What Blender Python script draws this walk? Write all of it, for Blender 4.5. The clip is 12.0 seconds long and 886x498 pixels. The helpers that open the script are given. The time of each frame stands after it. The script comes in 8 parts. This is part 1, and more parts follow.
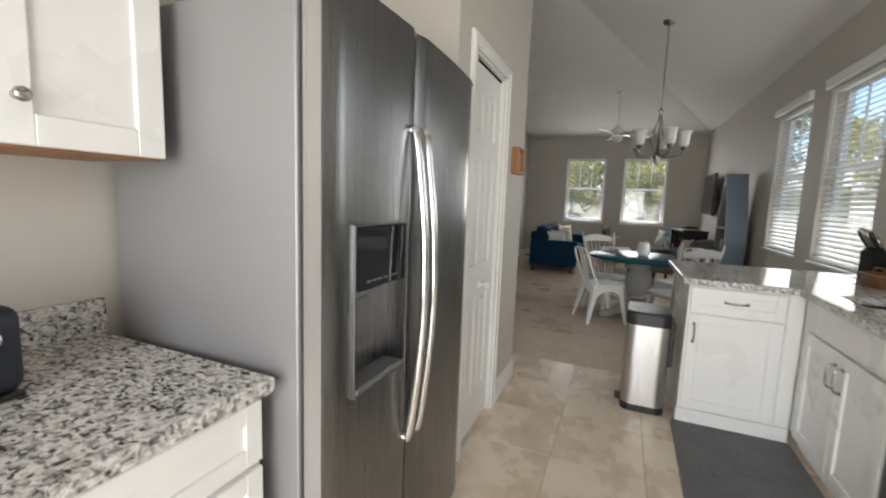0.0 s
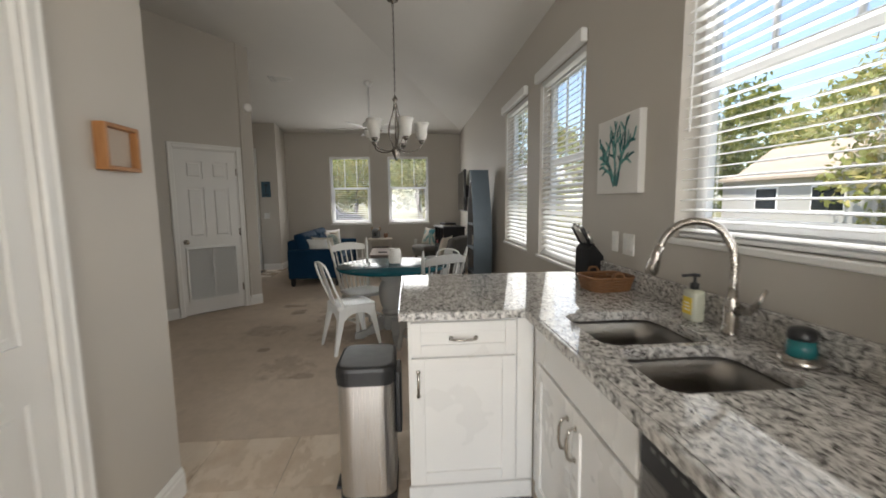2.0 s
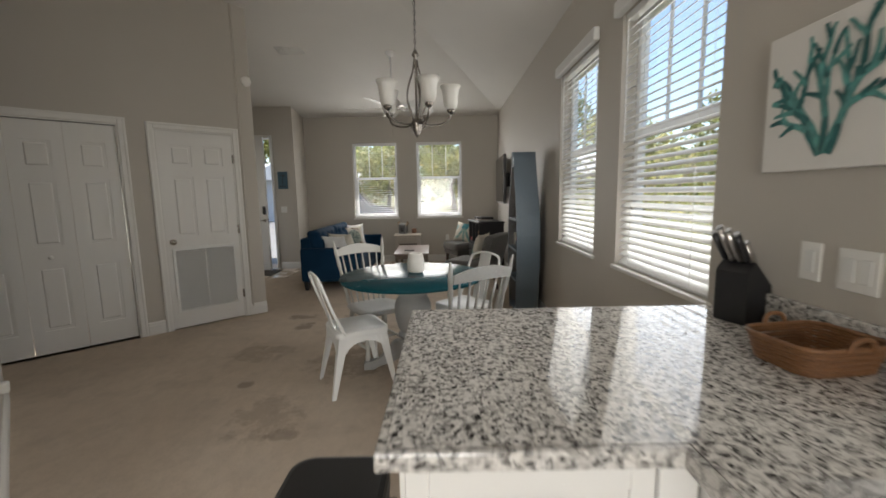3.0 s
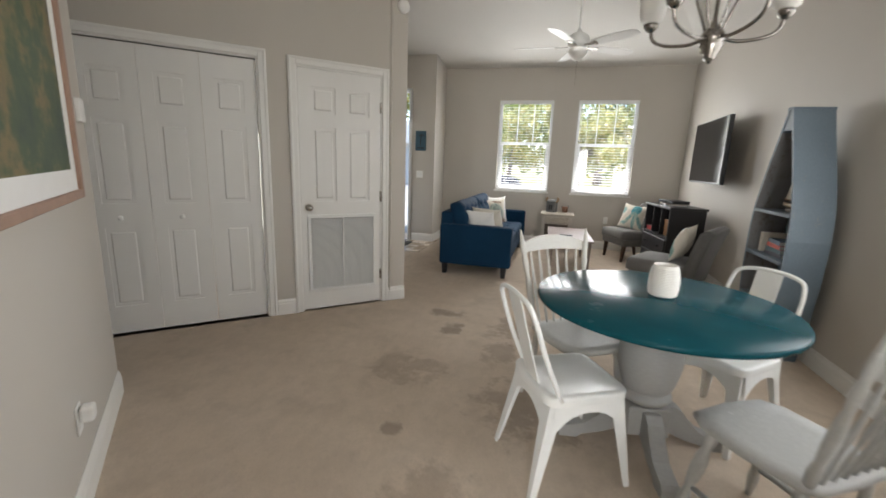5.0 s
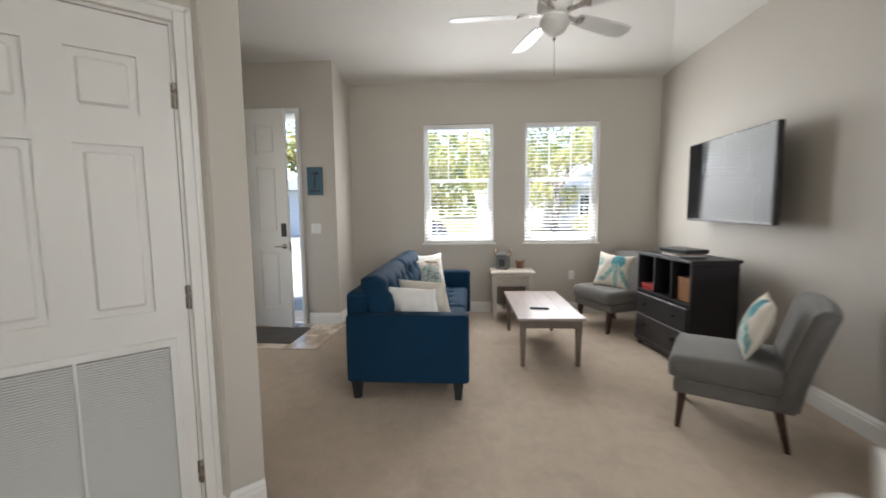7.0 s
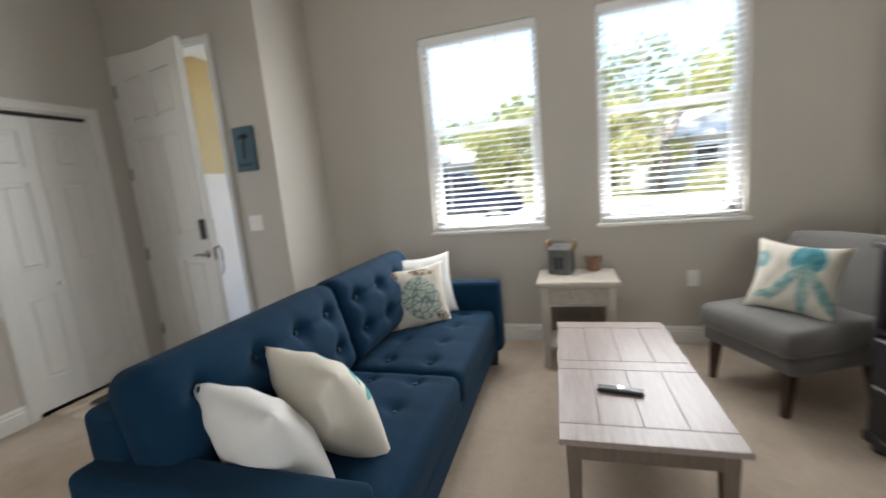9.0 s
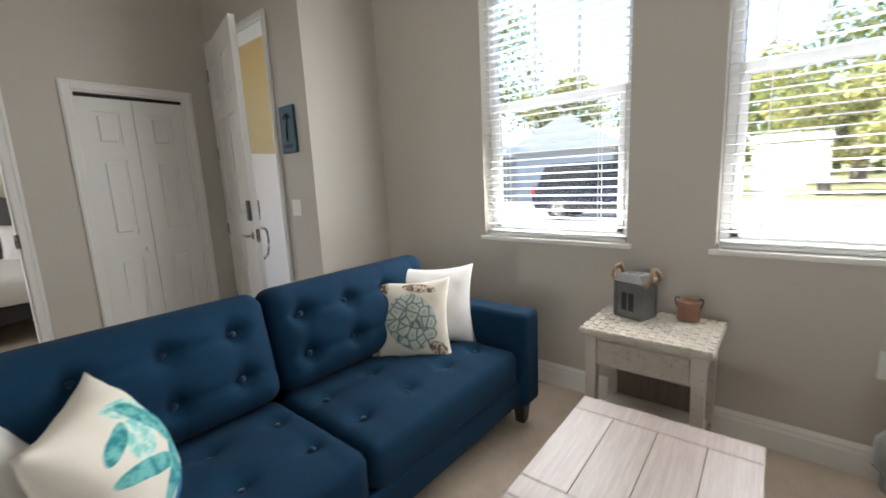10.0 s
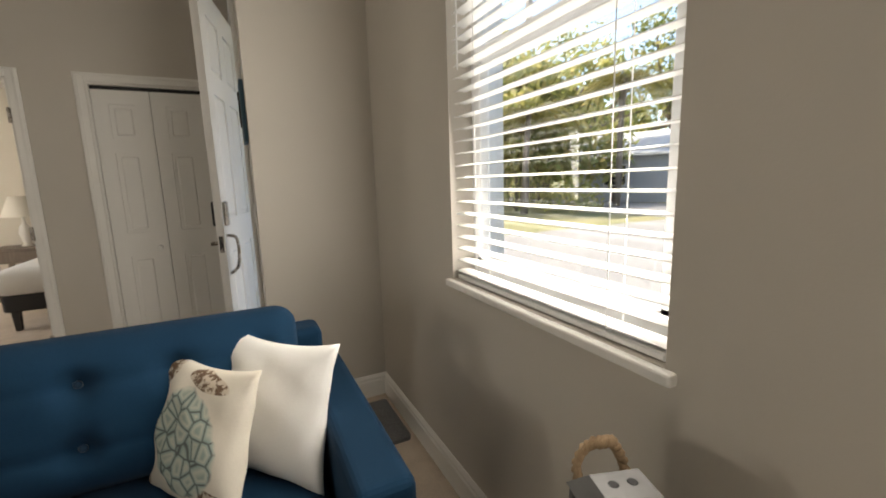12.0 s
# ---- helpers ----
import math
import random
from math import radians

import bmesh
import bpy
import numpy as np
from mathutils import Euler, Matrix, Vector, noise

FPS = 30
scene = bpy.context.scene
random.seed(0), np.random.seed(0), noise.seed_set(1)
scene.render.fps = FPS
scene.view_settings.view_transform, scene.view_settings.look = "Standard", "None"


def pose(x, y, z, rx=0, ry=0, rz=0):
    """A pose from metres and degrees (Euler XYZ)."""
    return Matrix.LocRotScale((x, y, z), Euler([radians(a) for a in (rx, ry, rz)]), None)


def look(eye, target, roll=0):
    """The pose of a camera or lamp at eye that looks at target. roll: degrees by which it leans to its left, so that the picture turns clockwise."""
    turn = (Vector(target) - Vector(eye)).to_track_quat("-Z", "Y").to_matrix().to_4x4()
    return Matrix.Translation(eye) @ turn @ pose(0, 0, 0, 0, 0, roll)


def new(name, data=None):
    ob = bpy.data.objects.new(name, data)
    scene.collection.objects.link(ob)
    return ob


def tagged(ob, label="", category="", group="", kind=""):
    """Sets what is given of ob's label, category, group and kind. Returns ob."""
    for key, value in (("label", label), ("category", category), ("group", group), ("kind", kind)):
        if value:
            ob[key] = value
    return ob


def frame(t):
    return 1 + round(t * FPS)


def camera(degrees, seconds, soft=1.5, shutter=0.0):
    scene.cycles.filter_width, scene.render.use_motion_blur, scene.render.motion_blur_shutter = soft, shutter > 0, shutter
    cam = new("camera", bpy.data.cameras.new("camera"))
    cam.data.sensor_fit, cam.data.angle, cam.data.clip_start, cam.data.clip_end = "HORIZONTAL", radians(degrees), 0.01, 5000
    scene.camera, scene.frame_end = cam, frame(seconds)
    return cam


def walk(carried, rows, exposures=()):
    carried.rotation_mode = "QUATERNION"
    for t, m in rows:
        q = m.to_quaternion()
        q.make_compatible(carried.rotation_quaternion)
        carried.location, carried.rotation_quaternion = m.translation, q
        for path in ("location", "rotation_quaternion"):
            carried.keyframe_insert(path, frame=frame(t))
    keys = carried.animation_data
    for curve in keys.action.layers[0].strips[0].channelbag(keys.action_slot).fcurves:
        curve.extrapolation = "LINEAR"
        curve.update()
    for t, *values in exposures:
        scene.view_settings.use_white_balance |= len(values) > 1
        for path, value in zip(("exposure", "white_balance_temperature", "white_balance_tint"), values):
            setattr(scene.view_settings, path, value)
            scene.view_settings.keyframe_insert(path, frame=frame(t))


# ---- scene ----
cam = camera(94.0, 12.0, soft=1.7, shutter=0.4)
PATH = [
    (0, (0.187, 0.46, 1.331), (-0.593, 2.286, 1.091), 2.1),
    (0.5, (0.315, 0.427, 1.317), (-0.274, 2.304, 0.958), 1.5),
    (1, (0.464, 0.656, 1.347), (0.155, 2.598, 0.984), 0.6),
    (1.5, (0.576, 1.043, 1.375), (0.526, 3.023, 1.099), -0.3),
    (2, (0.617, 1.55, 1.383), (0.777, 3.53, 1.157), -0.7),
    (2.5, (0.678, 2.108, 1.382), (0.738, 4.093, 1.142), 0.1),
    (3, (0.694, 2.594, 1.367), (0.686, 4.577, 1.105), -1.1),
    (3.5, (0.736, 2.945, 1.358), (0.443, 4.901, 1.061), 0.8),
    (3.7, (0.687, 3.016, 1.362), (0.209, 4.929, 1.026), 1.4),
    (5.3, (-0.209, 3.921, 1.339), (-0.709, 5.811, 0.92), 2.1),
    (5.5, (-0.26, 4.068, 1.323), (-0.645, 5.986, 0.911), 2.2),
    (6, (-0.353, 4.617, 1.353), (-0.359, 6.594, 1.05), 1.5),
    (6.5, (-0.447, 5.17, 1.363), (-0.463, 7.165, 1.222), -0.0),
    (7, (-0.515, 5.735, 1.364), (-0.655, 7.72, 1.166), -0.6),
    (7.2, (-0.529, 5.952, 1.362), (-0.744, 7.931, 1.161), -2.2),
    (8.8, (-0.159, 7.666, 1.304), (-0.492, 9.628, 1.1), -5.3),
    (9, (-0.067, 7.862, 1.309), (-0.655, 9.747, 0.996), -5.2),
    (9.5, (0.223, 8.361, 1.294), (-0.819, 10.026, 0.916), -4.9),
    (10, (0.409, 8.826, 1.299), (-0.866, 10.33, 0.962), -2.8),
    (10.5, (0.484, 9.27, 1.327), (-1.085, 10.489, 1.095), -3.2),
    (11, (0.443, 9.696, 1.247), (-1.291, 10.682, 1.107), -2.6),
    (11.5, (0.344, 10.118, 1.302), (-1.378, 11.115, 1.101), -1.9),
    (12, (0.255, 10.376, 1.286), (-1.522, 11.235, 0.964), -1.8),
]
# the clip's camera opens up as it leaves the bright kitchen, and warms at the end
EXPOSURES = [(0.0, 1.05, 6200, 9), (1.0, 1.05, 6300, 9), (1.5, 1.2, 6400, 10), (2.0, 1.08, 6450, 10), (3.0, 1.18, 6500, 10), (3.7, 1.28, 6800, 10), (5.3, 2.12, 6200, 10), (7.0, 2.2, 6150, 10), (9.0, 2.05, 6100, 9), (10.5, 2.0, 6250, 10), (11.2, 1.82, 6400, 10), (12.0, 1.6, 7200, 11)]
walk(cam, [(t, look(eye, target, roll)) for t, eye, target, roll in PATH], EXPOSURES)

# world: living room far wall towards +y, dining windows towards +x, floor at z = 0
SUN_FROM = Vector((-0.62, -0.38, 1.05)).normalized()
world = bpy.data.worlds.new("sky")
scene.world = world
world.use_nodes = True
wn = world.node_tree
sky = wn.nodes.new("ShaderNodeTexSky")
sky.sky_type = "NISHITA"
sky.sun_disc = False
sky.sun_elevation = math.asin(SUN_FROM.z)
sky.sun_rotation = math.atan2(SUN_FROM.x, SUN_FROM.y)
wn.links.new(sky.outputs[0], wn.nodes["Background"].inputs[0])
wn.nodes["Background"].inputs[1].default_value = 0.15
sun_data = bpy.data.lights.new("sun", "SUN")
sun_data.energy, sun_data.angle, sun_data.color = 3.6, radians(0.5), (1.0, 0.95, 0.87)
sun = new("sun", sun_data)
sun.matrix_world = look(SUN_FROM * 40, (0, 0, 0))


def opening_light(name, place, aim, w, h, watts, color=(1.0, 0.975, 0.925)):
    """An area lamp standing in for sky light at an opening."""
    data = bpy.data.lights.new(name, "AREA")
    data.shape, data.size, data.size_y, data.energy, data.color = "RECTANGLE", w, h, watts, color
    ob = new(name, data)
    ob.matrix_world = look(place, aim)
    return ob


# main measures
XR, YF = 1.795, 11.085            # dining wall, living room far wall
XL, XP = -1.165, -0.50            # kitchen back wall, pantry front
CA, CE, CB, CC = (-0.50, 3.50), (-2.38, 5.31), (-3.72, 5.265), (-1.47, 7.46)   # angled walls
XB = -3.485                       # bedroom wall
YE, XJ = 10.45, -2.08             # entry wall, jog beside it
ZC, RISE_X, RISE_Y = 2.94, 0.325, 0.14   # ceiling at the walls, its rise from the dining wall and from the far wall
BACK = -1.6
FW = [(-1.13, -0.237), (0.155, 1.07)]             # far windows
DW = [(5.63, 6.56), (4.29, 5.24)]                 # dining windows
KW = (2.36, 3.305)                                # kitchen window

# sky light enters upright in each opening: a little behind the blind, most of it through to the room
for a, b in FW:
    for y, fall, watts in ((YF + 0.074, 0.0, 2.4), (YF - 0.012, 0.25, 7.2)):
        opening_light("sky_light_far", ((a + b) / 2, y, 1.66), ((a + b) / 2, y - 2, 1.66 - fall), b - a - 0.1, 1.40, watts)
for a, b in DW:
    for x, fall, watts in ((XR + 0.072, 0.0, 1.3), (XR - 0.012, 0.25, 3.7)):
        opening_light("sky_light_dining", (x, (a + b) / 2, 1.66), (x - 2, (a + b) / 2, 1.66 - fall), b - a - 0.1, 1.40, watts)
opening_light("sky_light_kitchen", (XR + 0.072, (KW[0] + KW[1]) / 2, 1.81), (XR - 2, (KW[0] + KW[1]) / 2, 1.81), 0.85, 1.1, 3.7)
# added lamp at an assumed, unseen opening; brightens the kitchen from behind
opening_light("sky_light_kitchen_back", (0.3, BACK + 0.02, 1.2), (0.3, BACK + 2, 0.70), 1.7, 1.9, 50)
# added lamp at an assumed bedroom opening; lights the view through the doorway
opening_light("sky_light_bedroom", (-5.2, 6.22, 1.5), (-5.2, 8.2, 1.2), 1.5, 1.3, 11.5)
opening_light("sky_light_entry", (-2.45, YE + 0.2, 1.2), (-2.3, 8.5, 1.0), 0.25, 2.2, 1.5)


# ---- mesh helpers ----
def part(name, bm, material, parent=None, label="", smooth=False):
    me = bpy.data.meshes.new(name)
    if smooth:
        for f in bm.faces:
            f.smooth = True
    bm.to_mesh(me)
    bm.free()
    for m in material if isinstance(material, (list, tuple)) else [material]:
        me.materials.append(m)
    ob = new(name, me)
    if parent is not None:
        ob.parent = parent
    if label:
        ob["label"] = label
    return ob


def thing(name, label, category, m=None, group="", kind=""):
    ob = new(name)
    ob.empty_display_size = 0.1
    if m is not None:
        ob.matrix_world = m
    return tagged(ob, label, category, group, kind)


def box(bm, lo, hi, bevel=0.0, seg=2, m=None):
    made = bmesh.ops.create_cube(bm, size=1)["verts"]
    c, s = [(a + b) / 2 for a, b in zip(lo, hi)], [abs(b - a) for a, b in zip(lo, hi)]
    for v in made:
        v.co = Vector((v.co.x * s[0] + c[0], v.co.y * s[1] + c[1], v.co.z * s[2] + c[2]))
        if m is not None:
            v.co = m @ v.co
    if bevel > 0:
        edges = list({e for v in made for e in v.link_edges})
        bmesh.ops.bevel(bm, geom=edges, offset=min(bevel, min(s) * 0.45), segments=seg, affect="EDGES", profile=0.5)
    return bm


def B(lo, hi, bevel=0.0, seg=2, m=None):
    return box(bmesh.new(), lo, hi, bevel, seg, m)


def lathe(bm, profile, n=24, m=None, cap=True):
    """Turn a profile of (radius, z) about z."""
    rings = []
    for r, z in profile:
        ring = [Vector((r * math.cos(2 * math.pi * k / n), r * math.sin(2 * math.pi * k / n), z)) for k in range(n)]
        rings.append([bm.verts.new(m @ v if m is not None else v) for v in ring])
    for a, b in zip(rings, rings[1:]):
        for k in range(n):
            bm.faces.new((a[k], a[(k + 1) % n], b[(k + 1) % n], b[k]))
    if cap:
        bm.faces.new(rings[0][::-1])
        bm.faces.new(rings[-1])
    return bm


def tube(bm, path, radius, n=10, closed=False, flat=1.0):
    """A round rod along a path of points; radius a number or one for each point."""
    pts = [Vector(p) for p in path]
    rad = radius if isinstance(radius, (list, tuple)) else [radius] * len(pts)
    rings, up = [], None
    for i, p in enumerate(pts):
        a = pts[i - 1] if i > 0 or closed else p
        b = pts[(i + 1) % len(pts)] if i < len(pts) - 1 or closed else p
        d = (b - a).normalized()
        if up is None:
            up = Vector((0, 0, 1)) if abs(d.z) < 0.9 else Vector((1, 0, 0))
        side = d.cross(up).normalized()
        up = side.cross(d).normalized()
        rings.append([bm.verts.new(p + rad[i] * (side * math.cos(2 * math.pi * k / n) + flat * up * math.sin(2 * math.pi * k / n))) for k in range(n)])
    for i in range(len(rings) if closed else len(rings) - 1):
        a, b = rings[i], rings[(i + 1) % len(rings)]
        for k in range(n):
            bm.faces.new((a[k], a[(k + 1) % n], b[(k + 1) % n], b[k]))
    if not closed:
        bm.faces.new(rings[0][::-1])
        bm.faces.new(rings[-1])
    return bm


def prism(bm, outline, lo, hi, axis="z", m=None):
    """A flat outline of (u, v) drawn out along an axis."""
    def at(u, v, w):
        p = {"z": (u, v, w), "x": (w, u, v), "y": (u, w, v)}[axis]
        return m @ Vector(p) if m is not None else Vector(p)
    a = [bm.verts.new(at(u, v, lo)) for u, v in outline]
    b = [bm.verts.new(at(u, v, hi)) for u, v in outline]
    bm.faces.new(a[::-1])
    bm.faces.new(b)
    for k in range(len(a)):
        bm.faces.new((a[k], a[(k + 1) % len(a)], b[(k + 1) % len(a)], b[k]))
    bmesh.ops.recalc_face_normals(bm, faces=bm.faces)
    return bm


def spline(points, n=8):
    """A smooth line through points (Catmull-Rom)."""
    p = [Vector(q) for q in points]
    p = [p[0] * 2 - p[1]] + p + [p[-1] * 2 - p[-2]]
    out = []
    for i in range(1, len(p) - 2):
        for k in range(n):
            t = k / n
            out.append(0.5 * (2 * p[i] + (p[i + 1] - p[i - 1]) * t + (2 * p[i - 1] - 5 * p[i] + 4 * p[i + 1] - p[i + 2]) * t * t
                              + (3 * p[i] - p[i - 1] - 3 * p[i + 1] + p[i + 2]) * t ** 3))
    return out + [p[-2]]


def rounded(w, d, r, n=6):
    """Outline of a rounded rectangle about the origin."""
    out = []
    for cx, cy, a in ((w / 2 - r, d / 2 - r, 0), (-w / 2 + r, d / 2 - r, 90), (-w / 2 + r, -d / 2 + r, 180), (w / 2 - r, -d / 2 + r, 270)):
        out += [(cx + r * math.cos(radians(a + 90 * k / n)), cy + r * math.sin(radians(a + 90 * k / n))) for k in range(n + 1)]
    return out


# ---- materials ----
class Nodes:
    def __init__(self, name):
        self.mat = bpy.data.materials.new(name)
        self.mat.use_nodes = True
        self.t = self.mat.node_tree
        self.bsdf = self.t.nodes["Principled BSDF"]
        self.coord = self.t.nodes.new("ShaderNodeTexCoord").outputs["Object"]

    def node(self, kind, **sets):
        n = self.t.nodes.new(kind)
        for k, v in sets.items():
            if k in n.inputs:
                n.inputs[k].default_value = v
        return n

    def link(self, a, b):
        self.t.links.new(a, b)

    def noise(self, scale, detail=4.0, rough=0.55, stretch=None, src=None):
        n = self.node("ShaderNodeTexNoise", Scale=scale, Detail=detail, Roughness=rough)
        v = src or self.coord
        if stretch:
            mp = self.node("ShaderNodeMapping", Scale=stretch)
            self.link(v, mp.inputs["Vector"])
            v = mp.outputs[0]
        self.link(v, n.inputs["Vector"])
        return n.outputs["Fac"]

    def ramp(self, fac, stops):
        r = self.t.nodes.new("ShaderNodeValToRGB")
        els = r.color_ramp.elements
        while len(els) < len(stops):
            els.new(0.5)
        for e, (p, c) in zip(els, stops):
            e.position, e.color = p, (*c, 1) if len(c) == 3 else c
        self.link(fac, r.inputs[0])
        return r.outputs[0]

    def mix(self, fac, a, b, how="MIX"):
        m = self.t.nodes.new("ShaderNodeMix")
        m.data_type, m.blend_type = "RGBA", how
        for sock, v in ((m.inputs[0], fac), (m.inputs[6], a), (m.inputs[7], b)):
            if isinstance(v, (int, float)):
                sock.default_value = v
            elif isinstance(v, tuple):
                sock.default_value = (*v, 1)
            else:
                self.link(v, sock)
        return m.outputs[2]

    def math(self, op, a, b=0.0):
        m = self.t.nodes.new("ShaderNodeMath")
        m.operation = op
        for sock, v in zip(m.inputs, (a, b)):
            if isinstance(v, (int, float)):
                sock.default_value = v
            else:
                self.link(v, sock)
        return m.outputs[0]

    def bump(self, fac, strength=0.2, distance=0.01):
        b = self.node("ShaderNodeBump", Strength=strength, Distance=distance)
        self.link(fac, b.inputs["Height"])
        self.link(b.outputs[0], self.bsdf.inputs["Normal"])
        return b

    def set(self, color=None, rough=None, metal=None, **more):
        for key, v in (("Base Color", color), ("Roughness", rough), ("Metallic", metal), *more.items()):
            if v is None:
                continue
            if isinstance(v, tuple):
                self.bsdf.inputs[key].default_value = (*v, 1) if len(v) == 3 else v
            elif isinstance(v, (int, float)):
                self.bsdf.inputs[key].default_value = v
            else:
                self.link(v, self.bsdf.inputs[key])
        return self.mat


def paint(name, col, rough=0.5, var=0.06, scale=2.0, bump=0.05, grain=180.0, metal=0.0, stretch=None, dist=0.002, **more):
    """A painted, woven or moulded surface: broad unevenness, fine grain, relief."""
    n = Nodes(name)
    big = n.noise(scale, 3, 0.6, stretch)
    lo, hi = tuple(c * (1 - var) for c in col), tuple(min(1, c * (1 + var)) for c in col)
    base = n.ramp(big, [(0.3, lo), (0.7, hi)])
    fine = n.noise(grain, 2, 0.6, stretch)
    r = n.ramp(big, [(0.3, (max(0, rough - 0.06),) * 3), (0.7, (min(1, rough + 0.06),) * 3)])
    if bump:
        n.bump(fine, bump, dist)
    return n.set(base, r, metal, **more)


M = {}
M["wall"] = paint("wall_paint", (0.54, 0.505, 0.455), 0.6, 0.025, 1.2, 0.12, 130, dist=0.003)
M["ceiling"] = paint("ceiling_paint", (0.70, 0.68, 0.645), 0.75, 0.03, 0.9, 0.3, 60, dist=0.004)
M["trim"] = paint("trim_paint", (0.80, 0.79, 0.76), 0.35, 0.02, 3, 0.03, 90)
M["door"] = paint("door_paint", (0.79, 0.78, 0.755), 0.38, 0.03, 3, 0.08, 220, stretch=(1, 1, 0.12))
M["cabinet"] = paint("cabinet_paint", (0.82, 0.81, 0.79), 0.3, 0.015, 3, 0.02, 120)
# near-black colour for the shade inside door-head gaps and toaster slots
M["shadowgap"] = paint("gap_shade_black", (0.02, 0.02, 0.02), 0.8, 0.1)
M["pvc"] = paint("white_vinyl", (0.80, 0.81, 0.82), 0.35, 0.015, 4, 0.02, 60)
M["slat"] = paint("blind_slat", (0.84, 0.84, 0.83), 0.4, 0.02, 5, 0.04, 200, stretch=(0.1, 1, 1))
M["plate"] = paint("switch_plate", (0.82, 0.81, 0.78), 0.3, 0.01)
M["nickel"] = paint("brushed_nickel", (0.42, 0.39, 0.355), 0.26, 0.05, 20, 0.02, 300, metal=1.0)
M["dark_nickel"] = paint("dark_brushed_nickel", (0.24, 0.22, 0.20), 0.24, 0.06, 20, 0.02, 300, metal=1.0)
M["chrome"] = paint("polished_chrome", (0.75, 0.75, 0.76), 0.1, 0.03, 20, 0.0, metal=1.0)
M["black"] = paint("black_plastic", (0.018, 0.018, 0.02), 0.35, 0.15, 12, 0.05, 300)
M["rubber"] = paint("dark_rubber", (0.03, 0.03, 0.032), 0.75, 0.15, 12, 0.05, 200)
M["white"] = paint("white_enamel", (0.80, 0.80, 0.78), 0.35, 0.03, 6, 0.03, 80)
M["ceramic"] = paint("white_ceramic", (0.82, 0.79, 0.74), 0.4, 0.03, 10, 0.05, 100)
M["paper"] = paint("paper", (0.85, 0.84, 0.82), 0.8, 0.02, 10, 0.1, 150)


def carpet():
    n = Nodes("beige_carpet")
    broad = n.noise(0.9, 4, 0.6)
    patch = n.noise(3.2, 3, 0.65)
    fine = n.noise(260, 2, 0.7)
    base = n.ramp(broad, [(0.3, (0.57, 0.465, 0.365)), (0.7, (0.67, 0.56, 0.45))])
    stain = n.ramp(patch, [(0.54, (0, 0, 0)), (0.72, (1, 1, 1))])
    base = n.mix(n.math("MULTIPLY", stain, 0.5), base, (0.33, 0.265, 0.20))
    # trodden pile: nap lying this way and that
    nap = n.noise(11, 5, 0.72, (1.0, 0.7, 1.0))
    base = n.mix(n.math("MULTIPLY", n.ramp(nap, [(0.42, (0, 0, 0)), (0.66, (1, 1, 1))]), 0.38), base, (0.36, 0.285, 0.215))
    tuft = n.noise(70, 3, 0.7)
    base = n.mix(n.math("MULTIPLY", n.ramp(tuft, [(0.48, (0, 0, 0)), (0.68, (1, 1, 1))]), 0.3), base, (0.34, 0.275, 0.21))
    base = n.mix(0.35, base, n.ramp(fine, [(0.3, (0.41, 0.335, 0.265)), (0.7, (0.81, 0.69, 0.56))]), "MIX")
    # old spills in the walkway
    sep = n.t.nodes.new("ShaderNodeSeparateXYZ")
    n.link(n.coord, sep.inputs[0])
    wob = n.noise(7, 5, 0.7)
    for sx, sy, rx, ry, amount in ((-0.95, 7.2, 0.17, 0.10, 0.6), (-0.82, 6.88, 0.10, 0.13, 0.6), (-0.27, 4.83, 0.10, 0.06, 0.45), (-0.37, 6.55, 0.14, 0.2, 0.4), (-0.8, 5.49, 0.06, 0.06, 0.55), (-0.95, 6.12, 0.3, 0.2, 0.35), (-0.1, 5.9, 0.35, 0.35, 0.45), (-0.45, 5.05, 0.22, 0.3, 0.35), (-0.3, 7.0, 0.25, 0.3, 0.4)):
        a = n.math("DIVIDE", n.math("SUBTRACT", sep.outputs[0], sx), rx)
        b = n.math("DIVIDE", n.math("SUBTRACT", sep.outputs[1], sy), ry)
        d = n.math("ADD", n.math("ADD", n.math("MULTIPLY", a, a), n.math("MULTIPLY", b, b)), n.math("MULTIPLY", n.math("SUBTRACT", wob, 0.5), 5.0))
        base = n.mix(n.math("MULTIPLY", n.ramp(d, [(0.25, (1, 1, 1)), (1.0, (0, 0, 0))]), amount), base, (0.20, 0.15, 0.11))
    n.bump(n.noise(190, 3, 0.7), 0.7, 0.008)
    return n.set(base, 0.95)


M["carpet"] = carpet()


def tile_stone():
    n = Nodes("beige_stone_tile")
    off = n.t.nodes.new("ShaderNodeObjectInfo").outputs["Random"]
    add = n.t.nodes.new("ShaderNodeVectorMath")
    add.operation = "ADD"
    n.link(n.coord, add.inputs[0])
    n.link(n.math("MULTIPLY", off, 37.0), add.inputs[1])
    v = n.noise(3.4, 6, 0.62, src=add.outputs[0], stretch=(1.3, 0.75, 1))
    w = n.noise(2.4, 6, 0.72, src=add.outputs[0], stretch=(1.3, 0.8, 1))
    base = n.ramp(v, [(0.30, (0.52, 0.38, 0.26)), (0.46, (0.68, 0.56, 0.435)), (0.68, (0.78, 0.68, 0.565))])
    rust = n.ramp(w, [(0.54, (0, 0, 0)), (0.74, (1, 1, 1))])
    base = n.mix(n.math("MULTIPLY", rust, 0.55), base, (0.38, 0.245, 0.13))
    base = n.mix(n.math("MULTIPLY", off, 0.25), base, (0.68, 0.60, 0.49))
    n.bump(n.noise(60, 4, 0.6, src=add.outputs[0]), 0.05, 0.003)
    return n.set(base, n.ramp(v, [(0.3, (0.2,) * 3), (0.7, (0.34,) * 3)]))


M["tile"] = tile_stone()
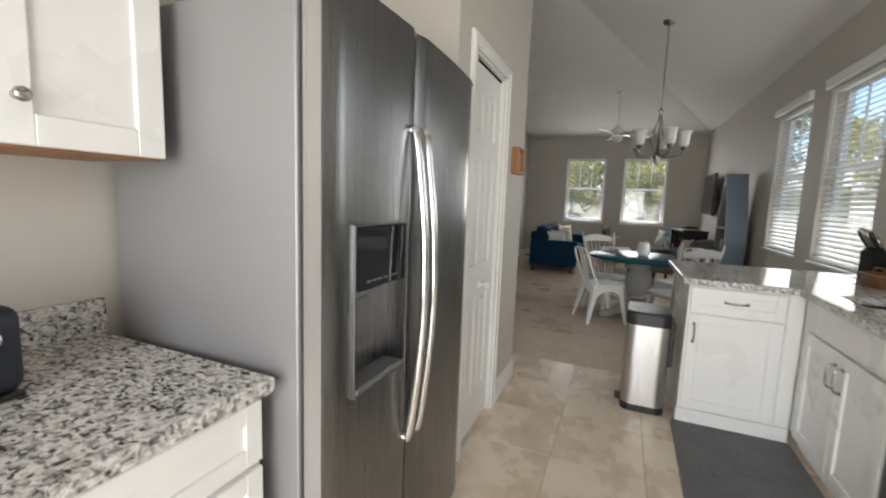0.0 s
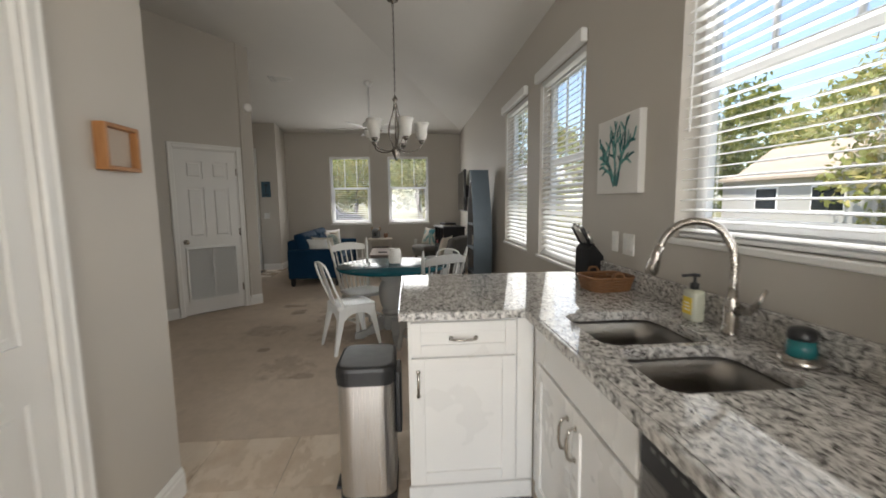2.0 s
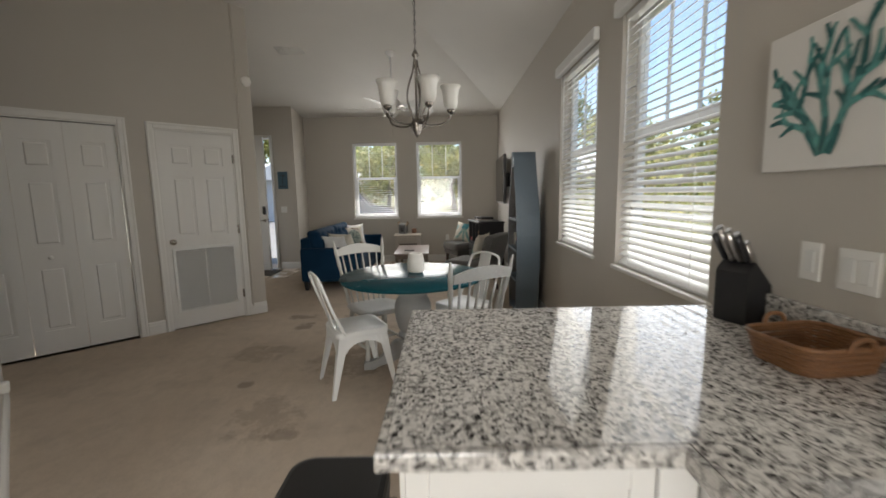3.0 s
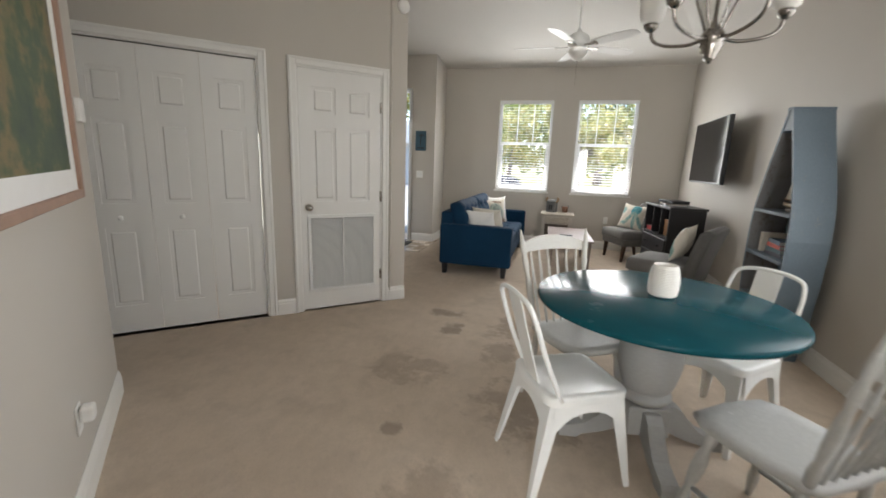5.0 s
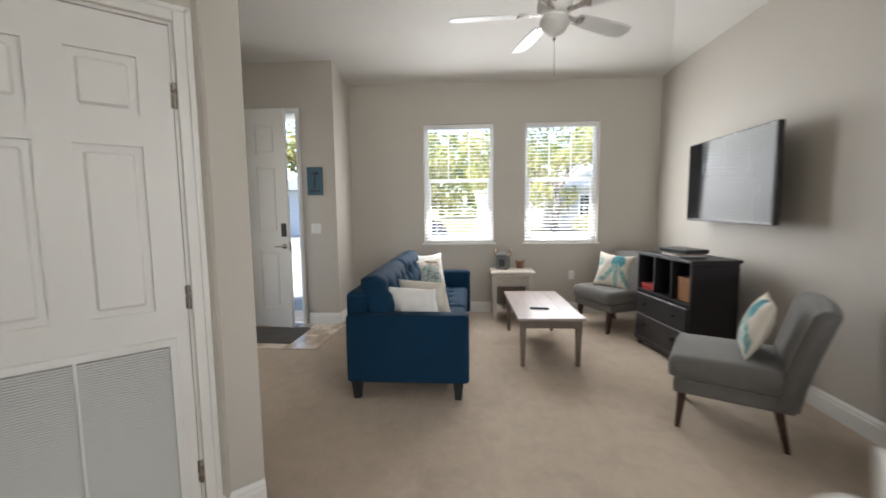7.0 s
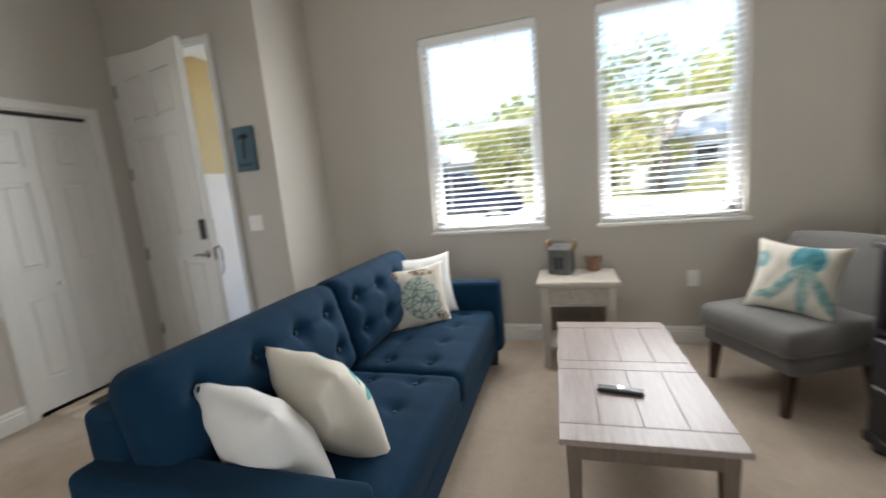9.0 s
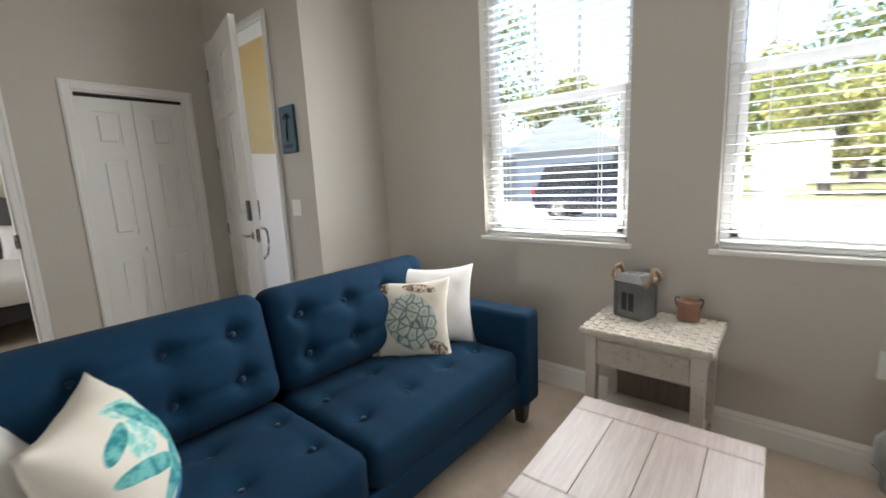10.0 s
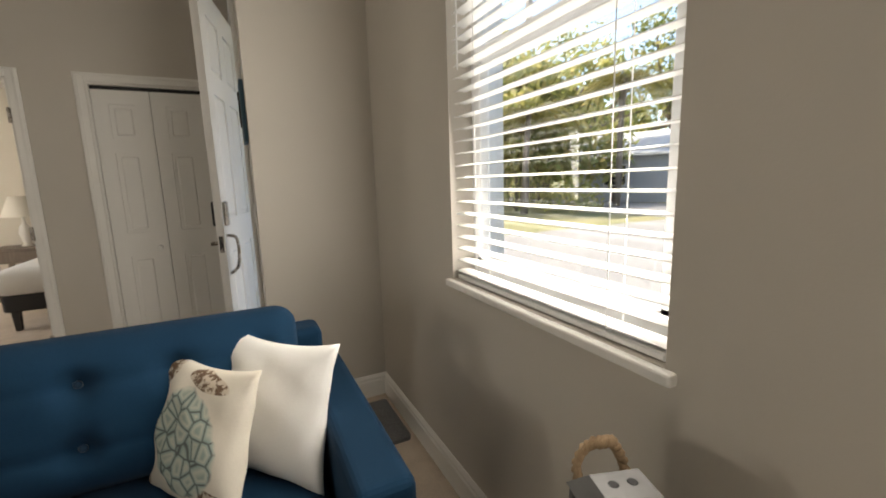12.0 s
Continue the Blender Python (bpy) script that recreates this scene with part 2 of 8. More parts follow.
M["grout"] = paint("tile_grout", (0.34, 0.28, 0.215), 0.9, 0.1, 6, 0.2, 120)


def granite():
    n = Nodes("speckled_granite")
    vor = n.node("ShaderNodeTexVoronoi", Scale=120.0)
    warp = n.mix(0.03, n.coord, n.node("ShaderNodeTexNoise", Scale=30.0).outputs["Color"], "ADD")
    n.link(warp, vor.inputs["Vector"])
    grey = n.node("ShaderNodeSeparateColor")
    n.link(vor.outputs["Color"], grey.inputs[0])
    cell = n.ramp(grey.outputs[0], [(0.0, (0.03, 0.028, 0.027)), (0.13, (0.07, 0.065, 0.06)), (0.2, (0.30, 0.285, 0.27)), (0.42, (0.46, 0.44, 0.42)), (0.62, (0.68, 0.66, 0.63)), (1.0, (0.80, 0.78, 0.75))])
    big = n.noise(52, 4, 0.65)
    dark = n.ramp(big, [(0.56, (0, 0, 0)), (0.64, (1, 1, 1))])
    base = n.mix(n.math("MULTIPLY", dark, 0.82), cell, (0.07, 0.065, 0.062))
    light = n.ramp(n.noise(30, 4, 0.6), [(0.55, (0, 0, 0)), (0.66, (1, 1, 1))])
    base = n.mix(n.math("MULTIPLY", light, 0.6), base, (0.72, 0.70, 0.67))
    return n.set(base, n.ramp(big, [(0.3, (0.04,) * 3), (0.7, (0.085,) * 3)]), **{"Specular IOR Level": 0.36})


M["granite"] = granite()


def steel(name, col, rough, stretch, relief=0.03):
    n = Nodes(name)
    s = n.noise(60, 4, 0.6, stretch)
    big = n.noise(3, 2, 0.5)
    n.bump(s, relief, 0.001)
    return n.set(n.ramp(big, [(0.3, tuple(c * 0.93 for c in col)), (0.7, col)]), n.ramp(s, [(0.3, (rough - 0.05,) * 3), (0.7, (rough + 0.06,) * 3)]), 1.0)


M["steel"] = steel("stainless_steel", (0.24, 0.24, 0.24), 0.27, (20, 20, 0.05), 0.012)
M["steel_h"] = steel("stainless_steel_level_grain", (0.30, 0.295, 0.29), 0.30, (0.1, 0.1, 8))
M["steel_sink"] = steel("sink_steel", (0.37, 0.355, 0.335), 0.30, (0.3, 8, 8))
M["steel_can"] = steel("can_steel", (0.60, 0.58, 0.56), 0.3, (10, 10, 0.05))
M["fridge_edge"] = paint("fridge_edge_paint", (0.30, 0.285, 0.27), 0.35, 0.02, 3, 0.02, 200, metal=0.2)
M["fridge_side"] = paint("fridge_side_paint", (0.30, 0.295, 0.30), 0.42, 0.02, 2, 0.12, 500, metal=0.3)


def glass(name, tint=(1, 1, 1), rough=0.0):
    n = Nodes(name)
    n.set(tint, rough, 0.0, IOR=1.45)
    n.bsdf.inputs["Transmission Weight"].default_value = 1.0
    return n.mat


M["glass"] = glass("window_glass")
M["soapglass"] = glass("clear_bottle", (0.9, 0.92, 0.9), 0.05)
M["screen"] = paint("tv_screen", (0.010, 0.010, 0.012), 0.07, 0.1, 2, 0.0, **{"Specular IOR Level": 0.1})


def wood(name, light, dark, scale=6.0, stretch=(1, 14, 14), rough=0.5, bump=0.15):
    n = Nodes(name)
    g = n.noise(scale, 6, 0.65, stretch)
    f = n.noise(scale * 9, 3, 0.6, stretch)
    base = n.mix(0.3, n.ramp(g, [(0.3, dark), (0.7, light)]), n.ramp(f, [(0.3, dark), (0.7, light)]))
    n.bump(f, bump, 0.002)
    return n.set(base, n.ramp(g, [(0.3, (rough - 0.05,) * 3), (0.7, (rough + 0.08,) * 3)]))


def worn(name, top, under, amount=0.58, scale=7.0, stretch=None, rough=0.5, bump=0.25):
    """Paint worn through to what lies under it."""
    n = Nodes(name)
    g = n.noise(scale, 7, 0.72, stretch)
    f = n.noise(scale * 8, 4, 0.7, stretch)
    m = n.ramp(n.mix(0.45, g, f), [(amount, (0, 0, 0)), (amount + 0.06, (1, 1, 1))])
    base = n.mix(m, n.mix(0.5, top, n.ramp(f, [(0.2, tuple(c * 0.75 for c in top)), (0.8, tuple(min(1, c * 1.15) for c in top))])), under)
    n.bump(f, bump, 0.003)
    return n.set(base, rough)


def fabric(name, a, b, weave=420.0, rough=0.9, sheen=0.3, bump=0.35):
    n = Nodes(name)
    f = n.noise(weave, 2, 0.6)
    g = n.noise(5, 3, 0.6)
    base = n.mix(0.4, n.ramp(f, [(0.3, a), (0.7, b)]), n.ramp(g, [(0.3, a), (0.7, b)]))
    n.bump(f, bump, 0.002)
    n.bsdf.inputs["Sheen Weight"].default_value = sheen
    return n.set(base, rough, **{"Specular IOR Level": 0.2})


M["navy"] = fabric("navy_upholstery", (0.003, 0.023, 0.054), (0.006, 0.036, 0.080), 420, 0.9, 0.02)
M["grey_fab"] = fabric("grey_upholstery", (0.115, 0.11, 0.105), (0.185, 0.177, 0.168), 300)
M["cream"] = fabric("cream_cotton", (0.70, 0.66, 0.58), (0.80, 0.76, 0.68), 380, 0.9, 0.1)
M["white_fab"] = fabric("white_cotton", (0.78, 0.77, 0.75), (0.85, 0.84, 0.82), 380, 0.9, 0.1)
M["matting"] = fabric("grey_mat", (0.12, 0.12, 0.125), (0.21, 0.21, 0.215), 90, 0.95, 0.0, 0.6)
M["doormat"] = fabric("entry_mat_fibre", (0.07, 0.065, 0.06), (0.14, 0.13, 0.12), 160, 0.95, 0.0, 0.7)
M["darkleg"] = wood("dark_stained_wood", (0.07, 0.035, 0.02), (0.03, 0.014, 0.009), rough=0.4)
M["teal"] = paint("teal_table_paint", (0.006, 0.062, 0.080), 0.22, 0.10, 5, 0.02, 60, **{"Specular IOR Level": 0.11})
M["greypaint"] = worn("grey_chalk_paint", (0.36, 0.355, 0.34), (0.22, 0.20, 0.18), 0.66, 6, (1, 1, 3), 0.55)
M["boat_out"] = worn("blue_grey_board_paint", (0.135, 0.175, 0.215), (0.19, 0.20, 0.20), 0.6, 5, (3, 3, 1), 0.55)
M["boat_side"] = worn("weathered_grey_board", (0.20, 0.195, 0.20), (0.12, 0.09, 0.07), 0.55, 6, (3, 3, 0.6), 0.65)
M["boat_in"] = worn("dark_teal_board", (0.03, 0.075, 0.095), (0.06, 0.09, 0.1), 0.62, 5, None, 0.6)
M["blackwood"] = worn("distressed_black_paint", (0.016, 0.015, 0.018), (0.20, 0.17, 0.15), 0.645, 9, (1, 1, 4), 0.42)
M["whitewash"] = worn("white_washed_wood", (0.62, 0.57, 0.52), (0.33, 0.27, 0.22), 0.56, 8, (1, 5, 5), 0.6, 0.5)
M["wicker_white"] = worn("white_washed_wicker", (0.58, 0.53, 0.46), (0.32, 0.26, 0.20), 0.55, 30, None, 0.75, 0.6)
M["ctop"] = wood("pale_washed_oak", (0.43, 0.365, 0.345), (0.28, 0.225, 0.205), 5.0, (12, 0.8, 12), 0.34)
M["cleg"] = wood("grey_brown_oak", (0.23, 0.185, 0.15), (0.13, 0.10, 0.08), 5.0, (10, 10, 1), 0.5)
M["amber"] = wood("honey_wood", (0.42, 0.20, 0.07), (0.25, 0.10, 0.03), 8.0, (8, 8, 1), 0.45)
M["wicker"] = wood("brown_wicker", (0.30, 0.145, 0.06), (0.13, 0.055, 0.022), 30.0, (2, 2, 6), 0.5, 0.5)
M["rope"] = wood("jute_rope", (0.40, 0.28, 0.17), (0.22, 0.145, 0.08), 60.0, (4, 4, 1), 0.9, 0.6)
M["zinc"] = paint("weathered_zinc", (0.20, 0.20, 0.20), 0.55, 0.18, 14, 0.15, 60, metal=0.7)
M["pot"] = paint("terracotta_brown", (0.24, 0.125, 0.08), 0.7, 0.15, 18, 0.2, 90)
M["sofa_seam"] = fabric("navy_piping", (0.008, 0.03, 0.065), (0.012, 0.04, 0.08))


def shade_glass():
    n = Nodes("frosted_shade")
    n.set((0.86, 0.84, 0.80), 0.45)
    n.bsdf.inputs["Transmission Weight"].default_value = 0.35
    n.bsdf.inputs["Subsurface Weight"].default_value = 0.0
    n.bump(n.noise(30, 3, 0.6), 0.05, 0.002)
    return n.mat


M["shade"] = shade_glass()


# ---- structure ----
def wall(name, axis, at, thick, span, z0, z1, holes=(), material=None, label="", cat="wall"):
    """A wall whose face lies at x or y = at, thick metres deep, with openings (a, b, z0, z1) through it."""
    bm = bmesh.new()
    us = sorted({span[0], span[1], *[v for h in holes for v in h[:2]]})
    zs = sorted({z0, z1, *[v for h in holes for v in h[2:]]})
    for u0, u1 in zip(us, us[1:]):
        run = []
        for w0, w1 in zip(zs, zs[1:]):
            if not any(h[0] <= (u0 + u1) / 2 <= h[1] and h[2] <= (w0 + w1) / 2 <= h[3] for h in holes):
                if run and abs(run[-1][1] - w0) < 1e-6:
                    run[-1][1] = w1
                else:
                    run.append([w0, w1])
        for w0, w1 in run:
            lo, hi = sorted((at, at + thick))
            if axis == "x":
                box(bm, (lo, u0, w0), (hi, u1, w1))
            else:
                box(bm, (u0, lo, w0), (u1, hi, w1))
    bmesh.ops.remove_doubles(bm, verts=bm.verts, dist=1e-5)
    return tagged(part(name, bm, material or M["wall"]), label or "warm grey painted plaster wall", cat, kind="structure")


ZS, ZT = 0.915, 2.415             # sill and head of the large windows
wall("wall_dining", "x", XR, 0.16, (BACK - 0.16, YF + 0.16), -0.2, 3.0,
     [(a, b, ZS - 0.015, ZT) for a, b in DW] + [(KW[0], KW[1], 1.215, ZT)], label="warm grey painted wall with three windows")
wall("wall_far", "y", YF, 0.16, (XJ - 0.15, XR), -0.2, 3.05, [(a, b, ZS, ZT) for a, b in FW], label="warm grey painted wall with two windows")
wall("wall_jog", "x", XJ, -0.15, (YE, YF), -0.2, 3.25, label="short return wall beside the entry")
wall("wall_entry", "y", YE, 0.15, (XB, XJ - 0.15), -0.2, 3.25, [(-3.44, -2.52, 0.0, 2.47)], label="warm grey wall with the entry doorway")
wall("wall_bedroom", "x", XB, -0.12, (7.3, YE + 0.15), -0.2, 3.55, [(8.29, 9.10, 0.0, 2.035), (9.50, 10.21, 0.0, 2.035)], label="warm grey wall with two doorways")
wall("wall_kitchen", "x", XL, -0.12, (BACK, 2.16), -0.2, 4.2, label="pale painted wall behind the counter")
wall("wall_pantry_side", "y", 2.16, 0.10, (XL - 0.12, XP - 0.10), -0.2, 4.2, label="side wall of the pantry")
wall("wall_pantry", "x", XP, -0.10, (2.16, 3.50), -0.2, 4.0, [(2.365, 2.915, 0.0, 2.04)], label="warm white wall with the pantry door")
# unseen wall; its opening is added for light from behind
wall("wall_back", "y", BACK, -0.16, (XL - 0.12, XR), -0.2, 4.2, [(-0.6, 1.2, 0.0, 2.1)], label="plain unseen wall with a wide opening added for light")
wall("wall_hall", "y", CC[1], -0.12, (XB, CC[0] - 0.10), -0.2, 3.6, label="hall wall of the cupboard block")


def slant_frame(p, q):
    """A frame at p whose x runs along the wall to q and whose y points into the wall."""
    d = Vector((q[0] - p[0], q[1] - p[1], 0)).normalized()
    return Matrix(((d.x, -d.y, 0, p[0]), (d.y, d.x, 0, p[1]), (0, 0, 1, 0), (0, 0, 0, 1))), math.hypot(q[0] - p[0], q[1] - p[1])


# the two angled walls of the niche; local y points away from the room
MBC, LBC = slant_frame(CB, CC)
MAB, LAB = slant_frame(CA, CE)
# openings in the closet wall, along it from CB
CLO = (0.375, 1.895)
VEN = (2.172, 2.905)


def slant_wall(name, m, length, z1, holes, label):
    ob = wall(name, "y", 0, 0.10, (0, length), -0.2, z1, holes, label=label)
    ob.data.transform(m)
    if m.determinant() < 0:
        ob.data.flip_normals()
    return ob


slant_wall("wall_closet", MBC, LBC, 3.85, [(CLO[0], CLO[1], 0, 2.085), (VEN[0], VEN[1], 0, 2.07)], "angled warm grey wall with closet and utility doors")
slant_wall("wall_art", MAB, LAB, 3.9, [], "angled warm grey wall with a large picture")
for name, p, q in (("wall_passage", CE, (-3.43, 4.24)), ("wall_passage_end", (-3.43, 4.24), CB)):
    mp, lp = slant_frame(p, q)
    slant_wall(name, mp, lp, 4.1, [], "plain warm grey passage wall")

# bedroom shell
wall("wall_bedroom_head", "x", -6.95, -0.12, (5.4, 10.6), -0.2, 2.8, material=paint("bedroom_paint", (0.66, 0.61, 0.53), 0.65, 0.03, 1.2, 0.1, 130), label="cream painted bedroom wall")
# unseen wall; its opening is added to bring light into the bedroom
wall("wall_bedroom_window", "y", 6.2, -0.12, (-6.95, XB), -0.2, 2.8, [(-6.0, -4.4, 0.8, 2.1)], label="unseen bedroom wall with an opening added for light")
wall("wall_bedroom_side", "y", 10.48, 0.12, (-6.95, XB - 0.12), -0.2, 2.8, label="plain bedroom side wall")
wall("wall_bedroom_near", "x", XB, -0.12, (6.2, 7.3), -0.2, 2.8, label="plain bedroom wall")
wall("wall_closet_inside", "x", -4.05, -0.08, (9.35, 10.45), -0.2, 2.5, label="back of the coat closet")
tagged(part("ceiling_bedroom", B((-7.1, 5.35, 2.6), (XB - 0.12, 10.65, 2.75)), M["ceiling"]), "flat white bedroom ceiling", "ceiling", kind="structure")

# vaulted ceiling: one slope from the dining wall, one from the far wall, meeting in a valley
bm = bmesh.new()
x0, x1, y0, y1 = -3.7, XR + 0.16, BACK - 0.16, YF + 0.16


def zc(x, y):
    return ZC + min(RISE_X * (XR - x), RISE_Y * (YF - y))


hip = YF - RISE_X / RISE_Y * (XR - x0)
low = [bm.verts.new(p) for p in ((x1, y1, zc(x1, y1)), (x0, y1, zc(x0, y1)), (x0, hip, zc(x0, hip)), (x0, y0, zc(x0, y0)), (x1, y0, zc(x1, y0)))]
high = [bm.verts.new(v.co + Vector((0, 0, 0.2))) for v in low]
bm.faces.new((low[0], low[1], low[2]))
bm.faces.new((low[0], low[2], low[3], low[4]))
bm.faces.new((high[2], high[1], high[0]))
bm.faces.new((high[4], high[3], high[2], high[0]))
for i in range(5):
    j = (i + 1) % 5
    bm.faces.new((low[i], high[i], high[j], low[j]))
bmesh.ops.recalc_face_normals(bm, faces=bm.faces)
tagged(part("ceiling", bm, M["ceiling"]), "sloped white textured ceiling", "ceiling", kind="structure")

# floors
YC = 3.95
tagged(part("floor_carpet", B((-7.1, YC, -0.12), (XR, YF, 0.0)), M["carpet"]), "beige carpet with faded brown stains", "carpet", kind="structure")
tagged(part("floor_bedroom", B((-7.1, 5.3, -0.115), (-3.7, YC + 6.6, 0.004)), M["carpet"]), "beige bedroom carpet", "carpet", kind="structure")
floor = tagged(part("floor", B((XL - 0.1, BACK - 0.2, -0.12), (XR, YC, -0.004)), M["grout"]), "beige stone floor tiles with narrow joints", "floor", kind="structure")
entry_floor = tagged(part("floor_entry", B((XB, 9.55, -0.1), (XJ + 0.06, YE + 0.16, 0.004)), M["grout"]), "small beige tiled landing at the entry", "floor", kind="structure")


# ---- windows and blinds ----
FAR = Matrix.Translation((0, YF, 0))
SIDE = Matrix(((0, 1, 0, XR), (-1, 0, 0, 0), (0, 0, 1, 0), (0, 0, 0, 1)))     # local x = -y, local y = outwards


def window(name, m, a, b, z0, z1, muntins=2):
    """A single-hung vinyl window in a plastered recess, with a sill."""
    win = new(name)
    tagged(win, "white vinyl single-hung window with a painted sill", "window", kind="structure")
    mid, f, y0, y1 = (z0 + z1) / 2 + 0.05, 0.045, 0.095, 0.150
    bm = bmesh.new()
    box(bm, (a, y0, z0), (a + f, y1, z1), 0.004, 1, m)
    box(bm, (b - f, y0, z0), (b, y1, z1), 0.004, 1, m)
    box(bm, (a + f, y0, z1 - f), (b - f, y1, z1), 0.004, 1, m)
    box(bm, (a + f, y0, z0), (b - f, y1, z0 + f), 0.004, 1, m)
    part("window_frame", bm, M["pvc"], win)
    lower = bmesh.new()
    for lo, hi in (((a + f, y0 - 0.012, z0 + f), (a + f + 0.035, y0 + 0.02, mid)), ((b - f - 0.035, y0 - 0.012, z0 + f), (b - f, y0 + 0.02, mid)),
                   ((a + f, y0 - 0.012, z0 + f), (b - f, y0 + 0.02, z0 + f + 0.045)), ((a + f, y0 - 0.016, mid - 0.028), (b - f, y0 + 0.035, mid + 0.022))):
        box(lower, lo, hi, 0.004, 1, m)
    part("lower_sash", lower, M["pvc"], win)
    for k in range(muntins):
        u = a + f + (b - a - 2 * f) * (k + 1) / (muntins + 1)
        part("muntin", B((u - 0.008, y0 + 0.016, mid + 0.022), (u + 0.008, y0 + 0.034, z1 - f), 0, 2, m), M["pvc"], win)
    for lo, hi in ((mid + 0.022, z1 - f), (z0 + f + 0.045, mid - 0.028)):
        pane = part("pane", B((a + f, y0 + 0.022, lo), (b - f, y0 + 0.027, hi), 0, 2, m), M["glass"], win)
        pane.visible_shadow = False
    part("window_sill", B((a - 0.025, -0.022, z0 - 0.028), (b + 0.025, 0.094, z0 - 0.001), 0.006, 2, m), M["trim"], win, "white painted wooden sill")
    return win


def blind(m, a, b, z0, z1, tilt=0.0, proud=False):
    """A venetian blind let down over the window, its slats open."""
    top = thing("window_blind", "white faux-wood venetian blind with open slats", "window blind", group="blinds")
    w = b - a - 0.024
    c, y = (a + b) / 2, 0.040
    part("headrail", B((a + 0.008, y - 0.026, z1 - 0.045), (b - 0.008, y + 0.026, z1 - 0.003), 0.003, 1, m), M["slat"], top)
    if proud:
        part("valance", B((a - 0.03, -0.052, z1 - 0.012), (b + 0.03, -0.004, z1 + 0.078), 0.012, 2, m), M["slat"], top, "moulded white valance")
    else:
        part("valance", B((a + 0.006, 0.004, z1 - 0.062), (b - 0.006, 0.013, z1 - 0.003), 0.003, 1, m), M["slat"], top, "white valance")
    me = None
    z, pitch = z0 + 0.034, 0.0435
    while z < z1 - 0.075:
        if me is None:
            bm = bmesh.new()
            outline = [(-0.025, -0.0012), (-0.012, 0.0012), (0.0, 0.002), (0.012, 0.0012), (0.025, -0.0012), (0.025, 0.0008), (0.012, 0.0034), (0.0, 0.0042), (-0.012, 0.0034), (-0.025, 0.0008)]
            prism(bm, outline, -w / 2, w / 2, "x")
            ob = part("slat", bm, M["slat"], top)
            me = ob.data
        else:
            ob = new("slat", me)
            ob.parent = top
        ob.matrix_basis = m @ pose(c, y, z, tilt + random.uniform(-1.2, 1.2), random.uniform(-0.12, 0.12), 0)
        z += pitch
    part("bottom_rail", B((a + 0.012, y - 0.026, z0 + 0.003), (b - 0.012, y + 0.026, z0 + 0.021), 0.004, 1, m), M["slat"], top)
    for u in (a + 0.16, b - 0.16):
        for dy in (-0.027, 0.027):
            part("cord", B((u - 0.0012, y + dy - 0.0008, z0 + 0.02), (u + 0.0012, y + dy + 0.0008, z1 - 0.045), 0, 2, m), M["slat"], top)
    part("wand", tube(bmesh.new(), [m @ Vector((a + 0.06, 0.008, z1 - 0.05)), m @ Vector((a + 0.062, 0.006, z1 - 0.75))], 0.004, 6), M["slat"], top)
    return top


for k, (a, b) in enumerate(FW):
    window("window_%d" % (k + 1), FAR, a, b, ZS, ZT)
    blind(FAR, a, b, ZS, ZT, 3)
for k, (a, b) in enumerate(DW):
    window("window_%d" % (k + 3), SIDE, -b, -a, ZS - 0.015, ZT)
    blind(SIDE, -b, -a, ZS - 0.015, ZT, 33, True)
window("window_5", SIDE, -KW[1], -KW[0], 1.215, ZT)
blind(SIDE, -KW[1], -KW[0], 1.215, ZT, 8, True)

# ---- trim ----
def skirting(p, q, label="tall white moulded baseboard", h=0.135):
    """A baseboard along a wall whose room side lies to the left of p to q."""
    m, length = slant_frame(p, q)
    outline = [(0.0, 0.0), (0.016, 0.0), (0.016, h - 0.04), (0.012, h - 0.03), (0.012, h - 0.018), (0.006, h - 0.006), (0.004, h), (0.0, h)]
    ob = part("baseboard", prism(bmesh.new(), outline, 0, length, "x"), M["trim"])
    ob.matrix_world = m
    return tagged(ob, label, "baseboard", kind="structure")


def along(p, q, s):
    d = Vector((q[0] - p[0], q[1] - p[1])).normalized()
    return (p[0] + d.x * s, p[1] + d.y * s)


skirting((XR, YF), (XJ + 0.016, YF))
skirting((XJ, YF), (XJ, YE - 0.0))
skirting((XJ - 0.0, YE), (-2.45, YE))
skirting((XB, 9.44), (XB, 9.165))
skirting((XB, 8.22), (XB, 7.46))
skirting((XR, 4.2), (XR, YF - 0.016))
skirting(CC, along(CC, CB, LBC - VEN[1] - 0.065))
skirting(along(CB, CC, VEN[0] - 0.065), along(CB, CC, CLO[1] + 0.065))
skirting(CE, CA)
skirting(CA, (XP, 2.982))
skirting((CE[0] - 0.4, CE[1] - 0.41), CE)


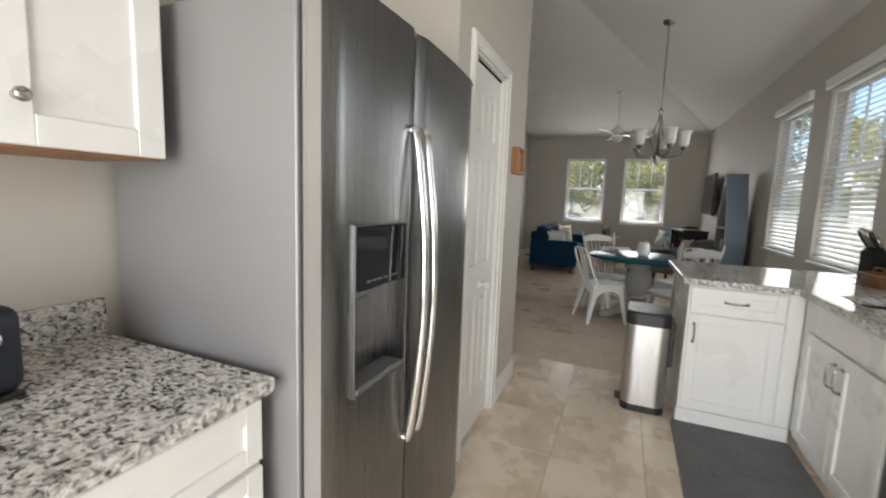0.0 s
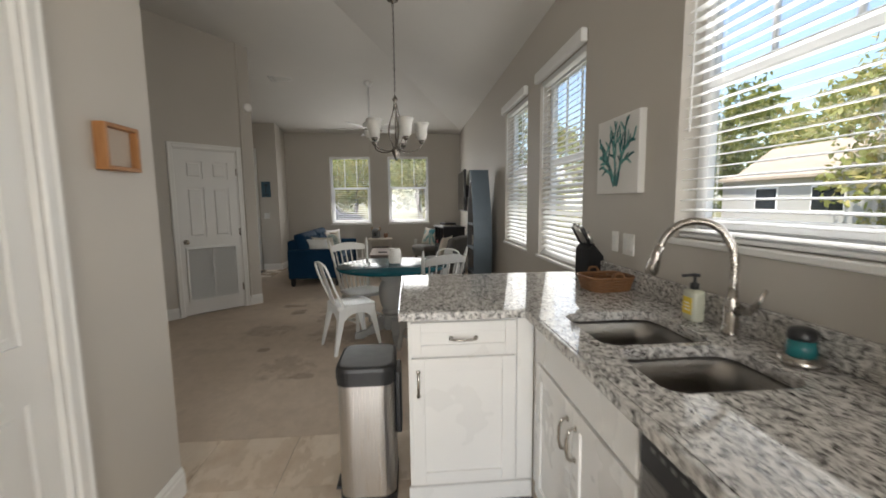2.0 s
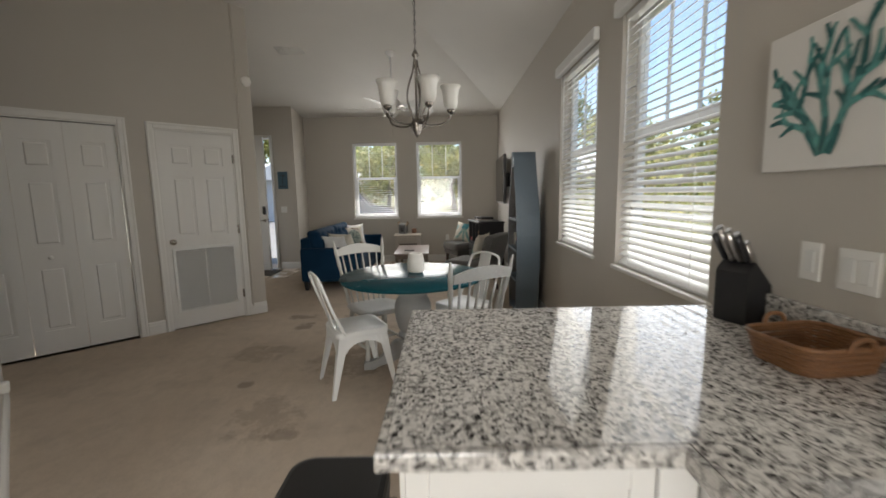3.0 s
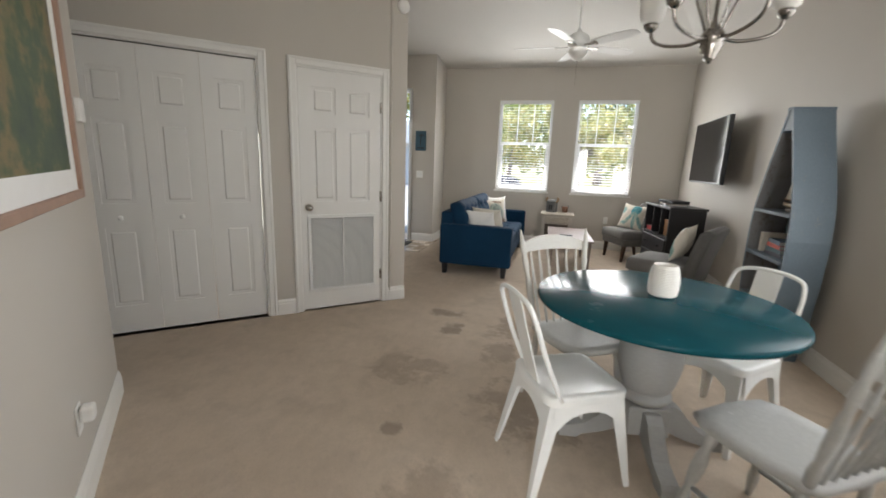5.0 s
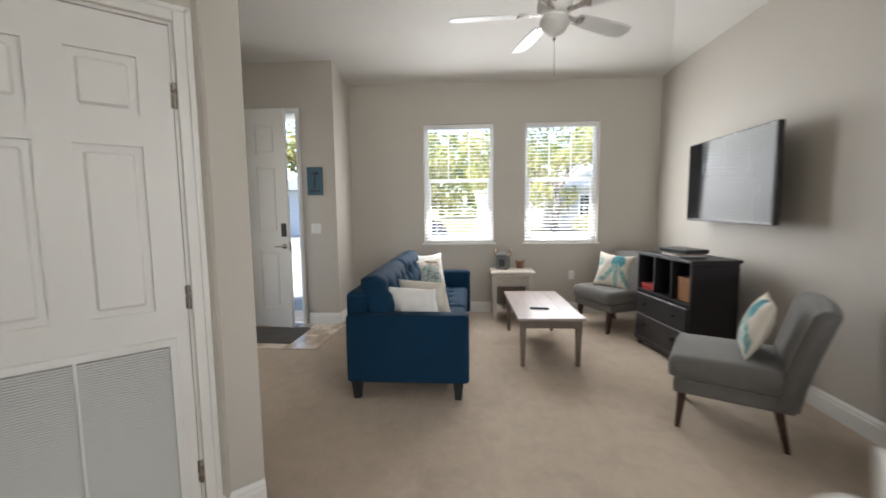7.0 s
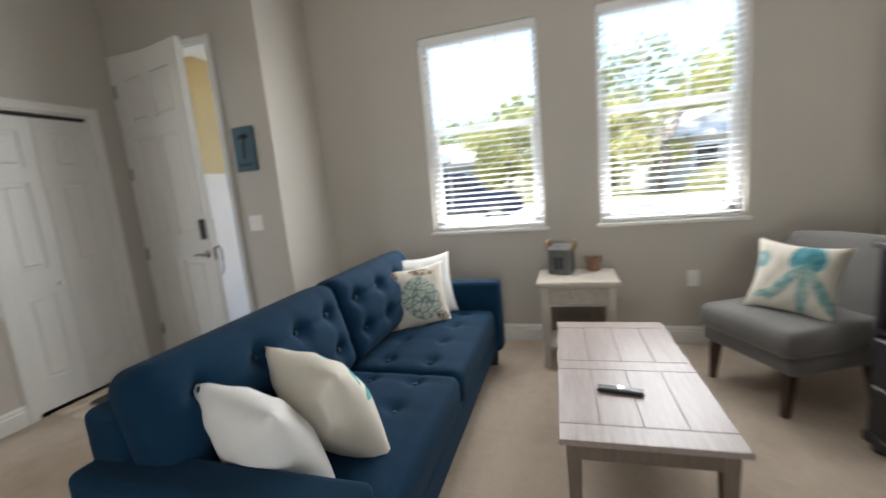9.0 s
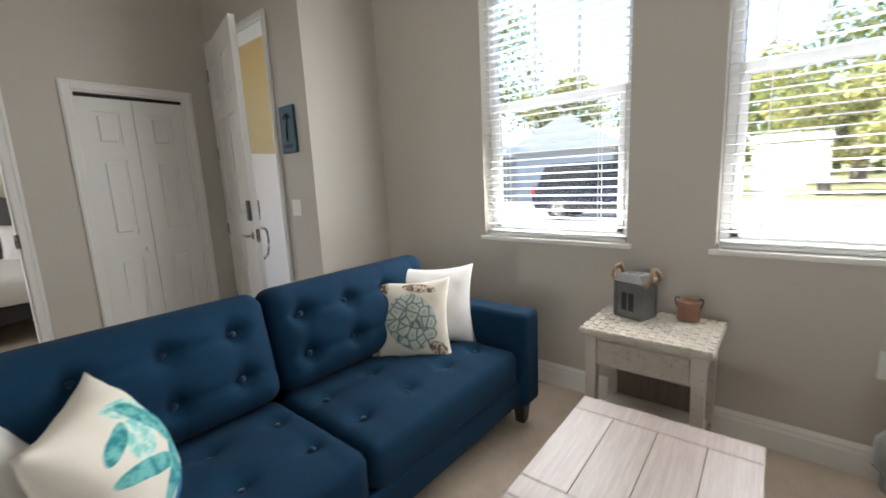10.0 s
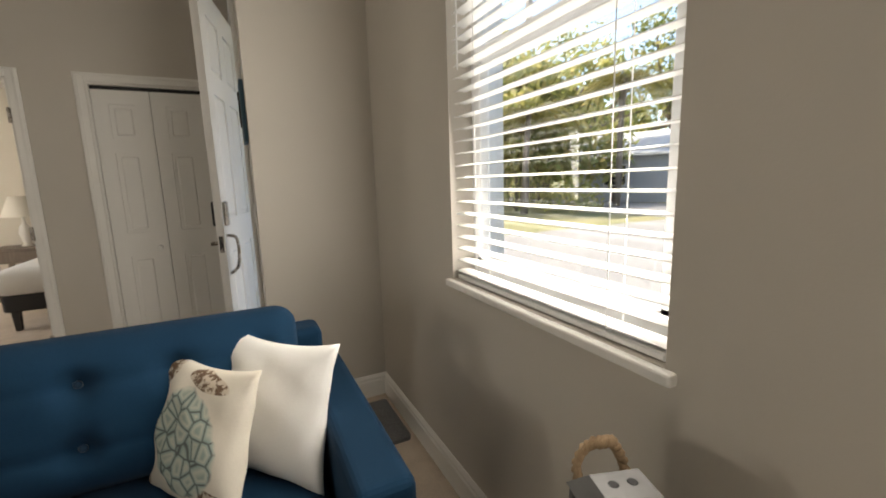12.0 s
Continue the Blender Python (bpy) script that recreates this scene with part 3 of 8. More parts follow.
def casing(name, m, a, b, z, depth, w=0.062, label="white moulded door casing"):
    """Casing and jamb round a doorway; local y runs into the wall."""
    ob = bmesh.new()
    for lo, hi in (((a - w, -0.018, 0), (a, 0.0, z + w)), ((b, -0.018, 0), (b + w, 0.0, z + w)), ((a, -0.018, z), (b, 0.0, z + w))):
        box(ob, lo, hi, 0.005, 2, m)
    for lo, hi in (((a - w + 0.008, -0.024, 0.0), (a - w + 0.024, -0.016, z + w - 0.008)), ((b + w - 0.024, -0.024, 0.0), (b + w - 0.008, -0.016, z + w - 0.008)),
                   ((a - w + 0.008, -0.024, z + w - 0.024), (b + w - 0.008, -0.016, z + w - 0.008))):
        box(ob, lo, hi, 0.003, 1, m)
    for lo, hi in (((a, 0.0, 0), (a + 0.012, depth, z)), ((b - 0.012, 0.0, 0), (b, depth, z)), ((a + 0.012, 0.0, z - 0.012), (b - 0.012, depth, z))):
        box(ob, lo, hi, 0, 1, m)
    bmesh.ops.recalc_face_normals(ob, faces=ob.faces)
    return tagged(part(name, ob, M["trim"]), label, "door casing", kind="structure")


def leaf(parent, x0, x1, z0, z1, y0, y1, cols, rows, stile=0.10, mid=0.09, name="leaf", material=None):
    """A moulded panel door leaf; rows: bottom and top of each row of panels."""
    material = material or M["door"]
    bm = bmesh.new()
    w = (x1 - x0 - 2 * stile - (cols - 1) * mid) / cols
    us = [(x0 + stile + k * (w + mid), x0 + stile + k * (w + mid) + w) for k in range(cols)]
    box(bm, (x0, y0, z0), (x0 + stile, y1, z1))
    box(bm, (x1 - stile, y0, z0), (x1, y1, z1))
    for (a, b), (c, d) in zip(us, us[1:]):
        box(bm, (b, y0, z0), (c, y1, z1))
    edges = [z0] + [v for r in rows for v in r] + [z1]
    for a, b in us:
        for lo, hi in zip(edges[::2], edges[1::2]):
            box(bm, (a, y0, lo), (b, y1, hi))
    bmesh.ops.remove_doubles(bm, verts=bm.verts, dist=1e-5)
    door = part(name, bm, material, parent)
    for a, b in us:
        for lo, hi in rows:
            p = bmesh.new()
            d = (y1 - y0) * 0.38
            box(p, (a, y0 + d, lo), (b, y1 - d, hi))
            box(p, (a + 0.024, y0 + 0.003, lo + 0.024), (b - 0.024, y1 - 0.003, hi - 0.024), 0.010, 1)
            part("panel", p, material, door)
    return door


def knob(parent, at, out, material=None, r=0.027, name="knob"):
    """A round knob at a place, its stem pointing along out."""
    q = Vector(out).to_track_quat("Z", "Y").to_matrix().to_4x4()
    # small furniture knobs are shorter and have a narrow foot
    k, rose = (0.5, r * 0.6) if r < 0.02 else (1.0, r * 1.1)
    bm = lathe(bmesh.new(), [(0.003, 0), (rose, 0.0), (rose, 0.006 * k), (r * 0.45, 0.010 * k), (r * 0.42, 0.030 * k), (r * 0.85, 0.036 * k), (r, 0.048 * k), (r * 0.85, 0.060 * k), (r * 0.3, 0.065 * k)], 20, Matrix.Translation(at) @ q)
    return part(name, bm, material or M["nickel"], parent, smooth=True)


def hinges(parent, x, y, zs, axis_m=None):
    for z in zs:
        bm = lathe(bmesh.new(), [(0.008, z - 0.048), (0.008, z + 0.048)], 10, Matrix.Translation((x, y, 0)))
        box(bm, (x - 0.012, y + 0.002, z - 0.045), (x + 0.012, y + 0.006, z + 0.045))
        part("hinge", bm, M["nickel"], parent)


ROWS6 = [(0.22, 0.80), (0.98, 1.56), (1.66, 1.90)]
# pantry door, a narrow six-panel leaf behind its casing
PAN = Matrix(((0, -1, 0, XP), (1, 0, 0, 0), (0, 0, 1, 0), (0, 0, 0, 1)))
casing("trim_pantry", PAN, 2.365, 2.915, 2.04, 0.1)
door = thing("door_1", "white six-panel pantry door, shut", "door", PAN, kind="structure")
lf = leaf(door, 2.380, 2.900, 0.012, 2.012, 0.022, 0.055, 2, ROWS6, 0.085, 0.07)
knob(lf, (2.66, 0.022, 0.86), (0, -1, 0), M["white"], 0.02)
# strip coloured as the shade in the gap over the leaf
part("track", B((2.378, 0.02, 2.016), (2.902, 0.05, 2.027)), M["shadowgap"], door)

# closet with folding doors, and the utility door with the return grille, on the angled wall
casing("trim_closet", MBC, CLO[0], CLO[1], 2.085, 0.1)
door = thing("door_2", "white folding closet doors with moulded panels, shut", "closet door", MBC, kind="structure")
n = 4
for k in range(n):
    a = CLO[0] + 0.014 + k * (CLO[1] - CLO[0] - 0.028) / n
    b = a + (CLO[1] - CLO[0] - 0.028) / n - 0.004
    lf = leaf(door, a, b, 0.015, 2.066, 0.028 + 0.002 * (k % 2), 0.060, 1, ROWS6, 0.085, 0.07)
    if k in (1, 2):
        knob(lf, ((a + b) / 2, 0.028, 0.88), (0, -1, 0), M["white"], 0.018)
# the gap over the folding leaves gets its shade as a black strip
part("track", B((CLO[0] + 0.012, 0.03, 2.068), (CLO[1] - 0.012, 0.06, 2.077)), M["shadowgap"], door)

casing("trim_utility", MBC, VEN[0], VEN[1], 2.07, 0.1)
door = thing("door_3", "white panelled utility door with a return-air grille, shut", "door", MBC, kind="structure")
a, b = VEN[0] + 0.014, VEN[1] - 0.014
lf = leaf(door, a, b, 0.012, 2.055, 0.006, 0.040, 2, [(0.98, 1.60), (1.71, 1.92)], 0.105, 0.10)
knob(lf, (a + 0.06, 0.006, 0.93), (0, -1, 0))
hinges(door, b + 0.006, 0.0, (0.28, 1.02, 1.80))
gr = part("grille_frame", B((a + 0.045, -0.010, 0.175), (b - 0.045, 0.004, 0.20), 0.003, 1), M["white"], lf, "white grille frame")
for lo, hi in (((a + 0.045, -0.010, 0.835), (b - 0.045, 0.004, 0.865)), ((a + 0.045, -0.010, 0.20), (a + 0.072, 0.004, 0.835)), ((b - 0.072, -0.010, 0.20), (b - 0.045, 0.004, 0.835)), (((a + b) / 2 - 0.005, -0.008, 0.20), ((a + b) / 2 + 0.005, 0.003, 0.835))):
    part("grille_bar", B(lo, hi, 0.002, 1), M["white"], lf)
part("grille_backing", B((a + 0.07, 0.0035, 0.20), (b - 0.07, 0.0045, 0.835)), paint("filter_grey", (0.30, 0.30, 0.30), 0.8, 0.05), lf)
slat_me = None
z = 0.206
while z < 0.832:
    if slat_me is None:
        ob = part("louvre", B(((a + 0.072), -0.005, -0.0010), ((b - 0.072), 0.003, 0.0010), 0, 1), M["white"], lf)
        slat_me = ob.data
    else:
        ob = new("louvre", slat_me)
        ob.parent = lf
    ob.matrix_basis = pose(0, 0, z, 35, 0, 0)
    z += 0.0098

# bedroom doorway, coat closet door, entry door
BED = Matrix(((0, -1, 0, XB), (1, 0, 0, 0), (0, 0, 1, 0), (0, 0, 0, 1)))
casing("trim_bedroom", BED, 8.29, 9.10, 2.035, 0.12)
hg = thing("door_4", "bare hinges on the open bedroom doorway", "door hinge", BED, kind="structure")
hinges(hg, 9.085, -0.002, (0.25, 1.02, 1.80))
casing("trim_coat_closet", BED, 9.50, 10.21, 2.035, 0.12)
door = thing("door_5", "white six-panel coat closet door, shut", "door", BED, kind="structure")
lf = leaf(door, 9.514, 9.853, 0.02, 1.998, 0.03, 0.062, 1, ROWS6, 0.09, 0.08)
lf2 = leaf(door, 9.857, 10.196, 0.02, 1.998, 0.03, 0.062, 1, ROWS6, 0.09, 0.08)
knob(lf, (9.80, 0.03, 0.86), (0, -1, 0), M["white"], 0.018)
# black strip: painted shade of the gap above the closet leaves
part("track", B((9.513, 0.03, 2.002), (10.197, 0.06, 2.022)), M["shadowgap"], door)

EM = Matrix.Translation((0, YE, 0))
casing("trim_entry", EM, -3.44, -2.52, 2.47, 0.15, 0.045)
hinge_at = (-3.425, YE + 0.005)
door = thing("door_6", "tall white panelled entry door standing ajar", "door", pose(hinge_at[0], hinge_at[1], 0, 0, 0, -12), kind="structure")
lf = leaf(door, 0.0, 0.885, 0.012, 2.455, -0.042, 0.0, 2, [(0.24, 0.90), (1.10, 1.85), (1.98, 2.30)], 0.13, 0.12)
for side, sgn in ((-0.042, -1), (0.0, 1)):
    bm = B((0.805, min(side, side + sgn * 0.022), 1.06), (0.865, max(side, side + sgn * 0.022), 1.21), 0.012, 2)
    part("smart_lock", bm, M["black"] if sgn < 0 else M["nickel"], lf, "dark keypad deadbolt")
bm = lathe(bmesh.new(), [(0.004, 0), (0.030, 0.0), (0.030, 0.008), (0.011, 0.012), (0.010, 0.05), (0.004, 0.052)], 18, pose(0.835, -0.042, 0.95, 90, 0, 0))
tube(bm, spline([(0.835, -0.088, 0.95), (0.80, -0.093, 0.953), (0.745, -0.090, 0.948)], 5), 0.008, 8)
part("lever", bm, M["nickel"], lf, "brushed nickel lever handle", True)
part("grip", tube(bmesh.new(), spline([(0.835, 0.0, 1.0), (0.835, 0.05, 0.985), (0.835, 0.06, 0.90), (0.835, 0.045, 0.80), (0.835, 0.0, 0.76)], 6), 0.010, 8), M["nickel"], lf, "curved outside pull", True)
part("edge_plate", B((0.8855, -0.033, 0.90), (0.8865, -0.009, 1.0)), M["nickel"], lf)
hinges(door, 0.0, -0.046, (0.30, 0.95, 1.60, 2.24))
part("threshold", B((0.02, 0.02, 0.0045), (0.90, 0.14, 0.016), 0.004, 1), M["zinc"], door)


# ---- kitchen ----
def bow_handle(parent, a, b, out, material=None, r=0.0055, rise=0.03):
    """A curved cabinet pull from a to b, standing out along out."""
    a, b, o = Vector(a), Vector(b), Vector(out)
    d = b - a
    pts = [a, a + o * rise * 0.7 + d * 0.04, a + o * rise + d * 0.25, a + o * rise * 1.05 + d * 0.5, a + o * rise + d * 0.75, b + o * rise * 0.7 - d * 0.04, b]
    bm = tube(bmesh.new(), spline(pts, 5), r, 8)
    for p in (a, b):
        lathe(bm, [(r * 1.9, 0), (r * 1.7, 0.004), (r, 0.006)], 10, Matrix.Translation(p) @ o.to_track_quat("Z", "Y").to_matrix().to_4x4())
    return part("handle", bm, material or M["nickel"], parent, "dark brushed nickel bow pull", True)


def shaker(name, parent, a, b, z0, z1, y, rail=0.058, thick=0.02):
    """A recessed-panel front in the plane y (local), facing -y."""
    bm = bmesh.new()
    box(bm, (a, y - thick, z0), (a + rail, y, z1), 0.002, 1)
    box(bm, (b - rail, y - thick, z0), (b, y, z1), 0.002, 1)
    box(bm, (a + rail, y - thick, z1 - rail), (b - rail, y, z1), 0.002, 1)
    box(bm, (a + rail, y - thick, z0), (b - rail, y, z0 + rail), 0.002, 1)
    box(bm, (a + rail - 0.002, y - thick + 0.009, z0 + rail - 0.002), (b - rail + 0.002, y, z1 - rail + 0.002))
    return part(name, bm, M["cabinet"], parent)


CH = 0.876                         # cabinet height under the worktop
CFX = 1.165                        # front plane of the run under the window
RUN = Matrix(((0, 1, 0, CFX), (-1, 0, 0, 0), (0, 0, 1, 0), (0, 0, 0, 1)))   # local x = -y, fronts face -x
LEFT = Matrix(((0, -1, 0, XL + 0.61), (1, 0, 0, 0), (0, 0, 1, 0), (0, 0, 0, 1)))   # local x = +y, fronts face +x


def base_cabinet(m, a, b, depth, fronts, label, toe=True, open_top=False):
    """fronts: (kind, a, b, z0, z1, handle)."""
    cab = thing("base_cabinet", label, "kitchen cabinet", m, "kitchen base cabinets")
    low = 0.10 if toe else 0.0
    if open_top:
        part("body", B((a, 0.0, low), (b, depth, 0.64), 0.001, 1), M["cabinet"], cab)
        part("front_rail", B((a, 0.0, 0.6405), (b, 0.02, CH), 0.001, 1), M["cabinet"], cab)
        for u in (a, b - 0.018):
            part("side_panel", B((u, 0.0205, 0.6405), (u + 0.018, depth, CH), 0.001, 1), M["cabinet"], cab)
    else:
        part("body", B((a, 0.0, low), (b, depth, CH), 0.001, 1), M["cabinet"], cab)
    if toe:
        part("toe_kick", B((a, 0.05, 0.0), (b, depth, 0.10)), M["cabinet"], cab)
    for kind, u0, u1, z0, z1, pull in fronts:
        if kind == "slab":
            f = part("drawer_front", B((u0, -0.02, z0), (u1, 0.0, z1), 0.003, 1), M["cabinet"], cab)
        else:
            f = shaker("drawer_front" if kind == "drawer" else "cabinet_door", cab, u0, u1, z0, z1, 0.0, 0.058 if kind == "door" else 0.045)
        if pull == "level":
            c = (u0 + u1) / 2
            bow_handle(f, (c - 0.055, -0.02, (z0 + z1) / 2), (c + 0.055, -0.02, (z0 + z1) / 2), (0, -1, 0))
        elif pull:
            u = u0 + 0.03 if pull == "l" else u1 - 0.03
            bow_handle(f, (u, -0.02, z1 - 0.17), (u, -0.02, z1 - 0.06), (0, -1, 0))
    return cab


# peninsula unit: fronts face the kitchen (-y)
PEN = Matrix.Translation((0, 3.315, 0))
base_cabinet(PEN, 0.60, 1.165, 0.60, [("drawer", 0.612, 1.075, 0.715, 0.862, "level"), ("door", 0.612, 1.075, 0.105, 0.70, "l")], "white shaker base cabinet with one drawer at the peninsula", False)
pc = thing("cabinet_kick", "white kick board at the foot of the peninsula cabinet", "trim", kind="structure")
part("kick_board", B((0.592, 3.298, 0.0), (1.158, 3.314, 0.095), 0.003, 1), M["cabinet"], pc)
part("corner_filler", B((1.085, 3.300, 0.105), (1.160, 3.3145, CH - 0.002), 0.002, 1), M["cabinet"], pc)
# sink base, dishwasher, drawers
base_cabinet(RUN, -3.305, -2.415, 0.60, [("slab", -3.21, -2.43, 0.715, 0.862, ""), ("door", -3.21, -2.824, 0.105, 0.70, "r"), ("door", -2.816, -2.43, 0.105, 0.70, "l")], "white shaker sink base cabinet with two doors", True, True)
base_cabinet(RUN, -1.80, -0.75, 0.60, [("drawer", -1.785, -1.285, 0.715, 0.862, "level"), ("drawer", -1.785, -1.285, 0.42, 0.70, "level"), ("drawer", -1.785, -1.285, 0.105, 0.405, "level"), ("drawer", -1.27, -0.765, 0.715, 0.862, "level"), ("door", -1.27, -0.765, 0.105, 0.70, "l")], "white shaker drawer cabinet beside the dishwasher")
base_cabinet(RUN, -0.74, 0.60, 0.60, [("drawer", -0.725, 0.58, 0.715, 0.862, "level"), ("door", -0.725, -0.08, 0.105, 0.70, "r"), ("door", -0.07, 0.58, 0.105, 0.70, "l")], "white shaker base cabinet behind the walker")
dw = thing("dishwasher", "stainless steel dishwasher with black control strip under the counter", "dishwasher", RUN)
part("body", B((-2.412, 0.0, 0.10), (-1.803, 0.57, CH - 0.004)), M["black"], dw)
part("kick_panel", B((-2.41, 0.05, 0.0), (-1.805, 0.07, 0.10)), M["black"], dw)
part("door", B((-2.408, -0.024, 0.115), (-1.807, 0.0, 0.775), 0.006, 2), M["steel_h"], dw)
cp = part("control_panel", B((-2.408, -0.03, 0.778), (-1.807, 0.0, 0.868), 0.008, 2), M["black"], dw, "black control panel")
part("pocket_handle", prism(bmesh.new(), [(-0.034, 0.774), (-0.006, 0.778), (-0.006, 0.745), (-0.03, 0.752)], -2.30, -1.92, "x"), M["steel_h"], dw)
for k in range(7):
    part("button", B((-2.36 + k * 0.035, -0.0315, 0.835), (-2.345 + k * 0.035, -0.0298, 0.845)), M["zinc"], cp)
part("latch", lathe(bmesh.new(), [(0.009, 0), (0.008, 0.004), (0.004, 0.005)], 10, Matrix.Translation((-2.10, -0.024, 0.735)) @ pose(0, 0, 0, 90, 0, 0)), M["chrome"], dw)

# worktop with two bowls, splash
top = thing("worktop", "speckled grey and white granite worktop round the sink", "countertop")
Z0, Z1 = 0.878, 0.915
bowls = [(1.238, 1.618, 2.79, 3.185), (1.238, 1.628, 2.45, 2.762)]
bm = bmesh.new()
cx = [1.13, 1.238, 1.618, 1.628, XR - 0.002]
cy = [-0.6, 2.45, 2.762, 2.79, 3.185, 3.287]
for x_a, x_b in zip(cx, cx[1:]):
    for y_a, y_b in zip(cy, cy[1:]):
        mx, my = (x_a + x_b) / 2, (y_a + y_b) / 2
        if not any(s[0] < mx < s[1] and s[2] < my < s[3] for s in bowls):
            box(bm, (x_a, y_a, Z0), (x_b, y_b, Z1))
box(bm, (0.58, 3.287, Z0), (XR - 0.002, 4.17, Z1))
bmesh.ops.remove_doubles(bm, verts=bm.verts, dist=1e-5)
slab = part("slab", bm, M["granite"], top)
# rounded front edges of the stone
for lo, hi in (((1.11, -0.6, Z0 - 0.001), (1.1302, 3.267, Z1)), ((0.56, 3.267, Z0 - 0.001), (1.13, 3.2872, Z1)), ((0.56, 3.2872, Z0 - 0.001), (0.5802, 4.17, Z1)), ((0.56, 4.1698, Z0 - 0.001), (XR - 0.002, 4.19, Z1))):
    part("front_edge", B(lo, hi, 0.006, 2), M["granite"], top)
part("backsplash", B((XR - 0.022, -0.6, Z1 + 0.0005), (XR - 0.002, 4.19, Z1 + 0.102), 0.003, 1), M["granite"], top)
sink = thing("sink", "stainless steel double-bowl undermount sink", "sink")
for x_a, x_b, y_a, y_b in bowls:
    w, d = x_b - x_a + 0.012, y_b - y_a + 0.012
    c = ((x_a + x_b) / 2, (y_a + y_b) / 2)
    bm = bmesh.new()
    prof = [(1.0, Z0 + 0.0), (0.99, Z0 - 0.10), (0.96, Z0 - 0.165), (0.88, Z0 - 0.185), (0.2, Z0 - 0.192)]
    rings = []
    for s, z in prof:
        rings.append([bm.verts.new((c[0] + u * s, c[1] + v * s, z)) for u, v in rounded(w, d, 0.07)])
    for ra, rb in zip(rings, rings[1:]):
        for k in range(len(ra)):
            bm.faces.new((ra[k], rb[k], rb[(k + 1) % len(ra)], ra[(k + 1) % len(ra)]))
    bm.faces.new(rings[-1])
    flange = [bm.verts.new((c[0] + u, c[1] + v, Z0 - 0.001)) for u, v in rounded(w + 0.05, d + 0.022, 0.01)]
    for k in range(len(flange)):
        bm.faces.new((flange[k], rings[0][k], rings[0][(k + 1) % len(flange)], flange[(k + 1) % len(flange)]))
    bmesh.ops.recalc_face_normals(bm, faces=bm.faces)
    bowl = part("bowl", bm, M["steel_sink"], sink, smooth=True)
    part("drain", lathe(bmesh.new(), [(0.045, Z0 - 0.191), (0.042, Z0 - 0.187), (0.02, Z0 - 0.190), (0.004, Z0 - 0.190)], 20, Matrix.Translation((c[0], c[1], 0))), M["chrome"], bowl)
    # rounded inside corners of the cut-out
    outer, hole = [(x_b, y_b), (x_a, y_b), (x_a, y_a), (x_b, y_a)], rounded(x_b - x_a, y_b - y_a, 0.065)
    for q in range(4):
        arc = hole[q * 7:q * 7 + 7]
        rim = prism(bmesh.new(), [outer[q]] + [(u + c[0], v + c[1]) for u, v in arc[::-1]], Z0, Z1 - 0.001)
        part("cutout_corner", rim, M["granite"], slab)
fau = thing("faucet", "brushed nickel gooseneck pull-down kitchen faucet", "faucet", Matrix.Translation((1.722, 2.86, Z1 + 0.0003)))
part("base", lathe(bmesh.new(), [(0.030, 0), (0.030, 0.008), (0.024, 0.014), (0.023, 0.11), (0.017, 0.125), (0.015, 0.16)], 24), M["nickel"], fau, smooth=True)
neck = [(0, 0, 0.15), (0, 0, 0.24), (-0.005, 0.01, 0.30), (-0.035, 0.035, 0.365), (-0.085, 0.07, 0.39), (-0.135, 0.105, 0.375), (-0.17, 0.13, 0.33), (-0.183, 0.138, 0.29)]
part("neck", tube(bmesh.new(), spline(neck, 6), 0.0135, 14), M["nickel"], fau, smooth=True)
part("spray_head", tube(bmesh.new(), [(-0.182, 0.138, 0.298), (-0.190, 0.144, 0.265), (-0.203, 0.153, 0.20), (-0.206, 0.155, 0.19)], [0.0155, 0.018, 0.024, 0.020], 16), M["nickel"], fau, smooth=True)
part("handle", tube(bmesh.new(), [(0.0, -0.018, 0.085), (0.012, -0.065, 0.095), (0.018, -0.085, 0.125), (0.025, -0.105, 0.175)], [0.017, 0.014, 0.008, 0.006], 12), M["nickel"], fau, smooth=True)

# wall cabinets
def wall_cabinet(m, a, b, fronts, label):
    cab = thing("wall_cabinet", label, "kitchen cabinet", m, "kitchen wall cabinets")
    part("body", B((a, 0.0, 1.405), (b, 0.31, 2.33), 0.001, 1), M["cabinet"], cab)
    part("underside", B((a + 0.002, 0.002, 1.398), (b - 0.002, 0.308, 1.4045)), M["amber"], cab, "unpainted wood underside")
    for u0, u1, side in fronts:
        f = shaker("cabinet_door", cab, u0, u1, 1.402, 2.32, 0.0, 0.06)
        knob(f, (u0 + 0.035 if side == "l" else u1 - 0.035, -0.02, 1.49), (0, -1, 0), M["nickel"], 0.014)
    return cab


WL = Matrix(((0, -1, 0, XL + 0.312), (1, 0, 0, 0), (0, 0, 1, 0), (0, 0, 0, 1)))
WR = Matrix(((0, 1, 0, XR - 0.312), (-1, 0, 0, 0), (0, 0, 1, 0), (0, 0, 0, 1)))
wall_cabinet(WL, 0.55, 1.13, [(0.826, 1.127, "l"), (0.553, 0.822, "l")], "white shaker wall cabinet with round nickel knobs above the counter")
wall_cabinet(WL, -0.75, 0.545, [(-0.10, 0.542, "l"), (-0.747, -0.104, "r")], "white shaker wall cabinet beside the other")
wall_cabinet(WR, -2.195, -1.35, [(-2.192, -1.775, "r"), (-1.771, -1.353, "l")], "white shaker wall cabinet beside the sink window")
wall_cabinet(WR, -1.345, 0.3, [(-1.342, -0.53, "r"), (-0.526, 0.297, "l")], "white shaker wall cabinet over the long counter")
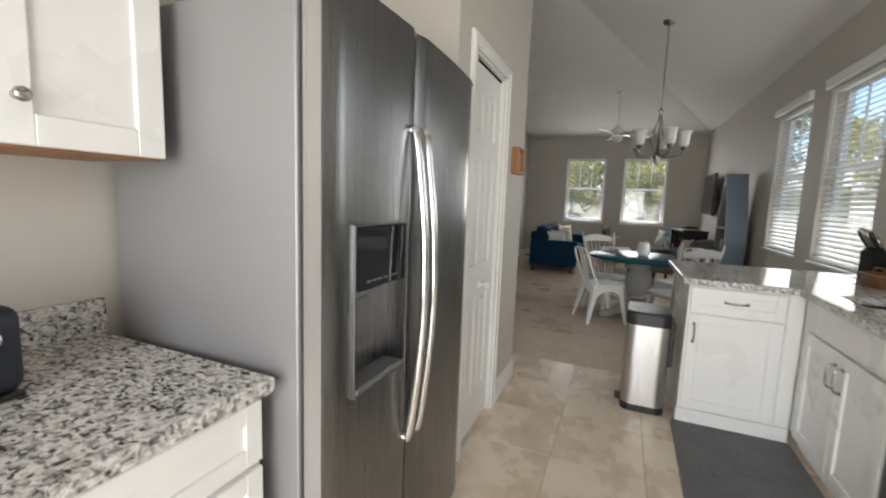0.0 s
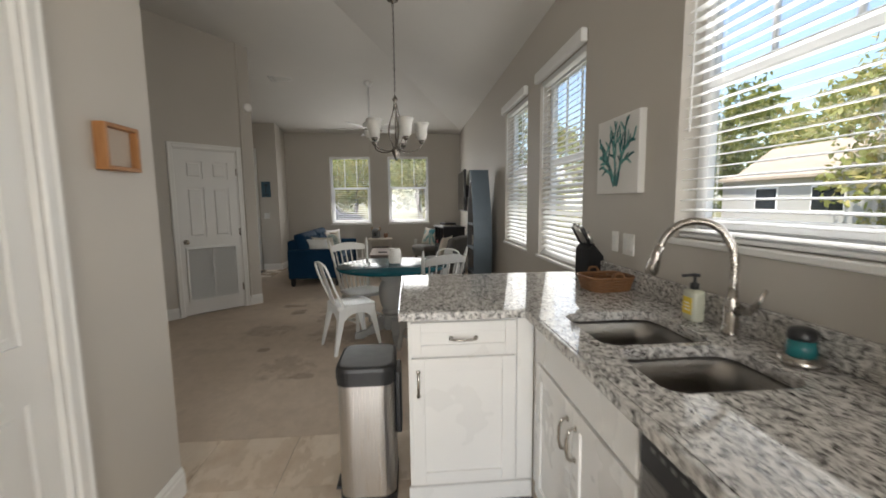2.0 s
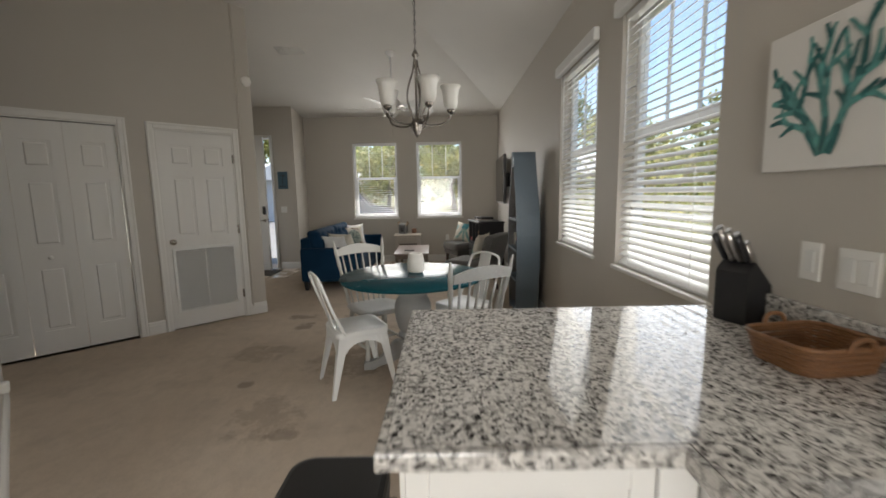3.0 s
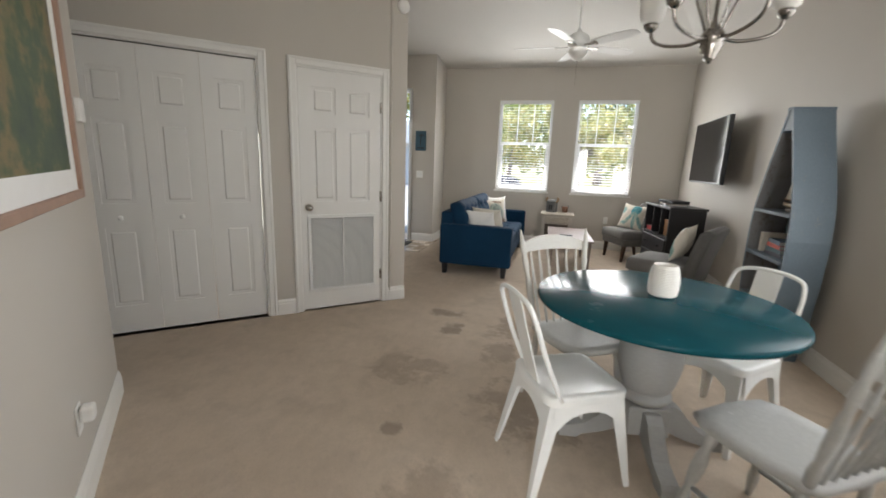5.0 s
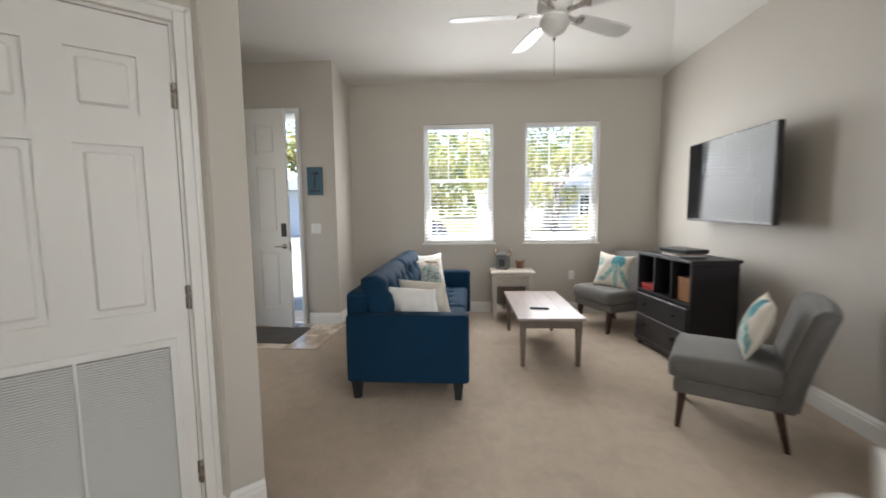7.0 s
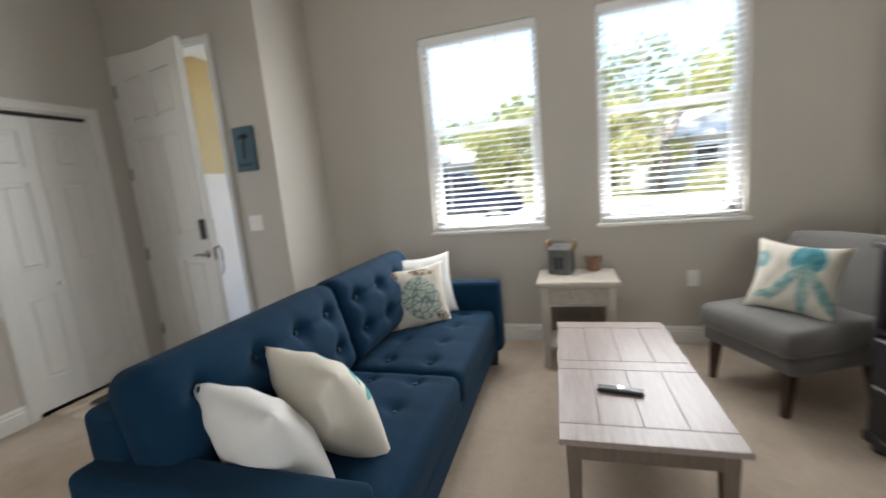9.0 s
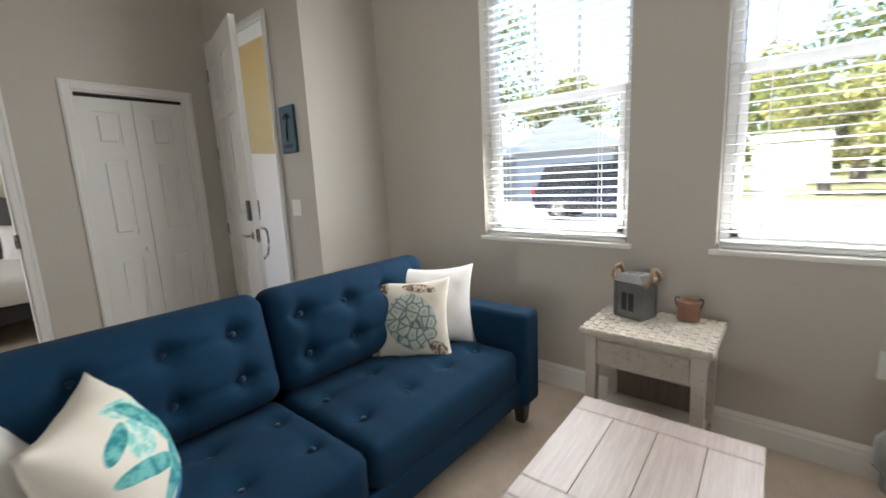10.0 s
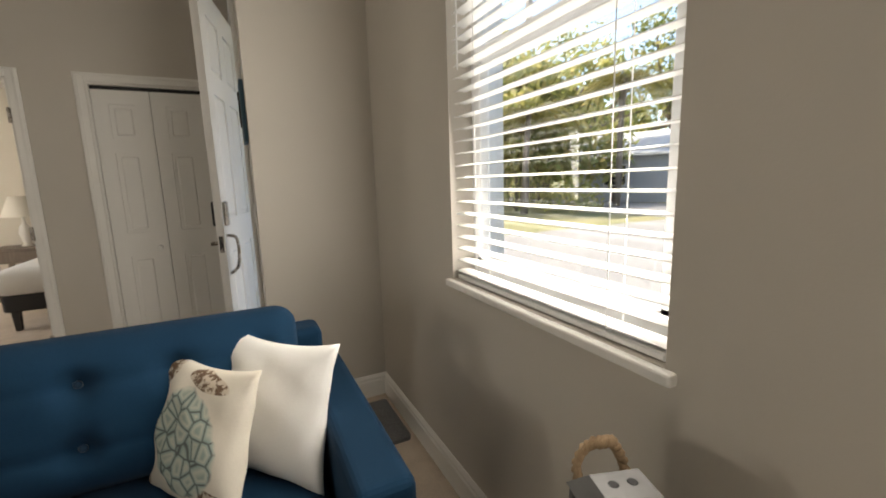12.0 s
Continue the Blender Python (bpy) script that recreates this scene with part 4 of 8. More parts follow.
base_cabinet(LEFT, 0.30, 1.135, 0.61, [("drawer", 0.31, 1.127, 0.715, 0.862, "level"), ("drawer", 0.31, 1.127, 0.42, 0.70, "level"), ("drawer", 0.31, 1.127, 0.105, 0.405, "level")], "white shaker drawer cabinet next to the refrigerator")
base_cabinet(LEFT, -0.75, 0.295, 0.61, [("drawer", -0.74, 0.285, 0.715, 0.862, "level"), ("door", -0.74, 0.285, 0.105, 0.70, "r")], "white shaker base cabinet next to the drawers")
lt = thing("worktop", "speckled grey and white granite counter beside the refrigerator", "countertop")
part("slab", B((XL + 0.002, -0.75, Z0), (-0.508, 1.142, Z1), 0.006, 2), M["granite"], lt)
part("backsplash", B((XL + 0.002, -0.75, Z1 + 0.0005), (XL + 0.022, 1.142, Z1 + 0.102), 0.003, 1), M["granite"], lt)

# refrigerator
fr = thing("refrigerator", "stainless steel side-by-side refrigerator with grey sides and an ice dispenser", "refrigerator")
FY0, FY1, FS = 1.178, 2.095, 1.555
part("body", B((-1.14, FY0, 0.03), (-0.475, FY1, 1.785), 0.006, 2), M["fridge_side"], fr, "grey textured side panels")
part("gasket", B((-0.4748, FY0 + 0.01, 0.05), (-0.462, FY1 - 0.01, 1.77)), M["rubber"], fr)
part("top_hinge_cover", B((-0.60, FY0 + 0.02, 1.7855), (-0.45, FY1 - 0.02, 1.80), 0.004, 1), M["fridge_side"], fr)
for lx in (-1.10, -0.55):
    for ly in (FY0 + 0.05, FY1 - 0.05):
        part("foot", lathe(bmesh.new(), [(0.02, 0), (0.02, 0.03)], 12, Matrix.Translation((lx, ly, 0))), M["rubber"], fr)


def fridge_door(y0, y1, hole=None):
    """A door whose front bows gently outwards; hole: y0, y1, z0, z1 of the dispenser."""
    bm = bmesh.new()
    ys = sorted({y0 + (y1 - y0) * k / 12 for k in range(13)} | set(hole[:2] if hole else ()))
    zs = sorted({0.055, 1.795} | set(hole[2:] if hole else ()))

    def front(y):
        u = (y - FY0) / (FY1 - FY0) * 2 - 1
        edge = min(y - y0, y1 - y)
        return -0.398 + 0.022 * (1 - u * u) - 0.012 * max(0, 1 - edge / 0.012) ** 2
    grid = {(i, j): bm.verts.new((front(y), y, z)) for i, y in enumerate(ys) for j, z in enumerate(zs)}
    for i in range(len(ys) - 1):
        for j in range(len(zs) - 1):
            my, mz = (ys[i] + ys[i + 1]) / 2, (zs[j] + zs[j + 1]) / 2
            if hole and hole[0] < my < hole[1] and hole[2] < mz < hole[3]:
                continue
            bm.faces.new((grid[i, j], grid[i + 1, j], grid[i + 1, j + 1], grid[i, j + 1]))
    for f in bm.faces:
        f.smooth = True
    bmesh.ops.recalc_face_normals(bm, faces=bm.faces)
    door = part("door", bm, M["steel"], fr)
    edge = B((-0.461, y0, 0.055), (-0.452, y1, 1.795))
    for lo, hi in (((-0.461, y0 + 0.0005, 0.055), (-0.412, y0 + 0.004, 1.795)), ((-0.461, y1 - 0.004, 0.055), (-0.418, y1 - 0.0005, 1.795)),
                   ((-0.461, y0 + 0.002, 1.788), (-0.402, y1 - 0.002, 1.7945)), ((-0.461, y0 + 0.002, 0.0555), (-0.402, y1 - 0.002, 0.062))):
        box(edge, lo, hi)
    part("door_edge", edge, M["fridge_edge"], door, "pale grey painted door edge")
    return door


HOLE = (1.262, 1.508, 0.835, 1.262)
d1 = fridge_door(FY0 + 0.003, FS - 0.003, HOLE)
d2 = fridge_door(FS + 0.003, FY1 - 0.003)
disp = part("dispenser", B((-0.449, HOLE[0], HOLE[2]), (-0.444, HOLE[1], HOLE[3])), M["steel"], d1, "recessed ice and water dispenser")
ring = bmesh.new()
for lo, hi in (((-0.448, HOLE[0] - 0.003, HOLE[2] - 0.003), (-0.377, HOLE[0] + 0.003, HOLE[3] + 0.003)), ((-0.448, HOLE[1] - 0.003, HOLE[2] - 0.003), (-0.371, HOLE[1] + 0.003, HOLE[3] + 0.003)),
               ((-0.448, HOLE[0] + 0.003, HOLE[3] - 0.003), (-0.373, HOLE[1] - 0.003, HOLE[3] + 0.003)), ((-0.448, HOLE[0] + 0.003, HOLE[2] - 0.003), (-0.373, HOLE[1] - 0.003, HOLE[2] + 0.003))):
    box(ring, lo, hi, 0.002, 1)
part("dispenser_rim", ring, M["steel"], d1)
pnl = part("display", B((-0.44, HOLE[0] + 0.004, 1.10), (-0.377, HOLE[1] - 0.004, HOLE[3] - 0.004), 0.003, 1), M["screen"], d1, "glossy black touch display")
for k in range(6):
    part("touch_mark", B((-0.3768, HOLE[0] + 0.048 + k * 0.026, 1.118), (-0.3764, HOLE[0] + 0.066 + k * 0.026, 1.123)), M["zinc"], pnl)
part("chute", B((-0.44, 1.36, 1.082), (-0.41, 1.41, 1.10), 0.004, 1), M["black"], d1)
part("paddle", B((-0.4438, 1.35, 0.93), (-0.438, 1.42, 1.06), 0.002, 1), M["zinc"], d1)
part("cavity_side", B((-0.444, HOLE[0] + 0.004, 0.845), (-0.38, HOLE[0] + 0.008, 1.10)), M["rubber"], d1)
tray = part("drip_tray", B((-0.444, HOLE[0] + 0.006, HOLE[2] + 0.004), (-0.374, HOLE[1] - 0.006, HOLE[2] + 0.022), 0.004, 1), M["zinc"], d1)
for y in (FS - 0.032, FS + 0.032):
    pts = [(-0.380, y, 0.60), (-0.362, y, 0.606), (-0.345, y, 0.72), (-0.328, y, 0.88), (-0.322, y, 1.06), (-0.328, y, 1.24), (-0.345, y, 1.40), (-0.362, y, 1.514), (-0.380, y, 1.52)]
    part("handle", tube(bmesh.new(), spline(pts, 8), 0.0125, 12, flat=1.0), M["chrome"], d1 if y < FS else d2, "curved polished bar handle", True)
part("badge", B((-0.3925, 1.98, 1.665), (-0.3895, 2.03, 1.685), 0.001, 1), M["chrome"], d2)

# toaster, paper towels, soap, scrubber, knives, basket
to = thing("toaster", "dark blue-black two-slot toaster with chrome knobs", "toaster", pose(-0.925, 0.70, Z1 + 0.0005, 0, 0, 6))
part("body", B((-0.085, -0.15, 0.012), (0.085, 0.15, 0.185), 0.028, 4), paint("toaster_shell", (0.016, 0.02, 0.03), 0.35, 0.1, 8, 0.02), to, smooth=True)
part("base", B((-0.08, -0.145, 0.0), (0.08, 0.145, 0.014), 0.004, 1), M["black"], to)
for sx in (-0.03, 0.03):
    # a black plate gives the slot its inner shade
    part("slot", B((sx - 0.013, -0.115, 0.184), (sx + 0.013, 0.115, 0.1865)), M["shadowgap"], to)
    part("slot_rim", prism(bmesh.new(), [(sx - 0.017, -0.12), (sx + 0.017, -0.12), (sx + 0.017, 0.12), (sx - 0.017, 0.12)], 0.1845, 0.1855), M["chrome"], to)
for k, (yy, zz) in enumerate(((0.05, 0.13), (0.05, 0.035))):
    part("dial", lathe(bmesh.new(), [(0.019, 0), (0.019, 0.012), (0.015, 0.016), (0.004, 0.017)], 20, pose(0.0845, 0.09 - 0.03 * k, zz, 0, 90, 0)), M["chrome"], to, smooth=True)
for k in range(3):
    part("end_dial", lathe(bmesh.new(), [(0.014, 0), (0.014, 0.012), (0.004, 0.014)], 16, pose(-0.03 + 0.03 * k, 0.1495, 0.05 + 0.04 * (k % 2), -90, 0, 0)), M["chrome"], to)
pt = thing("paper_towel_holder", "white paper towel roll on a metal stand", "paper towels", Matrix.Translation((1.655, 2.105, Z1 + 0.0005)))
part("base", lathe(bmesh.new(), [(0.085, 0), (0.085, 0.006), (0.075, 0.012), (0.01, 0.014)], 28), M["nickel"], pt, smooth=True)
part("roll", lathe(bmesh.new(), [(0.02, 0.016), (0.062, 0.016), (0.063, 0.02), (0.063, 0.292), (0.061, 0.296), (0.02, 0.296)], 32), M["paper"], pt, "white quilted paper roll", True)
part("rod", lathe(bmesh.new(), [(0.006, 0.01), (0.006, 0.31), (0.016, 0.318), (0.016, 0.326), (0.006, 0.332)], 14), M["black"], pt, smooth=True)
part("tension_arm", tube(bmesh.new(), [(0.0, -0.078, 0.01), (0.0, -0.078, 0.22), (0.0, -0.066, 0.26)], 0.005, 8), M["black"], pt)
sp = thing("soap_bottle", "clear hand soap bottle with yellow label and black pump", "soap dispenser", Matrix.Translation((1.70, 3.02, Z1 + 0.0005)))
part("bottle", B((-0.026, -0.037, 0.0), (0.026, 0.037, 0.125), 0.016, 4), paint("cloudy_soap", (0.52, 0.52, 0.42), 0.25, 0.05, 10, 0.0), sp, smooth=True)
part("label", B((-0.0275, -0.025, 0.03), (-0.0262, 0.025, 0.095)), paint("yellow_label", (0.75, 0.55, 0.06), 0.5, 0.05), sp, "yellow paper label")
for k in range(3):
    part("print_bar", B((-0.0282, -0.017 + 0.003 * k, 0.045 + 0.013 * k), (-0.0276, 0.014, 0.050 + 0.013 * k)), M["paper"], sp)
bm = lathe(bmesh.new(), [(0.016, 0.125), (0.016, 0.148), (0.006, 0.150), (0.006, 0.172), (0.018, 0.174), (0.017, 0.184), (0.004, 0.186)], 18)
tube(bm, [(0, 0, 0.179), (-0.045, 0.01, 0.176)], 0.006, 8)
part("pump", bm, M["black"], sp, "black pump head", True)
sc = thing("scrubber_dispenser", "teal and black scrub brush standing on a soap base", "dish brush", Matrix.Translation((1.712, 2.59, Z1 + 0.0005)))
part("base", lathe(bmesh.new(), [(0.052, 0), (0.055, 0.006), (0.052, 0.022), (0.04, 0.028)], 26), M["nickel"], sc, smooth=True)
part("reservoir", lathe(bmesh.new(), [(0.038, 0.0285), (0.036, 0.05), (0.033, 0.072)], 22), paint("teal_plastic", (0.02, 0.16, 0.17), 0.25, 0.05), sc, smooth=True)
part("grip", lathe(bmesh.new(), [(0.034, 0.0725), (0.036, 0.08), (0.034, 0.098), (0.022, 0.106), (0.004, 0.108)], 22), M["black"], sc, smooth=True)

kb = thing("knife_block", "black knife block full of steel-handled knives", "knife block", pose(1.715, 3.99, Z1 + 0.0005, 0, 0, 20))
block = prism(bmesh.new(), [(-0.055, 0.0), (0.065, 0.0), (0.065, 0.125), (-0.02, 0.21), (-0.055, 0.175)], -0.055, 0.055, "y")
part("block", block, M["black"], kb)
for row in range(2):
    for k in range(4):
        s = 0.012 + 0.03 * row
        base = Vector((-0.048 + s * 1.05 + 0.02 * row, -0.038 + 0.025 * k, 0.182 + 0.030 * (1 - row) - 0.012 * row))
        d = Vector((-0.55, 0, 0.83))
        L = 0.112 + 0.022 * ((k + row) % 3) / 2
        kn = part("knife", tube(bmesh.new(), [base, base + d * 0.012, base + d * L * 0.6, base + d * L], [0.007, 0.008, 0.0095, 0.0085], 8, flat=1.5), M["steel_can"] if (k + row) % 3 else M["black"], kb, smooth=True)
        part("end_cap", tube(bmesh.new(), [base + d * L * 1.0, base + d * (L + 0.006)], 0.009, 8, flat=1.5), M["steel_h"], kn)

bk = thing("basket", "shallow brown woven wicker basket with a looped handle", "basket", pose(1.64, 3.62, Z1 + 0.0005, 0, 0, 8))
bmw = bmesh.new()
for k in range(9):
    z, s = 0.006 + k * 0.0072, 0.88 + 0.0145 * k
    ringpts = [(u * s, v * s, z + 0.002 * math.sin(i * 1.9 + k * math.pi)) for i, (u, v) in enumerate(rounded(0.24, 0.20, 0.05, 5))]
    tube(bmw, ringpts, 0.0042, 6, True)
part("weave", bmw, M["wicker"], bk, smooth=True)
part("bottom", prism(bmesh.new(), [(u * 0.88, v * 0.88) for u, v in rounded(0.24, 0.20, 0.05)], 0.001, 0.005), M["wicker"], bk)
part("rim", tube(bmesh.new(), [(u * 1.02, v * 1.02, 0.072) for u, v in rounded(0.24, 0.20, 0.05)], 0.007, 8, True), M["wicker"], bk, smooth=True)
for i, (u, v) in enumerate(rounded(0.24, 0.20, 0.05, 5)):
    part("stake", tube(bmesh.new(), [(u * 0.87, v * 0.87, 0.003), (u * 1.0, v * 1.0, 0.07)], 0.003, 5), M["wicker"], bk)
for s in (-1, 1):
    part("handle", tube(bmesh.new(), spline([(s * 0.03 - 0.03 * s, 0.102 * s, 0.07), (-0.035, 0.108 * s, 0.07), (-0.02, 0.112 * s, 0.098), (0.02, 0.112 * s, 0.098), (0.035, 0.108 * s, 0.07)][1:], 5), 0.006, 8), M["wicker"], bk, smooth=True)

# kitchen mat, pedal bin
km = tagged(part("kitchen_mat", prism(bmesh.new(), rounded(0.60, 0.955, 0.035), 0.0008, 0.014), M["matting"]), "dark grey cushioned kitchen mat on the tile floor", "floor mat")
km.matrix_world = pose(0.862, 2.83, 0, 0, 0, -1)
can = thing("trash_can", "stainless steel pedal bin with black lid and base", "trash can", Matrix.Translation((0.405, 3.485, 0.0)))
part("base", prism(bmesh.new(), rounded(0.262, 0.335, 0.06), 0.0, 0.045), M["black"], can)
part("body", prism(bmesh.new(), rounded(0.255, 0.328, 0.06), 0.0455, 0.575), M["steel_can"], can)
part("collar", prism(bmesh.new(), rounded(0.262, 0.335, 0.06), 0.5755, 0.605), M["black"], can)
lidbm = bmesh.new()
rings = [[lidbm.verts.new((u * s, v * s, z)) for u, v in rounded(0.268, 0.341, 0.062)] for s, z in ((1.0, 0.6055), (1.0, 0.640), (0.97, 0.654), (0.88, 0.660))]
for ra, rb in zip(rings, rings[1:]):
    for k in range(len(ra)):
        lidbm.faces.new((ra[k], ra[(k + 1) % len(ra)], rb[(k + 1) % len(ra)], rb[k]))
lidbm.faces.new(rings[-1])
lidbm.faces.new(rings[0][::-1])
part("lid", lidbm, M["black"], can, "black domed lid")
part("hinge_box", B((0.128, -0.08, 0.30), (0.158, 0.08, 0.60), 0.008, 2), M["black"], can)
part("pedal", B((-0.165, -0.055, 0.012), (-0.128, 0.055, 0.026), 0.006, 2), M["black"], can)


def plate(name, m, label, toggles=1, outlet=False):
    ob = thing(name, label, "outlet" if outlet else "light switch", m)
    w = 0.07 * toggles if toggles == 1 else 0.115
    part("cover_plate", B((-w / 2, -0.006, -0.058), (w / 2, 0.0, 0.058), 0.003, 2), M["plate"], ob)
    for k in range(toggles):
        u = (k - (toggles - 1) / 2) * 0.046
        part("rocker" if not outlet else "socket", B((u - 0.0165, -0.009, -0.033), (u + 0.0165, -0.005, 0.033), 0.002, 1), M["white"], ob)
    return ob


SW = Matrix(((0, 1, 0, XR - 0.0003), (-1, 0, 0, 0), (0, 0, 1, 0), (0, 0, 0, 1)))
plate("light_switch", SW @ Matrix.Translation((-3.82, 0, 1.148)), "white rocker switch above the backsplash")
plate("wall_outlet", SW @ Matrix.Translation((-3.675, 0, 1.143)), "white double outlet plate above the backsplash", 2, True)
plate("wall_outlet", Matrix.Translation((0.755, YF - 0.0003, 0.49)), "white outlet low on the far wall", 1, True)
plate("light_switch", Matrix.Translation((-2.33, YE - 0.0003, 1.14)), "white double switch beside the entry door", 2)
ou = plate("wall_outlet", MAB @ Matrix.Translation((1.76, -0.0003, 0.34)), "white outlet with a plugged-in white air freshener", 1, True)
part("plug", B((-0.03, -0.055, -0.01), (0.03, -0.0095, 0.05), 0.012, 3), M["plate"], ou)
th = thing("thermostat", "small white thermostat on the angled wall", "thermostat", MAB @ Matrix.Translation((LAB - 0.12, -0.0005, 1.53)))
part("housing", B((-0.045, -0.022, -0.055), (0.045, 0.0, 0.055), 0.006, 2), M["plate"], th)

# framed toy block picture on the pantry wall end
fb = thing("wall_frame", "small deep honey-wood frame with a pale picture", "picture frame", Matrix(((0, -1, 0, XP), (1, 0, 0, 3.245), (0, 0, 1, 1.60), (0, 0, 0, 1))))
for lo, hi in (((-0.095, -0.046, -0.085), (-0.080, -0.0005, 0.085)), ((0.080, -0.046, -0.085), (0.095, -0.0005, 0.085)), ((-0.080, -0.046, 0.070), (0.080, -0.0005, 0.085)), ((-0.080, -0.046, -0.085), (0.080, -0.0005, -0.070))):
    part("frame_bar", B(lo, hi, 0.002, 1), M["amber"], fb)
part("picture", B((-0.08, -0.016, -0.07), (0.08, -0.0015, 0.07)), worn("faded_print", (0.52, 0.44, 0.36), (0.25, 0.20, 0.16), 0.60, 14, None, 0.7, 0.0), fb)

# coral canvas between the windows
cv = thing("canvas_picture", "square white canvas painted with a teal coral branch", "wall art", Matrix(((0, 1, 0, XR - 0.0005), (-1, 0, 0, 3.775), (0, 0, 1, 1.625), (0, 0, 0, 1))))
part("canvas", B((-0.225, -0.038, -0.208), (0.225, 0.0, 0.208), 0.004, 2), fabric("white_canvas", (0.74, 0.725, 0.70), (0.80, 0.785, 0.76), 500, 0.8, 0.0, 0.2), cv)
coral_mats = [paint("teal_ink_dark", (0.025, 0.13, 0.13), 0.7, 0.4, 25, 0.0), paint("teal_ink_light", (0.10, 0.30, 0.28), 0.7, 0.4, 25, 0.0)]


def branch(p, ang, size, depth, out):
    """A coral limb with its forks, as strokes of (points, widths)."""
    pts, q, a = [p], p, ang
    for k in range(4):
        a += random.uniform(-14, 14)
        q = (q[0] + size * 0.25 * math.sin(radians(a)), q[1] + size * 0.25 * math.cos(radians(a)))
        pts.append(q)
    out.append((pts, [0.026 * (0.8 ** (2 - depth)) * (1 - 0.12 * k) for k in range(5)]))
    if depth > 0:
        for idx, turn in ((2, -34), (3, 32), (4, -16)):
            branch(pts[idx], ang + turn * random.uniform(0.6, 1.1), size * 0.58, depth - 1, out)


rs = random.getstate()
random.seed(11)
strokes = []
for ang, size in ((-34, 0.17), (-14, 0.22), (4, 0.20), (20, 0.23), (36, 0.16)):
    branch((0.0 + ang * 0.0004, -0.165), ang, size, 2, strokes)
random.setstate(rs)
for i, (pts, ws) in enumerate(strokes):
    bm = bmesh.new()
    left, right = [], []
    smooth_pts = spline([(u, 0, v) for u, v in pts], 3)
    for k, p in enumerate(smooth_pts):
        w = ws[min(4, k // 3)] * 0.5
        d = (smooth_pts[min(k + 1, len(smooth_pts) - 1)] - smooth_pts[max(k - 1, 0)]).normalized()
        side = Vector((d.z, 0, -d.x))
        y = -0.0388 - 0.00006 * i
        if abs(p.x) > 0.20 or p.z > 0.19:
            continue
        left.append(bm.verts.new((p.x + side.x * w, y, p.z + side.z * w)))
        right.append(bm.verts.new((p.x - side.x * w, y, p.z - side.z * w)))
    for k in range(len(left) - 1):
        bm.faces.new((left[k], right[k], right[k + 1], left[k + 1]))
    if len(bm.faces):
        part("paint_stroke", bm, coral_mats[i % 2], cv)
    else:
        bm.free()

# large framed picture on the angled wall
ar = thing("framed_picture", "large wood-edged framed print in dark green and ochre", "wall art", MAB @ Matrix.Translation((1.55, 0, 1.77)))
for lo, hi in (((-0.62, -0.045, -0.62), (-0.585, -0.0005, 0.62)), ((0.585, -0.045, -0.62), (0.62, -0.0005, 0.62)), ((-0.585, -0.045, 0.585), (0.585, -0.0005, 0.62)), ((-0.585, -0.045, -0.62), (0.585, -0.0005, -0.585))):
    part("frame_bar", B(lo, hi, 0.003, 1), wood("rosy_wood", (0.42, 0.27, 0.2), (0.28, 0.17, 0.12), 6, (6, 6, 1)), ar)
part("mat_board", B((-0.585, -0.03, -0.585), (0.585, -0.0015, 0.585)), M["paper"], ar)
n_ = Nodes("green_ochre_print")
g_ = n_.noise(3.2, 6, 0.7)
part("print", B((-0.50, -0.032, -0.50), (0.50, -0.0302, 0.50)), n_.set(n_.ramp(g_, [(0.3, (0.012, 0.035, 0.03)), (0.5, (0.05, 0.085, 0.035)), (0.6, (0.20, 0.15, 0.06)), (0.75, (0.03, 0.05, 0.05))]), 0.5), ar)


# ---- dining ----
tb = thing("dining_table", "round pedestal table with glossy teal top and grey base", "dining table", Matrix.Translation((0.432, 5.795, 0)))
part("tabletop", lathe(bmesh.new(), [(0.01, 0.718), (0.54, 0.718), (0.556, 0.722), (0.562, 0.733), (0.560, 0.744), (0.553, 0.750), (0.01, 0.750)], 72), M["teal"], tb, "glossy dark teal painted top", True)
part("top_plate", lathe(bmesh.new(), [(0.17, 0.690), (0.18, 0.698), (0.18, 0.7175)], 32), M["greypaint"], tb)
part("pedestal", lathe(bmesh.new(), [(0.09, 0.235), (0.105, 0.245), (0.118, 0.262), (0.118, 0.278), (0.098, 0.290), (0.094, 0.300), (0.112, 0.312), (0.122, 0.335), (0.136, 0.39), (0.145, 0.45), (0.143, 0.51), (0.128, 0.555), (0.108, 0.58), (0.104, 0.59), (0.128, 0.602), (0.132, 0.618), (0.116, 0.632), (0.112, 0.645), (0.138, 0.662), (0.142, 0.6895)], 40), M["greypaint"], tb, "turned grey-painted column", True)
part("base_block", B((-0.098, -0.098, 0.085), (0.098, 0.098, 0.2345), 0.008, 2, Matrix.Rotation(radians(8), 4, "Z")), M["greypaint"], tb)
for k in range(4):
    m = Matrix.Rotation(radians(90 * k + 8), 4, "Z")
    out = [(0.0985, 0.215), (0.135, 0.222), (0.175, 0.195), (0.22, 0.135), (0.275, 0.085), (0.34, 0.068), (0.385, 0.062), (0.40, 0.045), (0.40, 0.0), (0.315, 0.0), (0.29, 0.022), (0.20, 0.045), (0.0985, 0.088)]
    part("foot", prism(bmesh.new(), out, -0.036, 0.036, "y", m), M["greypaint"], tb)
va = thing("vase", "white ribbed ceramic vase on the table", "vase", Matrix.Translation((0.46, 5.865, 0.7505)))
prof = [(0.040, 0.0), (0.056, 0.004)]
